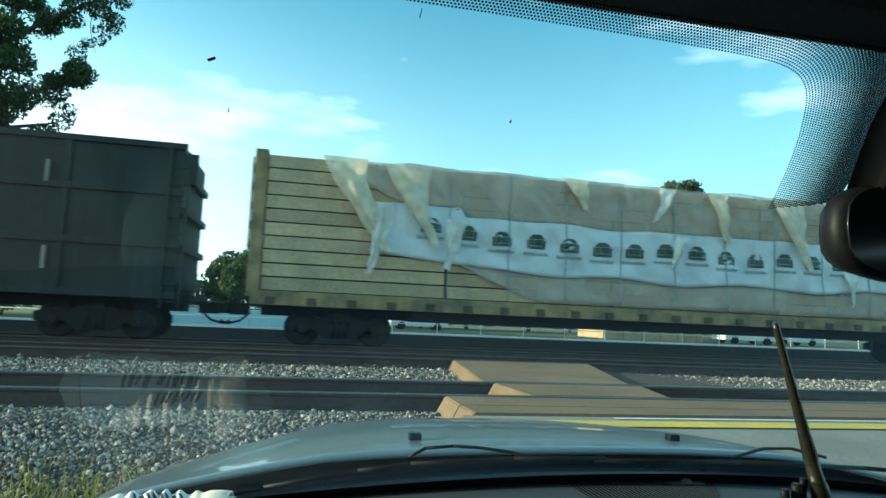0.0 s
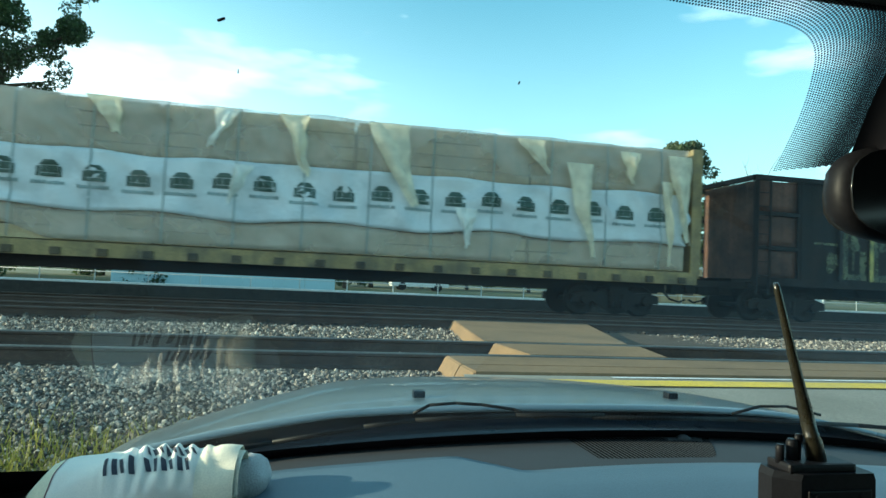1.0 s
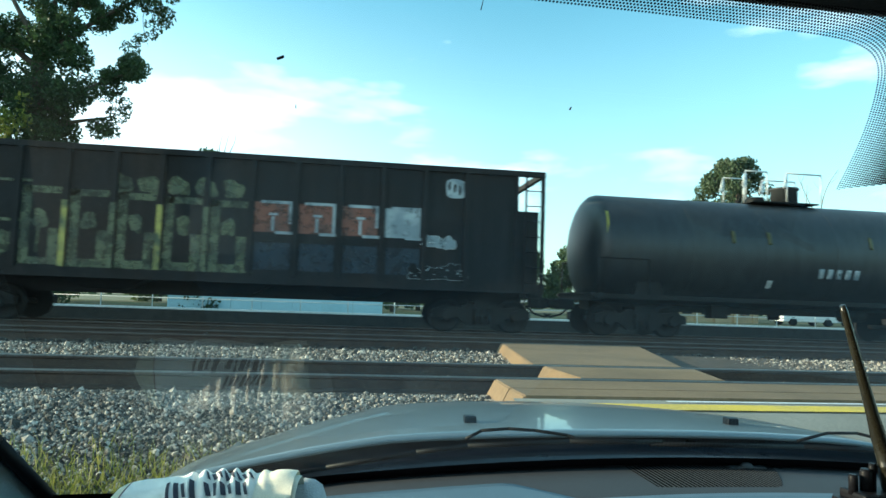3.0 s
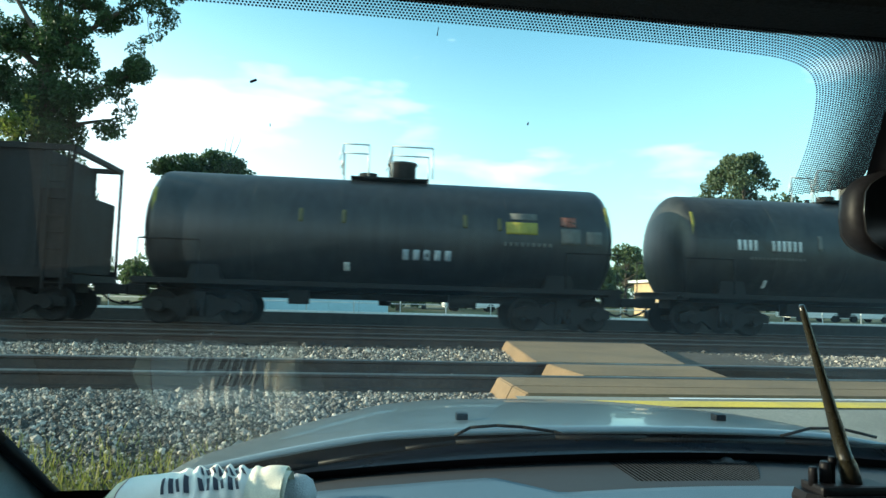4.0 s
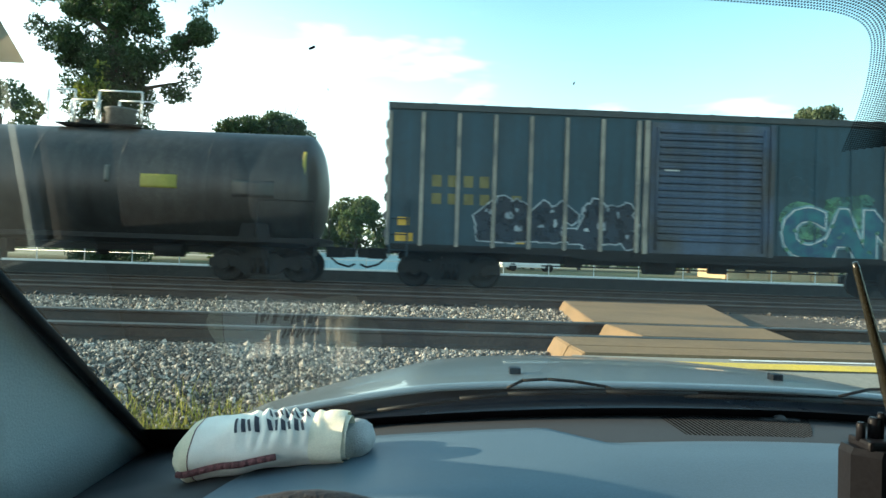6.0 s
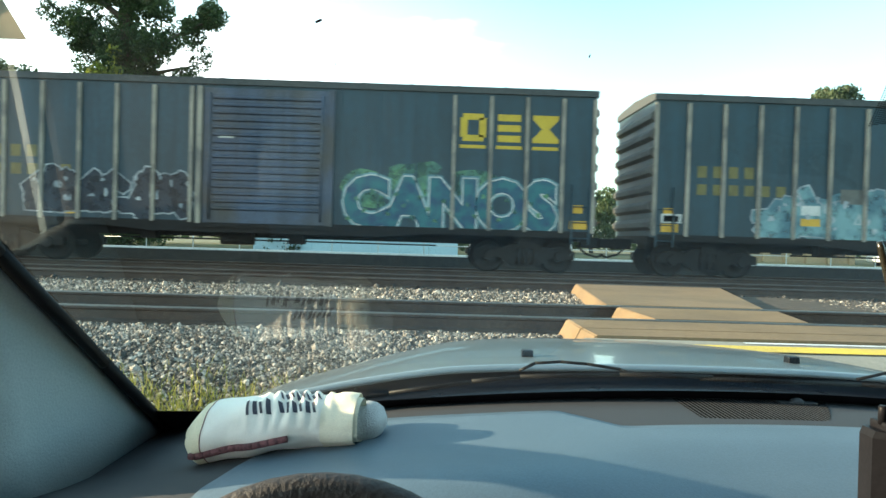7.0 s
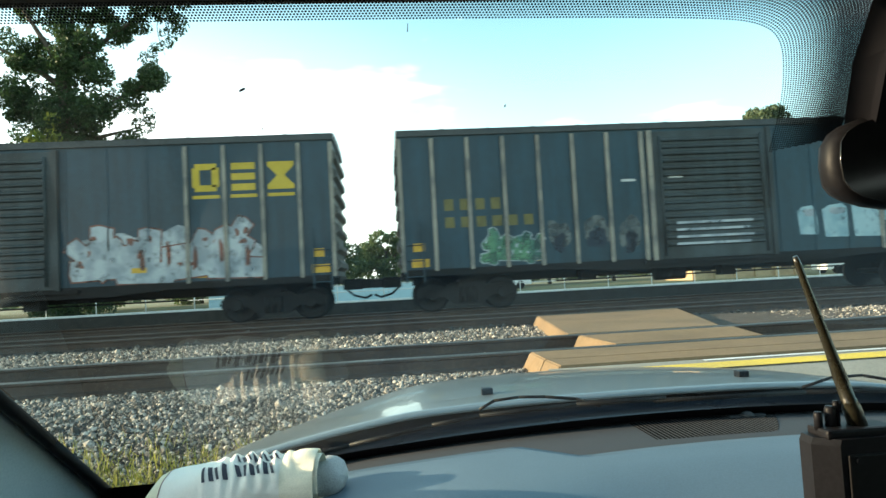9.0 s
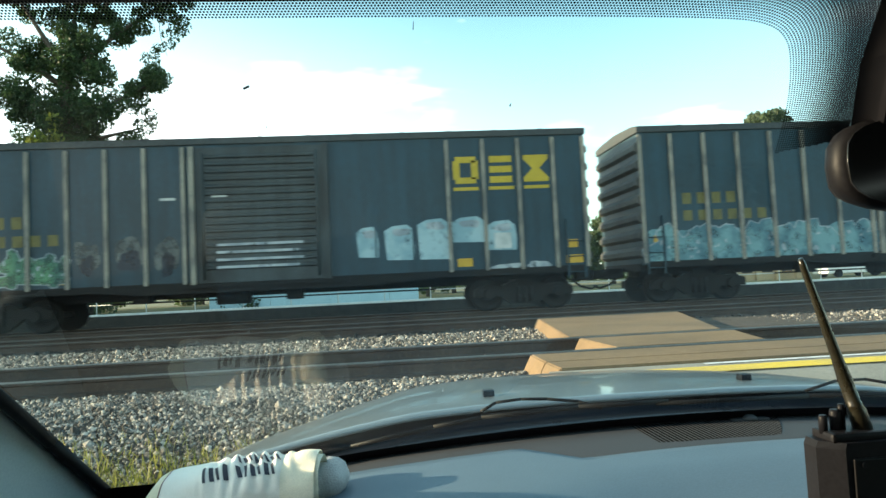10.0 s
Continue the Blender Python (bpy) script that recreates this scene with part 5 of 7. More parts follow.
def tank_car(paint, marks, label, L=11.85):
    R = 1.49
    cz = 2.32
    car = thing("tank_car", label, "tank car", "freight train")
    bm = bmesh.new()
    prof = [(0.0, 0.02)]
    for i in range(1, 9):
        a = i / 8 * math.pi / 2
        prof.append((0.52 * (1 - math.cos(a)), R * math.sin(a)))
    lathe(bm, prof + [(k * (L - 1.24) / 6 + 0.62, R) for k in range(1, 6)] + [(L - p, r) for p, r in prof[::-1]], (0, 0, cz), "x", 48)
    part("tank", bm, M[paint], car)
    for k in range(1, 5):
        bm = bmesh.new()
        lathe(bm, [(0, R), (0, R + 0.004), (0.03, R + 0.004), (0.03, R)], (0.62 + k * 2.05, 0, cz), "x", 40)
        part("weld_seam", bm, M[paint], car)
    # bolster bands in yellow at the ends
    for x in (0.38, L - 0.46):
        bm = bmesh.new()
        sheet(bm, 1, 12, lambda u, v: (x + 0.08 * u, -(R * 0.93 + 0.012) * math.cos(radians(-38 + 66 * v)), cz + (R * 0.93 + 0.012) * math.sin(radians(-38 + 66 * v)) + 0.25), 0.004)
        part("reflector_strip", bm, M["placard_y"], car, "dull yellow reflective strip")
    # sills, walkway, saddles
    bm = bmesh.new()
    for s in (-1, 1):
        box(bm, 0.1, L - 0.1, s * 1.42 - 0.05, s * 1.42 + 0.05, 0.98, 1.10)
    for x in (0.0, L - 1.6):
        box(bm, x, x + 1.6, -1.45, 1.45, 1.02, 1.08)
    part("running_board", bm, M["black"], car)
    for x in (1.2, L - 2.0):
        bm = bmesh.new()
        outline(bm, [(x, 1.05), (x + 0.8, 1.05), (x + 0.65, 1.75), (x + 0.15, 1.75)], -1.2, 2.4)
        part("saddle", bm, M["black"], car)
    bm = bmesh.new()
    for s in (-1, 1):
        for x in (0.15, 1.5, L - 1.5, L - 0.15):
            rod(bm, (x, s * 1.45, 1.05), (x, s * 1.45, 2.0), 0.02, 0.02, 6)
        for a, b in ((0.15, 1.5), (L - 1.5, L - 0.15)):
            rod(bm, (a, s * 1.45, 2.0), (b, s * 1.45, 2.0), 0.02, 0.02, 6)
    part("hand_rail", bm, M["black"], car)
    # dome, platform and its railing
    x = L / 2
    bm = bmesh.new()
    lathe(bm, [(0, 0.36), (0.5, 0.36), (0.53, 0.40), (0.58, 0.40), (0.60, 0.30)], (x + 0.35, 0, cz + R - 0.06), "z", 20)
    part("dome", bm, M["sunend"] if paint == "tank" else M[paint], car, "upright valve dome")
    bm = bmesh.new()
    box(bm, x - 1.0, x + 1.0, -0.6, 0.6, cz + R + 0.0, cz + R + 0.035)
    rod(bm, (x - 0.55, 0, cz + R), (x - 0.55, 0, cz + R + 0.2), 0.26, 0.24, 14)
    rod(bm, (x - 0.9, 0.3, cz + R), (x - 0.9, 0.3, cz + R + 0.16), 0.08, 0.08, 8)
    part("platform", bm, M["black"], car)
    bm = bmesh.new()
    for s in (-0.55, 0.55):
        for a, b in ((x - 1.2, x - 0.55), (x + 0.05, x + 1.1)):
            pipe(bm, [(a - 0.1, s, cz + R + 0.42), (a, s, cz + R + 0.86), (b, s, cz + R + 0.86), (b, s, cz + R + 0.05)], 0.022, 6)
            rod(bm, (a, s, cz + R + 0.86), (a, s, cz + R + 0.05), 0.022, 0.022, 6)
    part("platform_rail", bm, M["steel"], car, "thin grey steel platform railing")
    bm = bmesh.new()
    rod(bm, (x, 0, 0.85), (x, 0, 0.55), 0.2, 0.16, 12)
    rod(bm, (x + 1.6, -0.6, 0.72), (x + 2.3, -0.6, 0.72), 0.17, 0.17, 12)
    box(bm, x - 2.4, x - 1.9, -0.85, -0.5, 0.55, 0.9, 0.03)
    pipe(bm, [(2.4, -0.55, 0.85), (L - 2.4, -0.55, 0.85)], 0.025, 6)
    part("brake_gear", bm, M["black"], car)
    running_gear(car, L, 1.0, 1.45)

    def on_tank(x0, x1, z0, z1, material, name, label):
        bm = bmesh.new()
        a0, a1 = math.asin((z0 - cz) / R), math.asin((z1 - cz) / R)
        sheet(bm, 1, 5, lambda u, v: (x0 + (x1 - x0) * u, -(R + 0.016) * math.cos(a0 + (a1 - a0) * v), cz + (R + 0.016) * math.sin(a0 + (a1 - a0) * v)), 0.004)
        return part(name, bm, M[material], car, label)
    for m in marks:
        if m[0] == "bars":
            _, x0, x1, z0, z1, n, material, seed = m
            x0, x1, z0, z1 = x0 + 0.2, x1 + 0.2, z0 - 0.3, z1 - 0.3
            w = (x1 - x0) / n
            for i in range(n):
                on_tank(x0 + w * (i + 0.2), x0 + w * (i + 0.8), z0, z1, material, "marking", "white painted bar")
        else:
            _, x0, x1, z0, z1, material = m
            x0, x1, z0, z1 = x0 + 0.25, x1 + 0.25, z0 - 0.3, z1 - 0.3
            on_tank(x0, x1, z0, z1, material, "placard", "small painted panel")
    return car


def dark_car():
    L = 15.8
    car = thing("gondola_car", "dark green-grey high-sided gondola car", "gondola", "freight train")
    bm = bmesh.new()
    box(bm, 0.05, L - 0.35, FACE + 0.06, -FACE - 0.06, 1.0, 4.45)
    part("body", bm, M["greencar"], car)
    for k in range(8):
        bm = bmesh.new()
        x = 0.3 + k * 2.12
        box(bm, x - 0.07, x + 0.07, FACE, FACE + 0.08, 1.0, 4.4, 0.01)
        part("rib", bm, M["greencar"], car)
    bm = bmesh.new()
    for z in (0.95, 2.1, 3.3, 4.38):
        box(bm, 0.0, L - 0.3, FACE - 0.01, FACE + 0.08, z, z + 0.14, 0.01)
    part("side_rail", bm, M["greencar"], car)
    bm = bmesh.new()
    for k in range(4):
        box(bm, L - 0.35, L - 0.22, -1.45, 1.45, 1.2 + k * 0.85, 1.35 + k * 0.85)
    box(bm, L - 0.35, L - 0.05, FACE + 0.06, FACE + 0.14, 3.6, 4.3)
    part("end_wall", bm, M["greencar"], car)
    ladder(car, L - 0.62, FACE - 0.04, 0.75, 4.3, M["greencar"], 0.4)
    for x, z in ((12.6, 3.4), (12.7, 1.5)):
        bm = bmesh.new()
        box(bm, x, x + 0.07, FACE - 0.02, FACE + 0.07, z, z + 0.5)
        part("reflector", bm, M["rib"], car)
    running_gear(car, L, 0.95)
    return car


train += [(dark_car(), -20.75), (lumber_car(0), -3.75), (hopper_car(), 20.65),
          (tank_car("tankgrey", [("bars", 6.0, 7.3, 2.0, 2.25, 5, "spray_grey", 4), ("p", 3.5, 3.61, 2.82, 3.15, "tick"), ("p", 4.52, 4.63, 2.82, 3.15, "tick"), ("p", 7.47, 7.58, 2.82, 3.15, "tick"), ("p", 8.34, 8.44, 2.78, 3.1, "tick"), ("p", 8.55, 9.35, 2.72, 3.02, "placard_y"), ("p", 8.65, 9.35, 3.08, 3.25, "placard"), ("p", 9.95, 10.35, 2.95, 3.2, "spray_red"), ("p", 9.95, 10.45, 2.5, 2.9, "placard"), ("p", 10.6, 11.0, 2.5, 2.85, "placard"), ("bars", 8.5, 9.8, 2.42, 2.52, 9, "placard", 9), ("p", 4.6, 4.75, 1.7, 1.9, "white")], "dusty grey-black railway tank car with placards"), 36.95),
          (tank_car("tank", [("bars", 1.35, 1.95, 2.55, 2.82, 4, "white", 1), ("bars", 2.3, 3.2, 2.55, 2.82, 6, "white", 2), ("bars", 1.7, 3.3, 2.32, 2.38, 14, "placard", 3), ("p", 3.6, 3.72, 2.6, 3.0, "placard"), ("p", 6.2, 6.32, 2.6, 3.0, "placard"), ("p", 7.05, 7.9, 2.5, 2.82, "placard_y"), ("p", 9.2, 10.2, 2.35, 2.75, "tankgrey"), ("p", 2.2, 2.3, 1.6, 1.8, "white")], "black railway tank car with white marks and yellow panel", 11.55), 50.3),
          (boxcar("faded blue boxcar with CANOS graffiti and yellow block shapes", word_graffiti, 11), 63.43),
          (boxcar("faded blue boxcar with pale teal and white graffiti", graffiti_two, 12, "grey_door"), 80.58),
          (boxcar("faded blue boxcar with white paint on its door", graffiti_three, 13, "grey_door"), 97.88),
          (boxcar("faded blue boxcar with pale graffiti low on its side", graffiti_four, 14), 115.0)]


# ---- beyond the tracks ----
def leaves(centres, radii, per, size, squash=0.8, seed=1):
    """Many small folded leaves in clumps; returns vertices and faces."""
    g = np.random.default_rng(seed)
    out = []
    for c, r in zip(centres, radii):
        n = max(6, int(per * r ** 2))
        d = g.normal(size=(n, 3))
        d /= np.linalg.norm(d, axis=1)[:, None]
        p = np.array(c) + d * (r * g.uniform(0.45, 1.05, n) ** 0.6)[:, None] * np.array([1, 1, squash])
        out.append(p)
    p = np.concatenate(out)
    n = len(p)
    a = g.normal(size=(n, 3))
    a /= np.linalg.norm(a, axis=1)[:, None]
    b = np.cross(a, g.normal(size=(n, 3)))
    b /= np.linalg.norm(b, axis=1)[:, None]
    up = np.cross(a, b)
    s = (size * g.uniform(0.6, 1.4, n))[:, None]
    v = np.stack((p - a * s, p + b * s * 0.45 + up * s * 0.12, p + a * s, p - b * s * 0.45 + up * s * 0.12), 1).reshape(-1, 3)
    f = np.arange(4 * n).reshape(-1, 4)
    return v, f


def crown(name, parent, centres, radii, per, size, material, seed, label=""):
    v, f = leaves(centres, radii, per, size, seed=seed)
    o = new(name, mesh_np(name, v, f, material))
    o.parent = parent
    return tagged(o, label)


def limb(bm, a, b, r0, r1, seed, bend=0.15):
    a, b = Vector(a), Vector(b)
    r = random.Random(seed)
    n = 6
    d = b - a
    off = Vector((r.uniform(-1, 1), r.uniform(-1, 1), r.uniform(-0.3, 0.6))) * d.length * bend
    pts = [a + d * (i / n) + off * math.sin(math.pi * i / n) for i in range(n + 1)]
    loft(bm, [ring(p, (pts[min(i + 1, n)] - pts[max(i - 1, 0)]), r0 + (r1 - r0) * i / n, 8) for i, p in enumerate(pts)])
    return pts


# tall tree overgrown with ivy
def ivy_tree():
    t = thing("ivy_tree", "tall dark tree, its trunk overgrown with ivy", "tree", at=pose(-19.67, 37.5, 0.26) @ Matrix.Scale(1.167, 4))
    bm = bmesh.new()
    limb(bm, (-0.9, 0, -0.2), (-0.6, 0, 12.5), 0.45, 0.30, 1, 0.03)
    r = random.Random(5)
    # main limbs, each with twigs that carry the leaves
    limbs = [((-0.6, 0, 11.4), (-5.2, 0.4, 14.4), 5), ((-0.6, 0, 12.0), (-3.4, -0.6, 17.0), 5), ((-0.5, 0, 12.4), (-0.3, 0.5, 17.6), 5), ((-0.5, 0, 12.2), (2.0, 0.4, 17.2), 5),
             ((-0.4, 0, 12.3), (4.9, -0.4, 15.9), 5), ((-0.5, 0, 9.4), (4.2, -0.6, 11.7), 7), ((-0.5, 0, 8.6), (2.6, 0.5, 9.5), 3), ((-0.6, 0, 9.8), (-3.6, 0.3, 10.9), 3), ((-0.6, 0, 9.0), (-4.9, 0.4, 12.6), 4)]
    spots, radii = [], []
    for k, (b, e, twigs) in enumerate(limbs):
        pts = limb(bm, b, e, 0.17, 0.03, 10 + k, 0.08)
        for j in range(twigs * 2):
            q = pts[2 + j % 5]
            e2 = q + Vector((r.uniform(-1.0, 1.2), r.uniform(-0.8, 0.8), r.uniform(-0.7, 0.8)))
            limb(bm, q, e2, 0.04, 0.010, 30 + 9 * k + j)
            for f in (0.55, 0.8, 1.0):
                spots.append(tuple(q + (e2 - q) * f + Vector((r.uniform(-0.15, 0.15), r.uniform(-0.2, 0.2), r.uniform(-0.2, 0.15)))))
                radii.append(r.uniform(0.30, 0.62))
    # a hanging spray at the end of the long limb
    for j in range(16):
        f = j / 15
        spots.append((4.1 + 0.9 * math.sin(f * 4.0) * 0.6 + r.uniform(-0.35, 0.35), r.uniform(-0.4, 0.4), 15.9 - 3.0 * f))
        radii.append(r.uniform(0.22, 0.48))
    limb(bm, (4.3, 0, 15.6), (4.2, 0, 13.0), 0.03, 0.008, 91)
    part("trunk", bm, M["bark"], t)
    c, rad = [], []
    for k in range(190):
        z = r.uniform(-0.2, 13.6)
        w = 1.75 + 0.25 * math.sin(z * 1.3) + (0.35 if z > 9 else 0)
        c.append((r.uniform(-w, w) - 0.72, r.uniform(-1.2, 1.2), z))
        rad.append(r.uniform(0.45, 0.85))
    crown("ivy", t, c, rad, 560, 0.10, M["leaf"], 2, "dense dark ivy leaves")
    crown("crown", t, spots, radii, 620, 0.088, M["leaf"], 3, "dark green leaves with sky gaps")
    # sunlit patch made of clumps in the brighter leaf colour
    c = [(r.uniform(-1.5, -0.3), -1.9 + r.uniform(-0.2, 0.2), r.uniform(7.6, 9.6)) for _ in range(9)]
    crown("sunlit_ivy", t, c, [0.42] * 9, 260, 0.11, M["leaf_sun"], 4, "ivy leaves tinted yellow-green for a sunlit patch")
    return t


ivy_tree()


def vine_tree():
    t = thing("vine_tree", "flat-topped tree smothered in dark vines", "tree", at=pose(-12.0, 40, 0.45))
    bm = bmesh.new()
    limb(bm, (0, 0, -0.2), (0.3, 0, 8.5), 0.35, 0.15, 3, 0.04)
    for k in range(5):
        limb(bm, (0.2, 0, 7), (-2.6 + 1.25 * k, 0.4 * (k % 2), 9.2), 0.12, 0.03, 40 + k)
    for k in range(3):
        limb(bm, (1.0 + 0.3 * k, 0, 9.6), (1.2 + 0.35 * k, 0, 10.9), 0.025, 0.008, 60 + k)
    part("trunk", bm, M["bark"], t)
    r = random.Random(9)
    c, rad = [], []
    for k in range(60):
        u = r.uniform(-1, 1)
        c.append((u * 2.5, r.uniform(-1.3, 1.3), 8.3 + 1.4 * math.sqrt(max(0, 1 - u * u)) * r.uniform(-0.4, 0.9)))
        rad.append(r.uniform(0.4, 0.75))
    for k in range(120):
        z = r.uniform(-0.2, 8.4)
        c.append((r.uniform(-1.5, 1.2) + 0.8, r.uniform(-1, 1), z))
        rad.append(r.uniform(0.4, 0.8))
    crown("crown", t, c, rad, 300, 0.14, M["leaf"], 12)


vine_tree()


def pine_tree():
    t = thing("pine_tree", "pale green pine with rounded clumps at its top", "tree", at=pose(29.6, 50, 0.45))
    bm = bmesh.new()
    limb(bm, (0, 0, -0.2), (0.2, 0, 13.0), 0.4, 0.05, 4, 0.02)
    r = random.Random(14)
    c, rad = [], []
    for k in range(120):
        z = r.uniform(6.0, 13.2)
        w = 0.5 + (13.6 - z) * 0.78
        a = r.uniform(0, 6.28)
        e = (w * math.cos(a), w * math.sin(a), z + 0.3)
        limb(bm, (0.1, 0, z - 0.5), e, 0.06, 0.02, 70 + k)
        c.append(e)
        rad.append(r.uniform(0.55, 0.90))
    part("trunk", bm, M["bark"], t)
    crown("crown", t, c, rad, 330, 0.15, M["needle"], 15)


pine_tree()


def bare_tree(x, y, h, seed):
    t = thing("bare_tree", "leafless grey tree with fine twigs", "tree", at=pose(x, y, 0.45))
    bm = bmesh.new()
    r = random.Random(seed)
    pts = limb(bm, (0, 0, -0.2), (0.3, 0, h * 0.7), 0.22, 0.08, seed)
    for k in range(11):
        p = pts[2 + k % 5]
        e = p + Vector((r.uniform(-2.6, 2.6), r.uniform(-1, 1), r.uniform(1.5, h * 0.4)))
        q = limb(bm, p, e, 0.06, 0.02, seed + k)
        for j in range(3):
            limb(bm, q[3 + j], q[3 + j] + Vector((r.uniform(-1, 1), r.uniform(-0.5, 0.5), r.uniform(0.6, 1.6))), 0.02, 0.008, seed + 20 + 3 * k + j)
    part("trunk", bm, M["rib"], t)


bare_tree(45.0, 60, 15.0, 8)


def bush_tree(x, y, h, w, seed, material="leaf_far", label="mid-green leafy tree behind the tracks"):
    t = thing("leafy_tree", label, "tree", "trees behind the tracks", at=pose(x, y, 0.45))
    bm = bmesh.new()
    r = random.Random(seed)
    limb(bm, (0, 0, -0.2), (0, 0, h * 0.75), 0.22, 0.07, seed, 0.03)
    c, rad = [], []
    for k in range(26):
        z = h * r.uniform(0.12, 0.97)
        ww = w / 2 * math.sqrt(max(0.06, 1 - (z / h) ** 2.2)) * (0.75 + 0.3 * r.random())
        a = r.uniform(0, 6.28)
        e = (ww * math.cos(a), ww * math.sin(a), z)
        limb(bm, (0, 0, z * 0.7), e, 0.05, 0.015, seed + k)
        c.append(e)
        rad.append(r.uniform(0.18, 0.32) * w / 2 + 0.2)
    part("trunk", bm, M["bark"], t)
    crown("crown", t, c, rad, 300, 0.2, M[material], seed)


for k, (x, y, h, w) in enumerate(((3.2, 55, 7.2, 5.0), (-2.5, 62, 5.5, 6), (8.5, 60, 6.2, 6), (14, 64, 6, 7), (-8, 58, 5.5, 6.5), (20, 62, 6.5, 6), (-19.5, 60, 6, 7), (-25, 50, 8, 7), (-31, 44, 13, 7), (37, 62, 9, 7), (49, 66, 10, 8), (27, 68, 7, 7), (0.5, 47, 4.6, 3.5))):
    bush_tree(x, y, h, w, 200 + k)
bush_tree(-33.0, 38.5, 17, 7, 240, "leaf", "tall dark tree at the edge of the yard")

# far woods along the horizon
g = np.random.default_rng(3)
cs = [(float(x), 105 + float(g.uniform(-6, 6)), float(z)) for x in np.arange(-130, 150, 3.2) for z in (1.2, 3.6, 5.2 + g.uniform(-1, 1.2))]
v, f = leaves(cs, [2.2] * len(cs), 14, 0.5, seed=31)
tagged(new("far_woods", mesh_np("far_woods", v, f, M["leaf_far"])), "distant low green woods", "woods", kind="stuff")

# railing on a pale kerb
FENCE_Y = 36
bm = bmesh.new()
box(bm, -60, 80, FENCE_Y - 0.25, FENCE_Y + 0.15, 0.47, 0.58, 0.02)
tagged(part("kerb", bm, M["concrete"]), "pale concrete kerb under the railing", "kerb", kind="structure")
fence = thing("railing", "galvanised pipe railing on a pale kerb", "railing", at=pose(0, FENCE_Y, 0.58))
bm = bmesh.new()
rod(bm, (0, 0, 0), (0, 0, 1.0), 0.032, 0.032, 8)
post = part("post", bm, M["steel"], fence)
post.location = (-18.4, 0, 0)
for k in range(-5, 23):
    if k:
        again(post, fence, pose(-18.4 + 2.62 * k, 0, 0))
for z in (0.98, 0.5):
    bm = bmesh.new()
    rod(bm, (-33, 0, z), (45, 0, z), 0.022, 0.022, 8)
    part("rail_pipe", bm, M["steel"], fence)

# long low pale-blue wall behind the railing
wall = thing("blue_wall", "long low pale-blue panelled wall", "wall", kind="structure", at=pose(-13.2, 39, 0.45))
for k in range(7):
    bm = bmesh.new()
    box(bm, 1.8 * k, 1.8 * k + 1.785, 0, 0.16, 0, 0.95, 0.01)
    part("panel", bm, M["pale_blue"], wall)
bm = bmesh.new()
box(bm, -0.05, 12.7, -0.05, 0.21, 0.95, 1.02)
part("coping", bm, M["concrete"], wall)

# tan building with openings, beyond the road
house = thing("tan_building", "low tan brick building with dark openings", "building", at=pose(20.5, 46, 0.45))
bm = bmesh.new()
box(bm, 0, 8.5, 0.25, 5, 0, 2.7)
for k in range(6):
    box(bm, 0.1 + 1.6 * k, 0.5 + 1.6 * k, 0, 0.3, 0, 2.7)
part("wall", bm, M["tan_wall"], house)
bm = bmesh.new()
box(bm, -0.4, 8.9, -0.4, 5.4, 2.7, 2.9)
part("roof", bm, M["concrete"], house)
for k in range(5):
    bm = bmesh.new()
    box(bm, 0.7 + 1.6 * k, 1.5 + 1.6 * k, 0.20, 0.26, 0.6, 1.9)
    part("window", bm, M["dark_glass"], house)


def parked_car(x, y, turn, label, van=False):
    c = thing("parked_car", label, "car", "parked cars", at=pose(x, y, 0.45, 0, 0, turn))
    prof = [(0, 0.3), (0, 0.75), (0.25, 0.95), (1.0, 1.02), (1.6, 1.48), (3.2, 1.5), (4.0, 1.05), (4.5, 0.95), (4.6, 0.4), (4.6, 0.3)] if not van else [(0, 0.3), (0, 0.95), (0.35, 1.15), (0.9, 1.25), (1.5, 1.95), (4.9, 2.0), (5.0, 1.9), (5.05, 0.4), (5.05, 0.3)]
    bm = bmesh.new()
    outline(bm, prof, -0.88, 1.76)
    bmesh.ops.bevel(bm, geom=[e for e in bm.edges], offset=0.06, segments=2, affect="EDGES")
    part("body", bm, M["white_car"], c)
    bm = bmesh.new()
    z0, z1 = (1.02, 1.4) if not van else (1.3, 1.8)
    outline(bm, [(1.25, z0), (1.7, z1), (3.1, z1), (3.6, z0)], -0.895, 0.03)
    outline(bm, [(1.25, z0), (1.7, z1), (3.1, z1), (3.6, z0)], 0.865, 0.03)
    part("side_window", bm, M["dark_glass"], c)
    for wx in (0.85, 3.7):
        for s in (-0.8, 0.8):
            bm = bmesh.new()
            lathe(bm, [(-0.1, 0.2), (-0.1, 0.31), (0.1, 0.31), (0.1, 0.2)], (wx, s, 0.31), "y", 18)
            part("wheel", bm, M["rubber"], c)


parked_car(29.4, 44.5, 0, "white parked car beyond the railing")
parked_car(35.0, 46.0, 3, "white parked van beyond the railing", True)
parked_car(4.2, 50, 0, "white parked car under the trees")

# grass tufts at the foot of the ballast
gr = np.random.default_rng(17)
n = 7600
px = np.concatenate((gr.uniform(-6.6, -3.0, n), gr.uniform(-12, -4, 1500)))
py = np.concatenate((gr.normal(3.05, 0.42, n), gr.normal(2.4, 0.5, 1500)))
pz = np.array([ground_height(b) for b in py])
h = gr.uniform(0.05, 0.17, len(px))
a = gr.uniform(0, 6.28, len(px))
lx, ly = gr.normal(0, 0.05, len(px)), gr.normal(0, 0.05, len(px))
w = 0.006
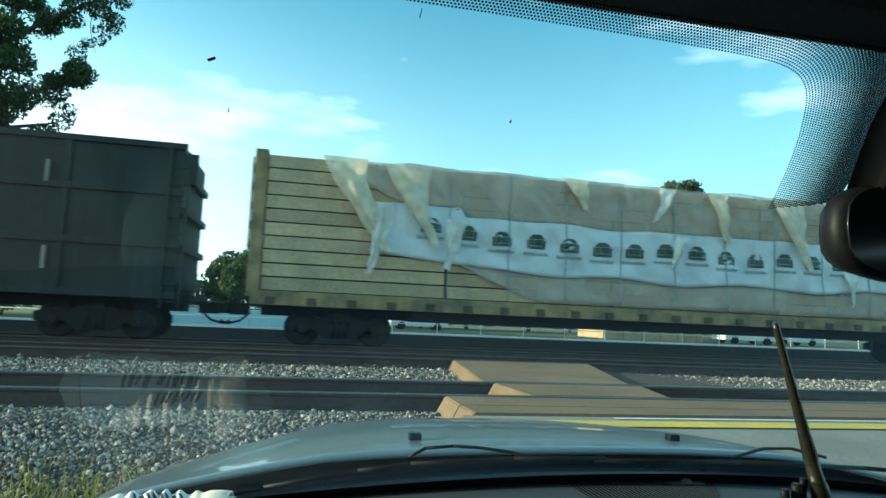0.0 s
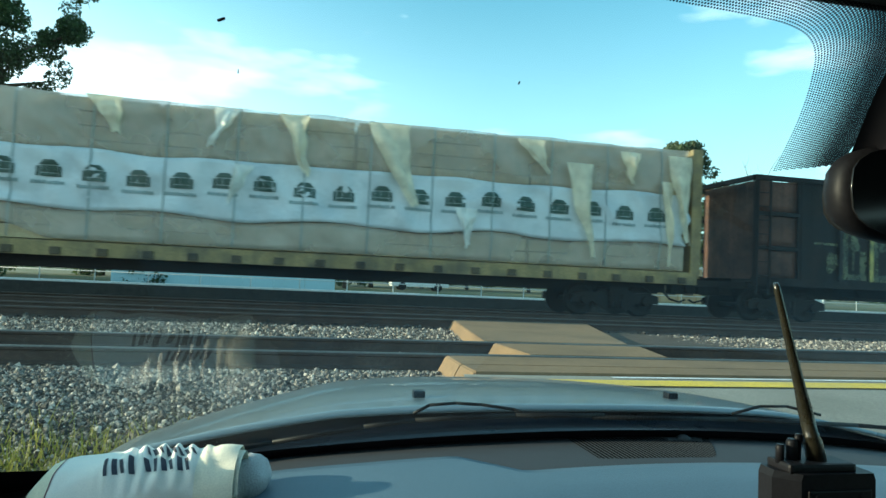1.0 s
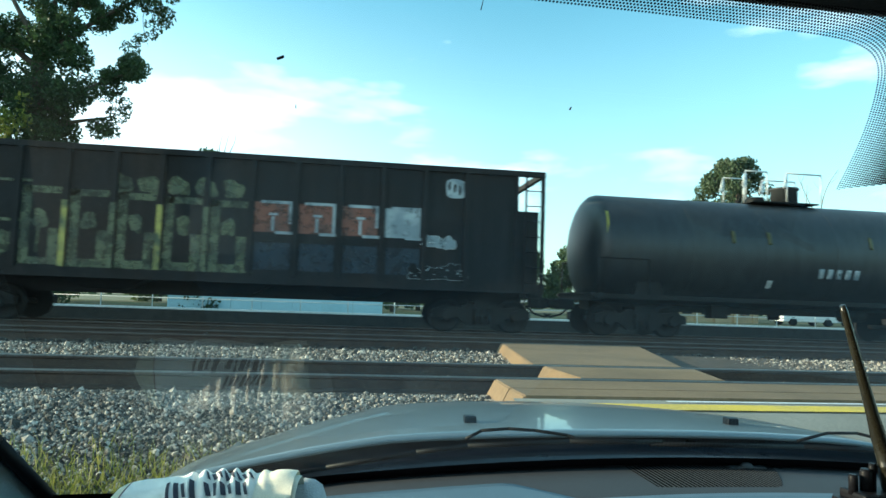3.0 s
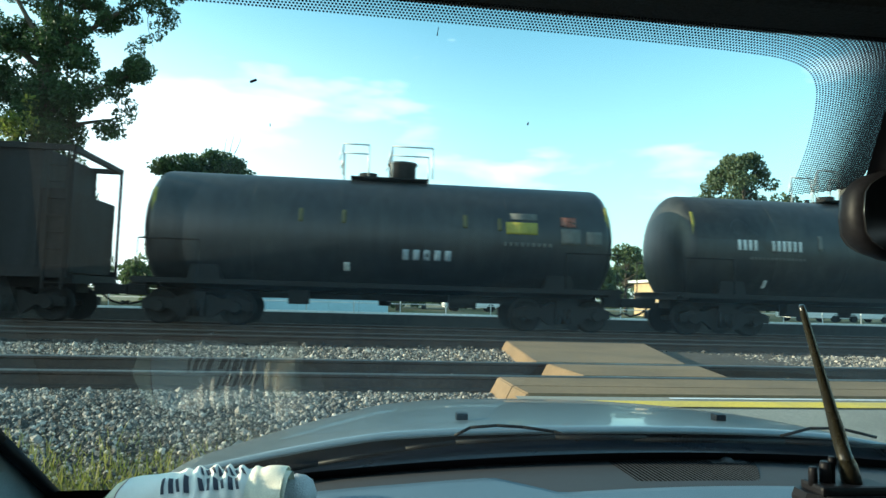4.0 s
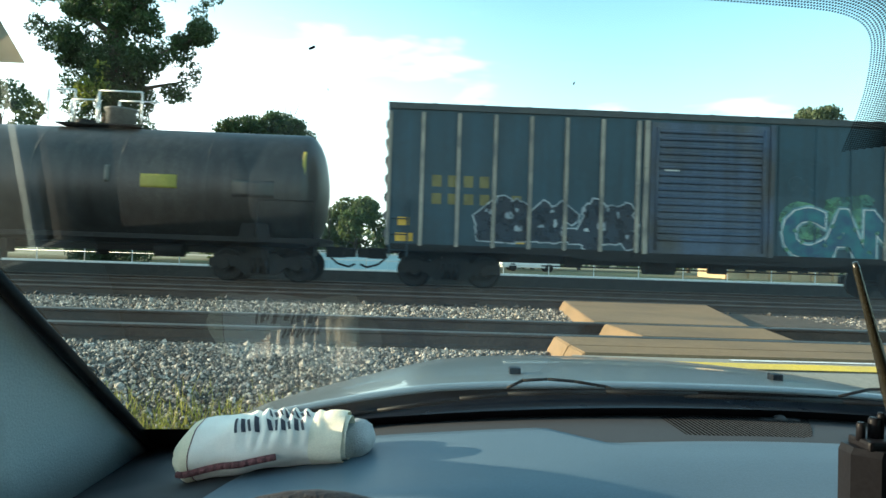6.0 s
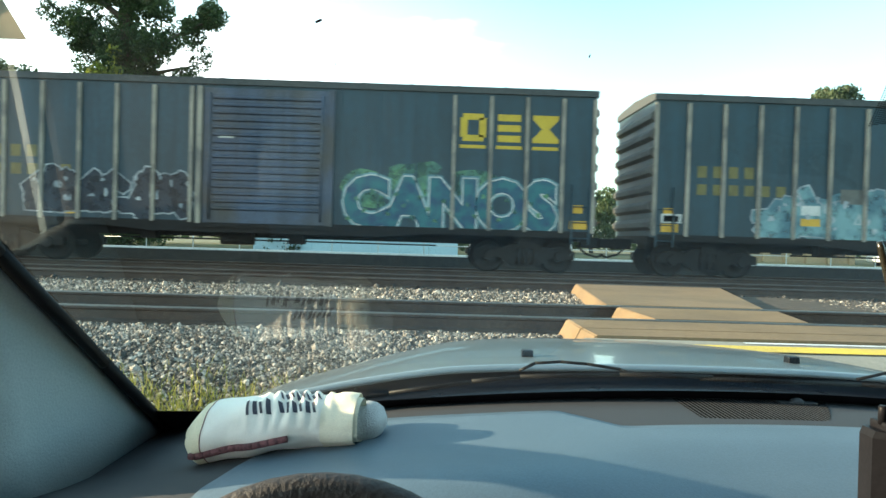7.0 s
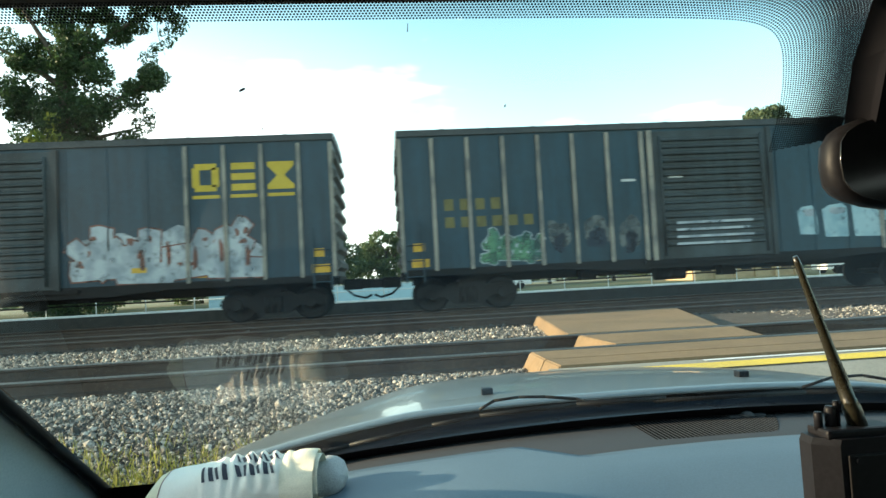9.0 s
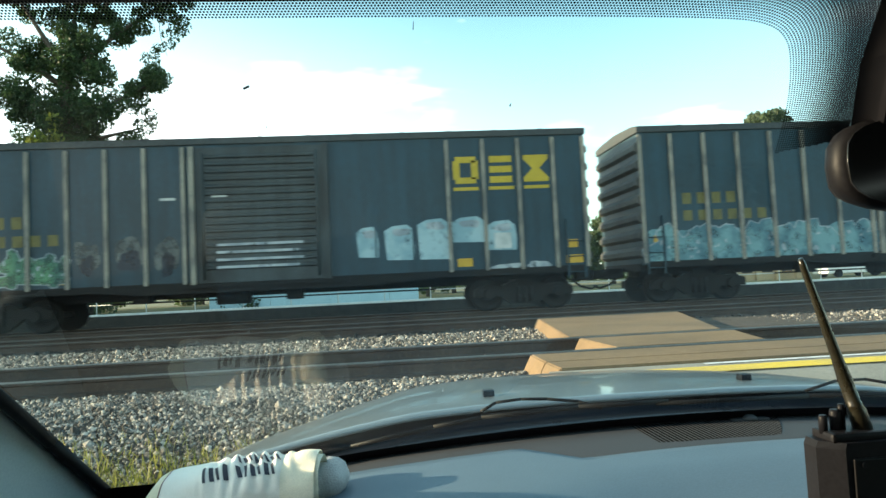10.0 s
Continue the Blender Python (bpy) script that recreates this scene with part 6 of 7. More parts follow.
v = np.stack((np.stack((px - w * np.cos(a), py - w * np.sin(a), pz), 1), np.stack((px + w * np.cos(a), py + w * np.sin(a), pz), 1), np.stack((px + lx, py + ly, pz + h), 1)), 1).reshape(-1, 3)
tagged(new("grass", mesh_np("grass", v, np.arange(len(v)).reshape(-1, 3), M["grass"])), "dry yellow-green grass tufts beside the gravel", "grass", kind="stuff")


# ---- the car around the camera ----
CX = -1.80
car = thing("car", "silver-grey car seen from its driver's seat", "car")


def ws_y(z):
    return 0.30 - (z - 1.24) * 0.711 / 0.501


def glass_material():
    m = bpy.data.materials.new("windshield_glass")
    m.use_nodes = True
    n, l = m.node_tree.nodes, m.node_tree.links
    n.remove(n["Principled BSDF"])
    tr, gl, df = n.new("ShaderNodeBsdfTransparent"), n.new("ShaderNodeBsdfGlossy"), n.new("ShaderNodeBsdfDiffuse")
    tr.inputs["Color"].default_value = (0.93, 0.97, 0.95, 1)
    gl.inputs["Roughness"].default_value = 0.02
    df.inputs["Color"].default_value = (0.7, 0.72, 0.7, 1)
    fr = n.new("ShaderNodeFresnel")
    fr.inputs["IOR"].default_value = 1.5
    tc, nz, rp = n.new("ShaderNodeTexCoord"), n.new("ShaderNodeTexNoise"), n.new("ShaderNodeMapRange")
    nz.inputs["Scale"].default_value, nz.inputs["Detail"].default_value = 5.0, 6
    rp.inputs["From Min"].default_value, rp.inputs["From Max"].default_value = 0.45, 0.75
    rp.inputs["To Min"].default_value, rp.inputs["To Max"].default_value = 0.015, 0.055
    l.new(tc.outputs["Object"], nz.inputs["Vector"])
    l.new(nz.outputs["Fac"], rp.inputs["Value"])
    # a smear low on the driver's side, the glove's reflected haze painted in
    mp, gr_, nz2 = n.new("ShaderNodeMapping"), n.new("ShaderNodeTexGradient"), n.new("ShaderNodeTexNoise")
    mp.vector_type = "TEXTURE"
    mp.inputs["Location"].default_value = (-2.58, 0.11, 1.37)
    mp.inputs["Scale"].default_value = (0.32, 0.32, 0.25)
    gr_.gradient_type = "SPHERICAL"
    nz2.inputs["Scale"].default_value, nz2.inputs["Detail"].default_value = 9.0, 5
    l.new(tc.outputs["Object"], mp.inputs["Vector"])
    l.new(mp.outputs["Vector"], gr_.inputs["Vector"])
    l.new(tc.outputs["Object"], nz2.inputs["Vector"])
    sm, ad = n.new("ShaderNodeMath"), n.new("ShaderNodeMath")
    sm.operation, ad.operation = "MULTIPLY", "MULTIPLY_ADD"
    l.new(gr_.outputs["Fac"], sm.inputs[0])
    l.new(nz2.outputs["Fac"], sm.inputs[1])
    l.new(sm.outputs[0], ad.inputs[0])
    ad.inputs[1].default_value = 0.38
    l.new(rp.outputs["Result"], ad.inputs[2])
    a, b = n.new("ShaderNodeMixShader"), n.new("ShaderNodeMixShader")
    l.new(ad.outputs[0], a.inputs[0])
    l.new(tr.outputs[0], a.inputs[1])
    l.new(df.outputs[0], a.inputs[2])
    dbl = n.new("ShaderNodeMath")
    dbl.operation = "MULTIPLY"
    dbl.inputs[1].default_value = 1.15
    l.new(fr.outputs[0], dbl.inputs[0])
    l.new(dbl.outputs[0], b.inputs[0])
    l.new(a.outputs[0], b.inputs[1])
    l.new(gl.outputs[0], b.inputs[2])
    l.new(b.outputs[0], n["Material Output"].inputs["Surface"])
    return m


bm = bmesh.new()
sheet(bm, 1, 1, lambda u, v: (-2.96 + 2.32 * u, ws_y(1.14 + 0.67 * v), 1.14 + 0.67 * v))
ws = part("windshield", bm, glass_material(), car, "lightly smeared windshield glass with painted reflection haze")
ws.visible_shadow = False

# dotted frit along the top and round the mirror mount
inner = [(-3.0, 1.752), (-2.30, 1.7505), (-2.075, 1.748), (-2.030, 1.744), (-2.006, 1.734), (-1.989, 1.716), (-1.976, 1.698), (-1.966, 1.680), (-1.955, 1.655)]

curve = [Vector((x, (z + 0.003) * 1.737)) for x, z in inner]
for k in range(4):
    curve = [curve[0]] + [p for a, b in zip(curve, curve[1:]) for p in (a * 0.75 + b * 0.25, a * 0.25 + b * 0.75)] + [curve[-1]]
dv, df_ = [], []
pitch = 0.0027
for row in range(36):
    off = []
    for k, p in enumerate(curve):
        d = (curve[min(k + 1, len(curve) - 1)] - curve[max(k - 1, 0)]).normalized()
        off.append(p + Vector((-d.y, d.x)) * (row * pitch * 0.87))
    rr = pitch * min(0.60, 0.36 + 0.011 * row)
    left = 0.5 * pitch * (row % 2)
    for a, b in zip(off, off[1:]):
        ln = (b - a).length
        while left < ln:
            q_ = a + (b - a) * (left / ln)
            left += pitch
            if q_.x < -2.96 or q_.x > -1.893 or q_.y > 1.782 * 1.737 or q_.y < 1.652 * 1.737:
                continue
            k0 = len(dv)
            for q in range(6):
                zz = (q_.y + rr * math.sin(q * math.pi / 3)) / 1.737
                dv.append((q_.x + rr * math.cos(q * math.pi / 3), ws_y(zz) - 0.001, zz - 0.0007))
            df_.append(tuple(range(k0, k0 + 6)))
        left -= ln
fr_ob = new("frit_band", mesh_np("frit_band", dv, df_, M["frit"]))
fr_ob.parent = car
tagged(fr_ob, "black ceramic dot band at the glass edge", kind="stuff")

# roof lining, header, mirror mount cover
bm = bmesh.new()
sheet(bm, 10, 14, lambda u, v: (-3.0 + 2.4 * u, -0.45 - 2.4 * v, 1.782 + 0.05 * math.sin(math.pi * u) * min(1, v * 5) + 0.03 * min(1, v * 6)), 0.02)
part("headliner", bm, M["headliner"], car, "charcoal cloth headliner")
bm = bmesh.new()
box(bm, -3.0, -0.6, -0.490, -0.430, 1.763, 1.82, 0.008)
part("header", bm, M["headliner"], car)
bm = bmesh.new()
loft(bm, [[Vector((x, ws_y(z) - d, z)) for x, d in ((-1.925 + o, 0.004), (-1.66, 0.004), (-1.66, 0.05), (-1.925 + o, 0.05))] for z, o in ((1.655, 0.05), (1.675, 0.035), (1.72, 0.0), (1.76, -0.02), (1.79, -0.02))])
for f in bm.faces:
    f.smooth = False
part("mirror_mount_cover", bm, M["frit"], car, "dark plastic cover on the glass")

# A-pillar trims
for x, s in ((-2.955, 1), (-0.645, -1)):
    bm = bmesh.new()
    rings = []
    for z in (1.08, 1.2, 1.3, 1.4, 1.5, 1.6, 1.7, 1.80):
        yf = ws_y(z)
        yb = min(yf - 0.09, 0.0)
        rings.append([Vector((x + a * s, yf + (yb - yf) * b, z)) for a, b in ((0, 0), (-0.012, 0.12), (-0.026, 0.45), (-0.034, 0.8), (-0.045, 1.0), (-0.09, 1.0), (-0.10, 0.3), (-0.08, -0.1))])
    loft(bm, rings)
    part("pillar_trim", bm, M["trim"], car, "light grey pillar trim")
    bm = bmesh.new()
    pipe(bm, [(x + 0.010 * s, ws_y(z) - 0.003, z) for z in (1.08, 1.3, 1.5, 1.78)], 0.011, 8)
    part("pillar_seal", bm, M["rubber"], car, "black rubber seal")

# dashboard: dark strip at the glass, then the padded top that falls towards the seats
def dash_z(x, y=0.3):
    k = min(1, max(0, y / 0.22))
    return 1.2435 - 0.0015 * k - (0.083 + 0.033 * k) * (x - CX) ** 2


def dash_edge(x):
    """Where the padded top meets the strip: a step beside the instrument hump."""
    return float(np.interp(x, [-2.95, -2.72, -2.63, -2.5, -2.3, -2.15, -2.065, -1.6, -0.65], [-0.30, -0.25, 0.22, 0.275, 0.235, 0.214, 0.098, 0.105, 0.20]))


def strip_top(u, v):
    x = -3.05 + 2.4 * u
    front = 0.286 + 0.167 * min(1.3, (x - CX) ** 2)
    y = front + (dash_edge(x) - 0.05 - front) * v
    return (x, y, dash_z(x, y) - 0.003)


bm = bmesh.new()
sheet(bm, 60, 10, strip_top, 0.008)
strip = part("dash_strip", bm, M["dash_strip"], car, "dark grey plastic strip under the glass")


def dash_top(u, v):
    x = -2.95 + 2.3 * u
    hump = math.exp(-((x + 2.42) / 0.34) ** 4)
    edge = dash_edge(x)
    y = edge - (edge + 0.34) * v
    fall = min(1, max(0, (0.02 - y) / 0.36))
    rise = min(1, max(0, (0.03 - y) / 0.20))
    z = dash_z(x, y) + 0.001 - 0.007 * min(1, fall * 4) - 0.10 * fall ** 2.4 + 0.050 * hump * rise * rise * (3 - 2 * rise) * (1 - fall) - 0.02 * (1 - hump) * fall
    if fall > 0.9:
        z -= (fall - 0.9) * 2.4
    return (x, y, z)


bm = bmesh.new()
sheet(bm, 120, 26, dash_top, 0.006)
dash = part("dashboard", bm, M["dash"], car, "vinyl dashboard top, blue-grey with sky reflection in the colour")
# black ceramic band along the foot of the glass, widened left for corner shade
bm = bmesh.new()


def foot_band(u, v):
    x = -2.95 + 2.3 * u
    # the rise left of -2.72 is a black patch for shade
    z = dash_z(x) - 0.03 + (0.056 + 0.05 * max(0, (-2.72 - x) / 0.23)) * v
    return (x, ws_y(z) - 0.002, z - 0.0014)


sheet(bm, 40, 2, foot_band)
part("foot_band", bm, M["frit"], car, "black ceramic band along the glass foot, widened for corner shade")
bm = bmesh.new()
box(bm, -2.95, -0.65, -0.36, 0.40, 0.55, 0.94)
part("dash_lower", bm, M["dash_strip"], car)
# speaker or defrost grille: frame and many thin slats
bm = bmesh.new()
gx0, gx1, gy0, gy1 = -1.918, -1.622, 0.142, 0.278


def slot_y(x):
    """The grille's near edge is cut off aslant at its far end."""
    return gy0 + (gy1 - gy0) * max(0, (x + 1.705) / 0.073) ** 1.2 * 0.9


for k in range(38):
    x = gx0 + 0.004 + k * (gx1 - gx0 - 0.008) / 37
    box(bm, x - 0.0011, x + 0.0011, slot_y(x), gy1, dash_z(x) + 0.0057, dash_z(x) + 0.0061)
grille = part("grille", bm, M["dash_strip"], dash, "slotted dash grille")
bm = bmesh.new()
sheet(bm, 16, 1, lambda u, v: (gx0 + (gx1 - gx0) * u, slot_y(gx0 + (gx1 - gx0) * u) * (1 - v) + gy1 * v, dash_z(gx0 + (gx1 - gx0) * u) + 0.0056))
part("grille_back", bm, M["void"], dash, "black slots behind the grille")
bm = bmesh.new()
lathe(bm, [(-0.002, 0.014), (0.003, 0.013), (0.007, 0.008), (0.009, 0.001)], (-1.690, 0.262, 1.248), "z", 14)
box(bm, -1.725, -1.655, 0.254, 0.272, 1.244, 1.2495, 0.001)
part("light_sensor", bm, M["dash_strip"], car, "small dome sensor on the dash")

# steering wheel rim low in front
bm = bmesh.new()
W = pose(-2.47, -0.42, 1.136, 66, 0, 0)
rings = []
for i in range(49):
    a = 2 * math.pi * i / 48
    c = Vector((0.185 * math.cos(a), 0.185 * math.sin(a), 0))
    d = Vector((math.cos(a), math.sin(a), 0))
    rings.append([W @ (c + d * 0.016 * math.cos(b) + Vector((0, 0, 0.016 * math.sin(b)))) for b in np.linspace(0, 2 * math.pi, 12, endpoint=False)])
loft(bm, rings, cap=False)
part("steering_wheel", bm, M["wheel_leather"], car, "dark leather steering wheel rim")

# hood, cowl, wipers, washer nozzles
def hood_z(x, y):
    e = (x - CX) / 0.98
    crown_ = 1.262 - (0.075 * abs(e) ** 2.6 + 0.06 * max(0, abs(e) - 0.55)) * (1 + 0.65 * max(0, y - 0.5))
    fall = -0.012 * (y - 0.35) - 0.085 * max(0, y - 0.55) ** 1.7
    return crown_ + fall


bm = bmesh.new()
sheet(bm, 48, 26, lambda u, v: (CX + (2 * u - 1) * (0.98 - 0.10 * v ** 3), 0.50 + 1.1 * v, hood_z(CX + (2 * u - 1) * 0.98, 0.50 + 1.1 * v) - (0.20 * max(0, v - 0.88) * 8 * (v - 0.88) * 4)), 0.01)
hood = part("hood", bm, M["hood"], car, "silver-grey painted hood")
for x in (CX - 0.985, CX + 0.985):
    bm = bmesh.new()
    sheet(bm, 6, 14, lambda u, v: (x + (u - 0.5) * 0.16, 0.25 + 1.2 * v, 1.13 - 0.10 * v - 0.5 * abs(u - 0.5) ** 2 - (0.06 if (u - 0.5) * (x - CX) > 0 else 0) * abs(u - 0.5) * 6), 0.01)
    part("fender", bm, M["hood"], car, "silver-grey front fender")
for x in (-2.136, -1.478):
    bm = bmesh.new()
    box(bm, x - 0.014, x + 0.014, 0.64, 0.668, hood_z(x, 0.655) - 0.004, hood_z(x, 0.655) + 0.016, 0.004)
    part("washer_nozzle", bm, M["cowl"], car, "small black washer nozzle")
def cowl_top(u, v):
    x = -2.93 + 2.26 * u
    a, b = dash_z(x) - 0.035, hood_z(x, 0.55) - 0.012
    return (x, 0.20 + 0.08 * ((x - CX) / 1.15) ** 2 + (0.36 - 0.08 * ((x - CX) / 1.15) ** 2) * v, a + (b - a) * v ** 2 + 0.004 * math.sin(v * 22))


bm = bmesh.new()
sheet(bm, 40, 22, cowl_top, 0.006)
part("cowl", bm, M["cowl"], car, "black plastic wiper cowl")
for pts, arc in (([(-2.56, 0.34, 1.208), (-2.454, 0.34, 1.228), (-2.293, 0.34, 1.255), (-2.198, 0.34, 1.267), (-2.002, 0.34, 1.276), (-1.816, 0.34, 1.276)],
                   [(-2.188, 0.42, 1.262), (-2.155, 0.42, 1.279), (-2.101, 0.42, 1.283), (-2.046, 0.42, 1.280), (-1.979, 0.42, 1.271), (-1.93, 0.41, 1.255)]),
                  ([(-1.84, 0.34, 1.272), (-1.518, 0.34, 1.268), (-1.2, 0.36, 1.25), (-1.0, 0.38, 1.232)],
                   [(-1.47, 0.42, 1.262), (-1.40, 0.42, 1.279), (-1.33, 0.42, 1.279), (-1.25, 0.41, 1.262)])):
    wiper = thing("wiper", "", "")
    wiper.parent = car
    for key in ("label", "category"):
        if key in wiper:
            del wiper[key]
    bm = bmesh.new()
    pipe(bm, pts, 0.005, 6)
    part("blade", bm, M["rubber"], wiper)
    bm = bmesh.new()
    pipe(bm, arc, 0.0035, 6)
    part("wiper_arm", bm, M["rubber"], wiper)

# outer skin: roof, doors, nose
bm = bmesh.new()
sheet(bm, 10, 12, lambda u, v: (-3.04 + 2.48 * u, -0.47 - 2.42 * v, 1.845 + 0.055 * math.sin(math.pi * u) * min(1, 0.3 + v * 3) - 0.05 * max(0, v - 0.8) * 3), 0.012)
part("roof", bm, M["hood"], car, "silver-grey painted roof")
for x, s in ((-3.07, -1), (-0.53, 1)):
    for y0, y1 in ((-1.52, 0.24), (-2.86, -1.535)):
        bm = bmesh.new()
        box(bm, *sorted((x, x + s * 0.045)), y0, y1, 0.32, 1.15, 0.02)
        d_ = part("door", bm, M["hood"], car)
        bm = bmesh.new()
        box(bm, *sorted((x + s * 0.05, x + s * 0.075)), y0 + 0.08, y0 + 0.28, 0.98, 1.01, 0.006)
        part("door_handle", bm, M["cowl"], d_)
bm = bmesh.new()
box(bm, CX - 0.88, CX + 0.88, 1.52, 1.66, 0.35, 0.98, 0.05)
nose = part("bumper", bm, M["hood"], car, "silver-grey front bumper")
bm = bmesh.new()
for k in range(5):
    box(bm, CX - 0.45, CX + 0.45, 1.655, 1.675, 0.62 + 0.06 * k, 0.65 + 0.06 * k, 0.006)
part("radiator_grille", bm, M["cowl"], nose)
for x in (CX - 0.68, CX + 0.68):
    bm = bmesh.new()
    box(bm, x - 0.16, x + 0.16, 1.64, 1.68, 0.74, 0.90, 0.03)
    part("headlight", bm, M["chrome"], nose, "clear headlight")

# cabin round the camera: doors, seats, unseen panels that block rear light
for x, s in ((-3.0, -1), (-0.6, 1)):
    bm = bmesh.new()
    box(bm, *sorted((x, x + s * 0.06)), -2.7, 0.2, 0.2, 1.16, 0.02)
    part("door_panel", bm, M["dash_strip"], car)
    bm = bmesh.new()
    box(bm, *sorted((x, x + s * 0.06)), -1.6, -1.42, 1.16, 1.80, 0.02)
    # added box where a rear side window would let light in
    box(bm, *sorted((x, x + s * 0.06)), -2.8, -1.62, 1.17, 1.80, 0.02)
    part("side_pillar", bm, M["headliner"], car)
# unseen full-height panel, added so the mirror stays dark
bm = bmesh.new()
box(bm, -3.06, -0.54, -2.86, -2.8, 0.2, 1.82)
part("rear_panel", bm, M["dash_strip"], car)
bm = bmesh.new()
box(bm, -3.0, -0.6, -2.8, 0.2, 0.16, 0.2)
part("car_floor", bm, M["headliner"], car)
bm = bmesh.new()
box(bm, -2.0, -1.5, -1.9, -1.5, 0.4, 1.35, 0.08)
part("seat_back", bm, M["seat"], car)
for x in (-2.72, -0.88):
    for y in (1.0, -2.3):
        bm = bmesh.new()
        lathe(bm, [(-0.11, 0.2), (-0.11, 0.33), (0.11, 0.33), (0.11, 0.2)], (x, y, 0.33), "x", 20)
        part("wheel", bm, M["rubber"], car)

# rear-view mirror
mirror = thing("rearview_mirror", "black rear-view mirror hung from the windshield", "mirror")
bm = bmesh.new()
loft(bm, [[Vector((-1.778 + a * sx, -0.345 + d, 1.634 + b * sz)) for a, b in [(math.copysign(abs(math.cos(t)) ** 0.6, math.cos(t)), math.copysign(abs(math.sin(t)) ** 0.6, math.sin(t))) for t in np.linspace(0, 2 * math.pi, 28, endpoint=False)]] for d, sx, sz in ((-0.012, 0.144, 0.043), (-0.006, 0.152, 0.050), (0.008, 0.152, 0.050), (0.02, 0.146, 0.046), (0.045, 0.10, 0.03))])
part("housing", bm, M["radio"], mirror)
bm = bmesh.new()
loft(bm, [[Vector((-1.778 + a * 0.147, -0.345 + d, 1.634 + b * 0.046)) for a, b in [(math.copysign(abs(math.cos(t)) ** 0.6, math.cos(t)), math.copysign(abs(math.sin(t)) ** 0.6, math.sin(t))) for t in np.linspace(0, 2 * math.pi, 28, endpoint=False)]] for d in (-0.0150, -0.0125)])
part("mirror_glass", bm, M["mirror_glass"], mirror)
bm = bmesh.new()
rod(bm, (-1.770, -0.31, 1.65), (-1.770, -0.33, 1.72), 0.018, 0.022, 12)
part("stem", bm, M["radio"], mirror)
bm = bmesh.new()
loft(bm, [[Vector((-1.782 + a * sx, -0.345 + d, 1.632 + b * sz)) for a, b in [(math.copysign(abs(math.cos(t)) ** 0.6, math.cos(t)), math.copysign(abs(math.sin(t)) ** 0.6, math.sin(t))) for t in np.linspace(0, 2 * math.pi, 28, endpoint=False)]] for d, sx, sz in ((0.014, 0.136, 0.0425), (0.03, 0.134, 0.042), (0.055, 0.105, 0.034))])
part("back_shell", bm, M["shell"], mirror, "beige plastic back shell in the sun")

# two-way radio standing on the dash
radio = thing("two_way_radio", "black two-way radio with a stub antenna standing on the dashboard", "radio")
bm = bmesh.new()
for_side = [(-1.868, -0.172), (-1.869, -0.196), (-1.846, -0.216), (-1.745, -0.216), (-1.742, -0.205), (-1.742, -0.165), (-1.862, -0.165)]
loft(bm, [[Vector((-1.80 + (x + 1.80) * k + 0.010 * (1.328 - z), y, z)) for x, y in for_side] for z, k in ((1.165, 1.0), (1.320, 1.0), (1.328, 0.95))])
for f in bm.faces:
    f.smooth = False
body = part("radio_body", bm, M["radio"], radio)
bm = bmesh.new()
box(bm, -1.838, -1.752, -0.219, -0.214, 1.18, 1.310, 0.002)
part("back_plate", bm, M["rubber"], body)
bm = bmesh.new()
box(bm, -1.856, -1.765, -0.21, -0.17, 1.326, 1.338, 0.004)
part("top_cap", bm, M["radio"], body)
bm = bmesh.new()
tip, foot = Vector((-1.876, -0.204, 1.546)), Vector((-1.802, -0.19, 1.334))
d = tip - foot
loft(bm, [ring(foot + d * k, d, r, 14) for k, r in ((0, 0.0110), (0.12, 0.0108), (0.15, 0.0088), (0.16, 0.0094), (0.165, 0.0082), (0.30, 0.0082), (0.42, 0.0066), (0.70, 0.0050), (0.96, 0.0040), (1.0, 0.0028))])
part("antenna", bm, M["antenna"], radio, "tapered black rubber antenna")
for x, r, h in ((-1.852, 0.005, 0.022), (-1.836, 0.0065, 0.028), (-1.828, 0.004, 0.034)):
    bm = bmesh.new()
    lathe(bm, [(0, r), (h * 0.85, r), (h, r * 0.8)], (x, -0.188, 1.334), "z", 14)
    part("knob", bm, M["radio"], radio)
for x, z in ((-1.826, 1.303), (-1.766, 1.303)):
    bm = bmesh.new()
    lathe(bm, [(-0.2205, 0.0035), (-0.214, 0.004)], (x, 0, z), "y", 12)
    part("screw", bm, M["radio"], body)


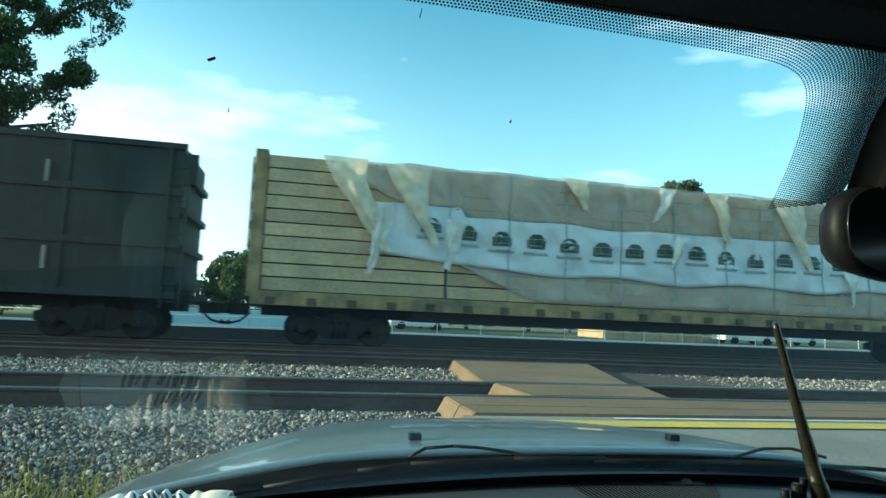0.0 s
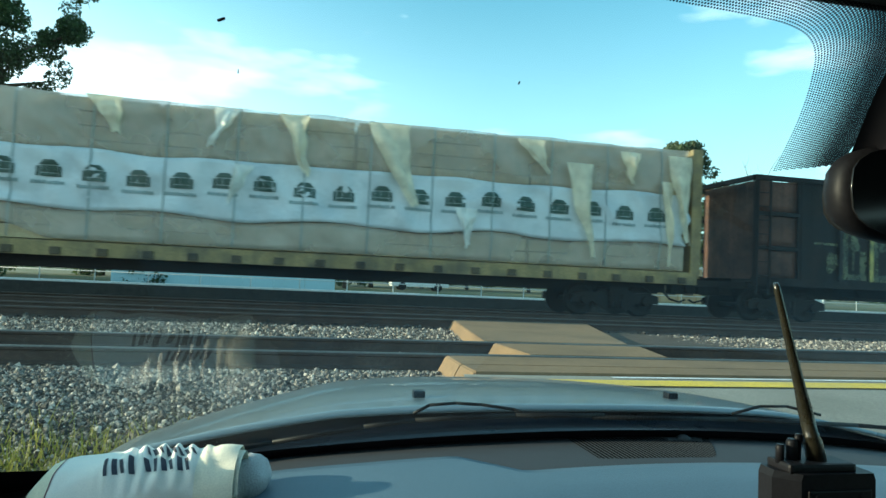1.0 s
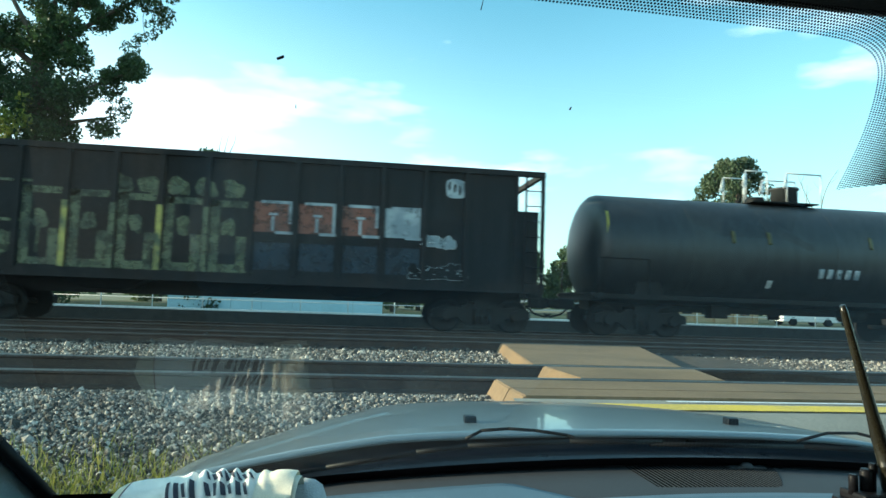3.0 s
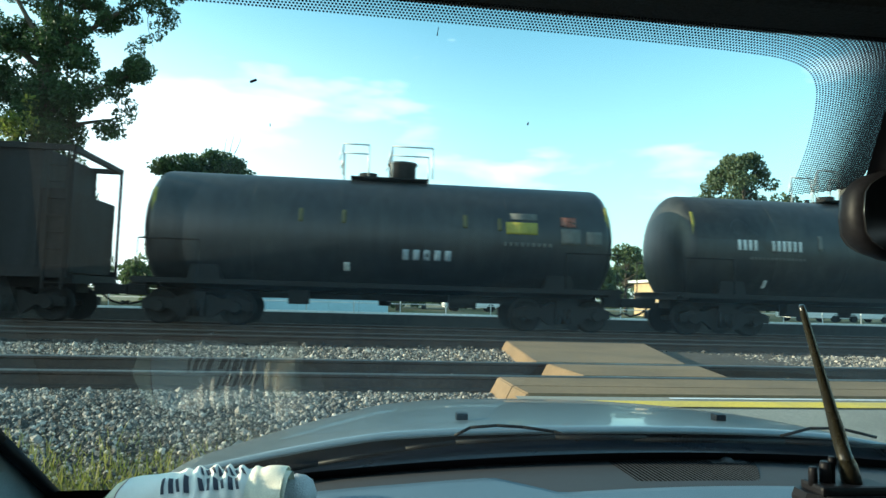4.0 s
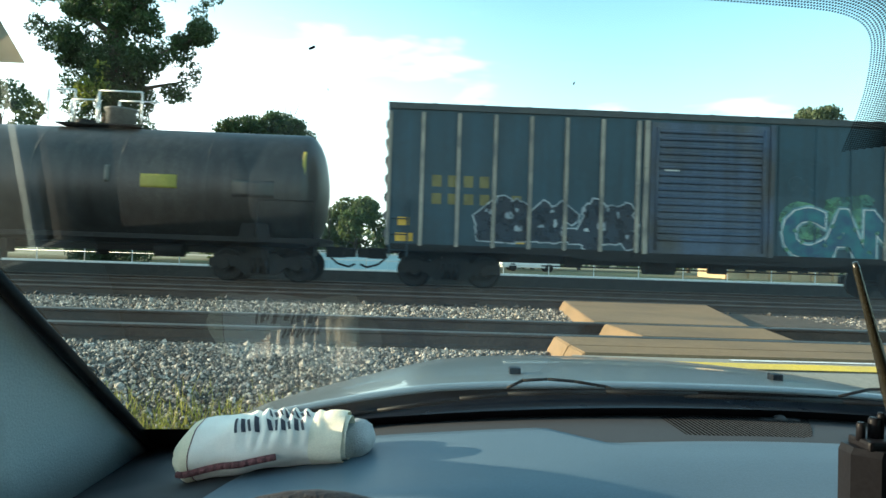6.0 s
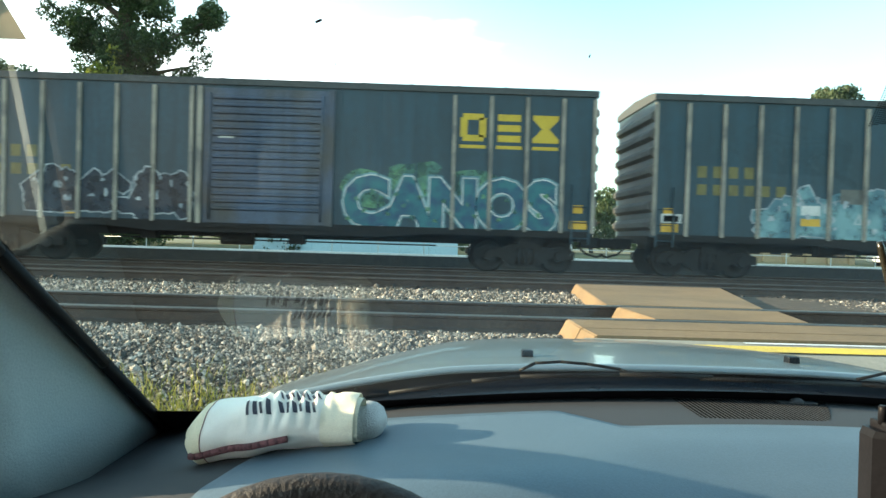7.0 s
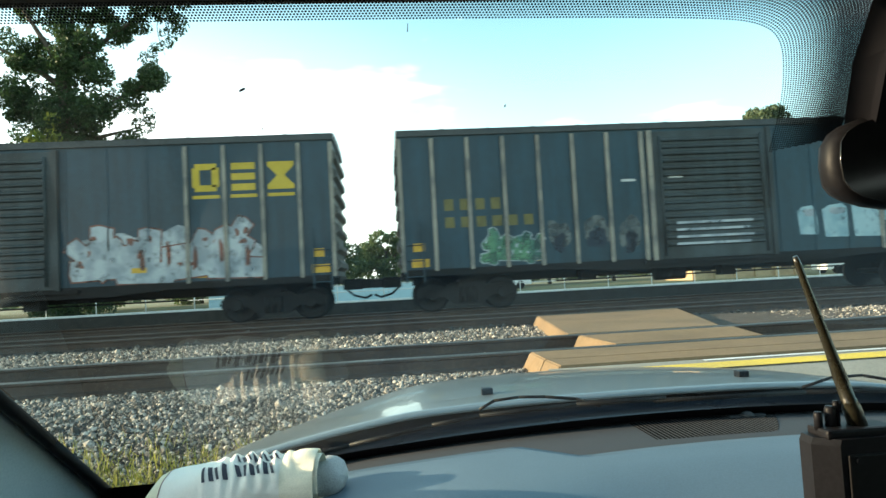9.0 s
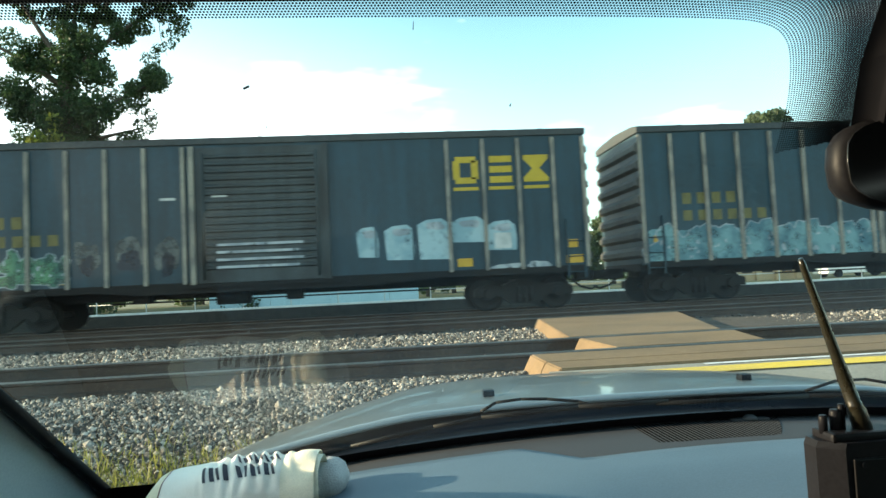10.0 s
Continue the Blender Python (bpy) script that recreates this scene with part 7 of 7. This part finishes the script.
# canvas work glove lying on the dash
def glove():
    g = thing("work_glove", "white cotton work glove with dark print lying on the dashboard", "glove")
    a, b = Vector((-2.682, -0.100, 1.272)), Vector((-2.462, -0.125, 1.304))
    d = b - a

    def body_(u, v):
        """u along the glove, v round it."""
        ang = 2 * math.pi * v
        wd = 0.030 + 0.012 * math.sin(math.pi * min(1, u * 1.15) ** 0.7) * (1 - 0.35 * u)
        if u < 0.12:
            wd *= math.sqrt(max(0.02, u / 0.12)) * 0.95 + 0.05
        hh = wd * 0.92
        side = max(0.0, math.sin(ang)) ** 0.5
        ridge = max(0.0, math.sin(math.pi * (u - 0.36) / 0.56)) if 0.36 < u < 0.92 else 0.0
        fold = 0.0030 * ridge * side * math.sin(84 * u + 3.0 * math.cos(ang) + 2.0 * noise.noise((u * 9, ang, 1.0))) + 0.0045 * noise.noise((u * 6, math.cos(ang) * 1.6, math.sin(ang) * 1.6))
        fold += 0.005 * max(0.0, math.sin(ang)) * math.exp(-((u - 0.92) / 0.16) ** 2)
        c = a + d * u + Vector((0, 0, 0.010 * math.sin(3.0 * u)))
        return c + Vector((0.10, 1.0, 0)).normalized() * (math.cos(ang) * (wd + fold) * 1.15) + Vector((0, 0, 1)) * (math.sin(ang) * (hh + fold))
    bm = bmesh.new()
    loft(bm, [[body_(0.17 + i / 130 * 0.69, j / 48) for j in range(48)] for i in range(131)])
    part("palm", bm, M["glove"], g, "white cotton canvas with a dark print")
    bm = bmesh.new()
    loft(bm, [[body_(0.172 * i / 20, j / 40) * 1.0 for j in range(40)] for i in range(21)])
    part("fingertip_end", bm, M["glove_tip"], g, "cream knit fingertip end")
    bm = bmesh.new()
    loft(bm, [[body_(0.170 + 0.006 * i, j / 40) * 1.0 + (body_(0.17, j / 40) - (a + d * 0.17)) * 0.012 for j in range(40)] for i in range(2)], cap=False)
    part("hem", bm, M["glove_seam"], g)
    bm = bmesh.new()
    loft(bm, [[body_(0.82 + 0.18 * i / 12, j / 96) + (body_(0.95, j / 96) - (a + d * 0.95)) * (0.045 if j % 2 else 0.005) for j in range(96)] for i in range(13)], cap=False)
    inner_ = [[body_(1.02 - 0.16 * i / 12, j / 48) * 0.9 + (a + d * (1.02 - 0.16 * i / 12)) * 0.1 for j in range(48)] for i in range(13)]
    loft(bm, inner_, cap=False)
    part("cuff", bm, M["glove_cuff"], g, "cream ribbed knit cuff")
    bm = bmesh.new()
    loft(bm, [[a + d * (0.86 + 0.29 * k) + Vector((0.0, 0.040, -0.012)) + Vector((0, 1, 0)) * (0.040 * r * math.cos(t)) + Vector((0, 0, 1)) * ((0.029 - 0.006 * k) * r * math.sin(t) * (1 + 0.12 * math.sin(3 * t + 5 * k))) for t in np.linspace(0, 2 * math.pi, 28, endpoint=False)] for k, r in ((0, 0.9), (0.25, 1.02), (0.4, 0.95), (0.6, 1.0), (0.78, 0.9), (0.92, 0.66), (1.0, 0.2))])
    part("thumb", bm, M["grey_cotton"], g, "cotton behind the cuff, greyed for its shade")
    bm = bmesh.new()
    pipe(bm, [body_(0.10 + 0.55 * k, 0.585 - 0.03 * k) + Vector((0, -0.0045, 0.001)) for k in np.linspace(0, 1, 13)], 0.0042, 8)
    part("seam", bm, M["glove_seam"], g, "maroon knit seam")
    # printed marks: plain dark bars that follow the cloth
    for row, (v0, v1, u0, u1, n) in enumerate(((0.315, 0.405, 0.40, 0.80, 11), (0.245, 0.300, 0.56, 0.80, 8))):
        for k in range(n):
            if k == 4 and row == 0:
                continue
            ua = u0 + (u1 - u0) * k / n
            ub = ua + (u1 - u0) / n * (0.62 if k % 2 else 0.45)
            bm = bmesh.new()
            sheet(bm, 2, 4, lambda p, q: (lambda w_, c_: c_ + (w_ - c_) * 1.02)(body_(ua + (ub - ua) * p + 0.03 * (q - 0.5), v0 + (v1 - v0) * (0.1 * (k % 3) + q * (1 - 0.13 * (k % 3)))), a + d * (ua + (ub - ua) * p)))
            part("printed_bar", bm, M["ink"], g)
    # lay it nearer to the glass, at its full size
    eye = Vector((-2.369, -0.941, 1.543))
    for ob in g.children:
        ob.data.transform(Matrix.Translation(eye) @ Matrix.Scale(1.30, 4) @ Matrix.Translation(-eye))
    return g


glove()

# dried insect splash on the glass
speck = thing("insect_splash", "small dark dried insect splash on the windshield", "speck")
bm = bmesh.new()
for k in range(5):
    x, z = -2.4845 + 0.0010 * k, 1.7138 + 0.0003 * k
    lathe(bm, [(-0.0006, 0.001), (0.0, 0.0011 - 0.0002 * abs(k - 2)), (0.0006, 0.001)], (x, ws_y(z) - 0.001, z), "y", 8)
part("splash", bm, M["frit"], speck)

# fainter specks of dirt on the glass
for x, z, r, h in ((-2.338, 1.748, 0.0004, 0.0022), (-2.2474, 1.6994, 0.0008, 0.0008), (-2.473, 1.6886, 0.0005, 0.0012)):
    fleck = thing("dirt_fleck", "tiny dark dirt fleck on the windshield", "speck", "dirt flecks on the glass")
    bm = bmesh.new()
    rod(bm, (x, ws_y(z - h) - 0.001, z - h), (x + 0.0003, ws_y(z + h) - 0.001, z + h), r, r * 0.6, 6)
    part("fleck", bm, M["frit"], fleck)

# paper sticker high on the glass
sticker = thing("window_sticker", "small beige paper sticker on the windshield", "sticker")
bm = bmesh.new()
sheet(bm, 1, 1, lambda u, v: (-2.825 + 0.087 * u, ws_y(1.698 + 0.05 * v) - 0.003, 1.696 + 0.05 * v), 0.0006)
part("paper", bm, leaf_mat("thin_beige_paper", (0.80, 0.74, 0.62), (0.80, 0.74, 0.62), 0.6), sticker)
bm = bmesh.new()
for k in range(3):
    z = 1.704 + 0.011 * k
    sheet(bm, 1, 1, lambda u, v: (-2.815 + 0.06 * u, ws_y(z + 0.004 * v) - 0.0045, z + 0.004 * v))
part("printed_bar", bm, M["spray_red"], sticker)


# ---- what moves ----
def motions():
    for ob, s in train:
        walk(ob, [(t, pose(s - SPEED * t + slow, TRACK_Y, RAIL_Z)) for t, slow in ((0, 0), (2.5, 0), (4, 0), (5.5, 0), (6.25, 0.21), (7, 0.42), (8.5, 0.42), (10, 0.42))])
    n = scene.frame_end
    for w, k in axles:
        w.rotation_mode = "XYZ"
        walk(w, [((i - 1) / FPS, pose(k, 0, WHEEL_R, 0, -math.degrees(SPEED * (i - 1) / FPS / WHEEL_R), 0)) for i in range(1, n + 1)])


motions()
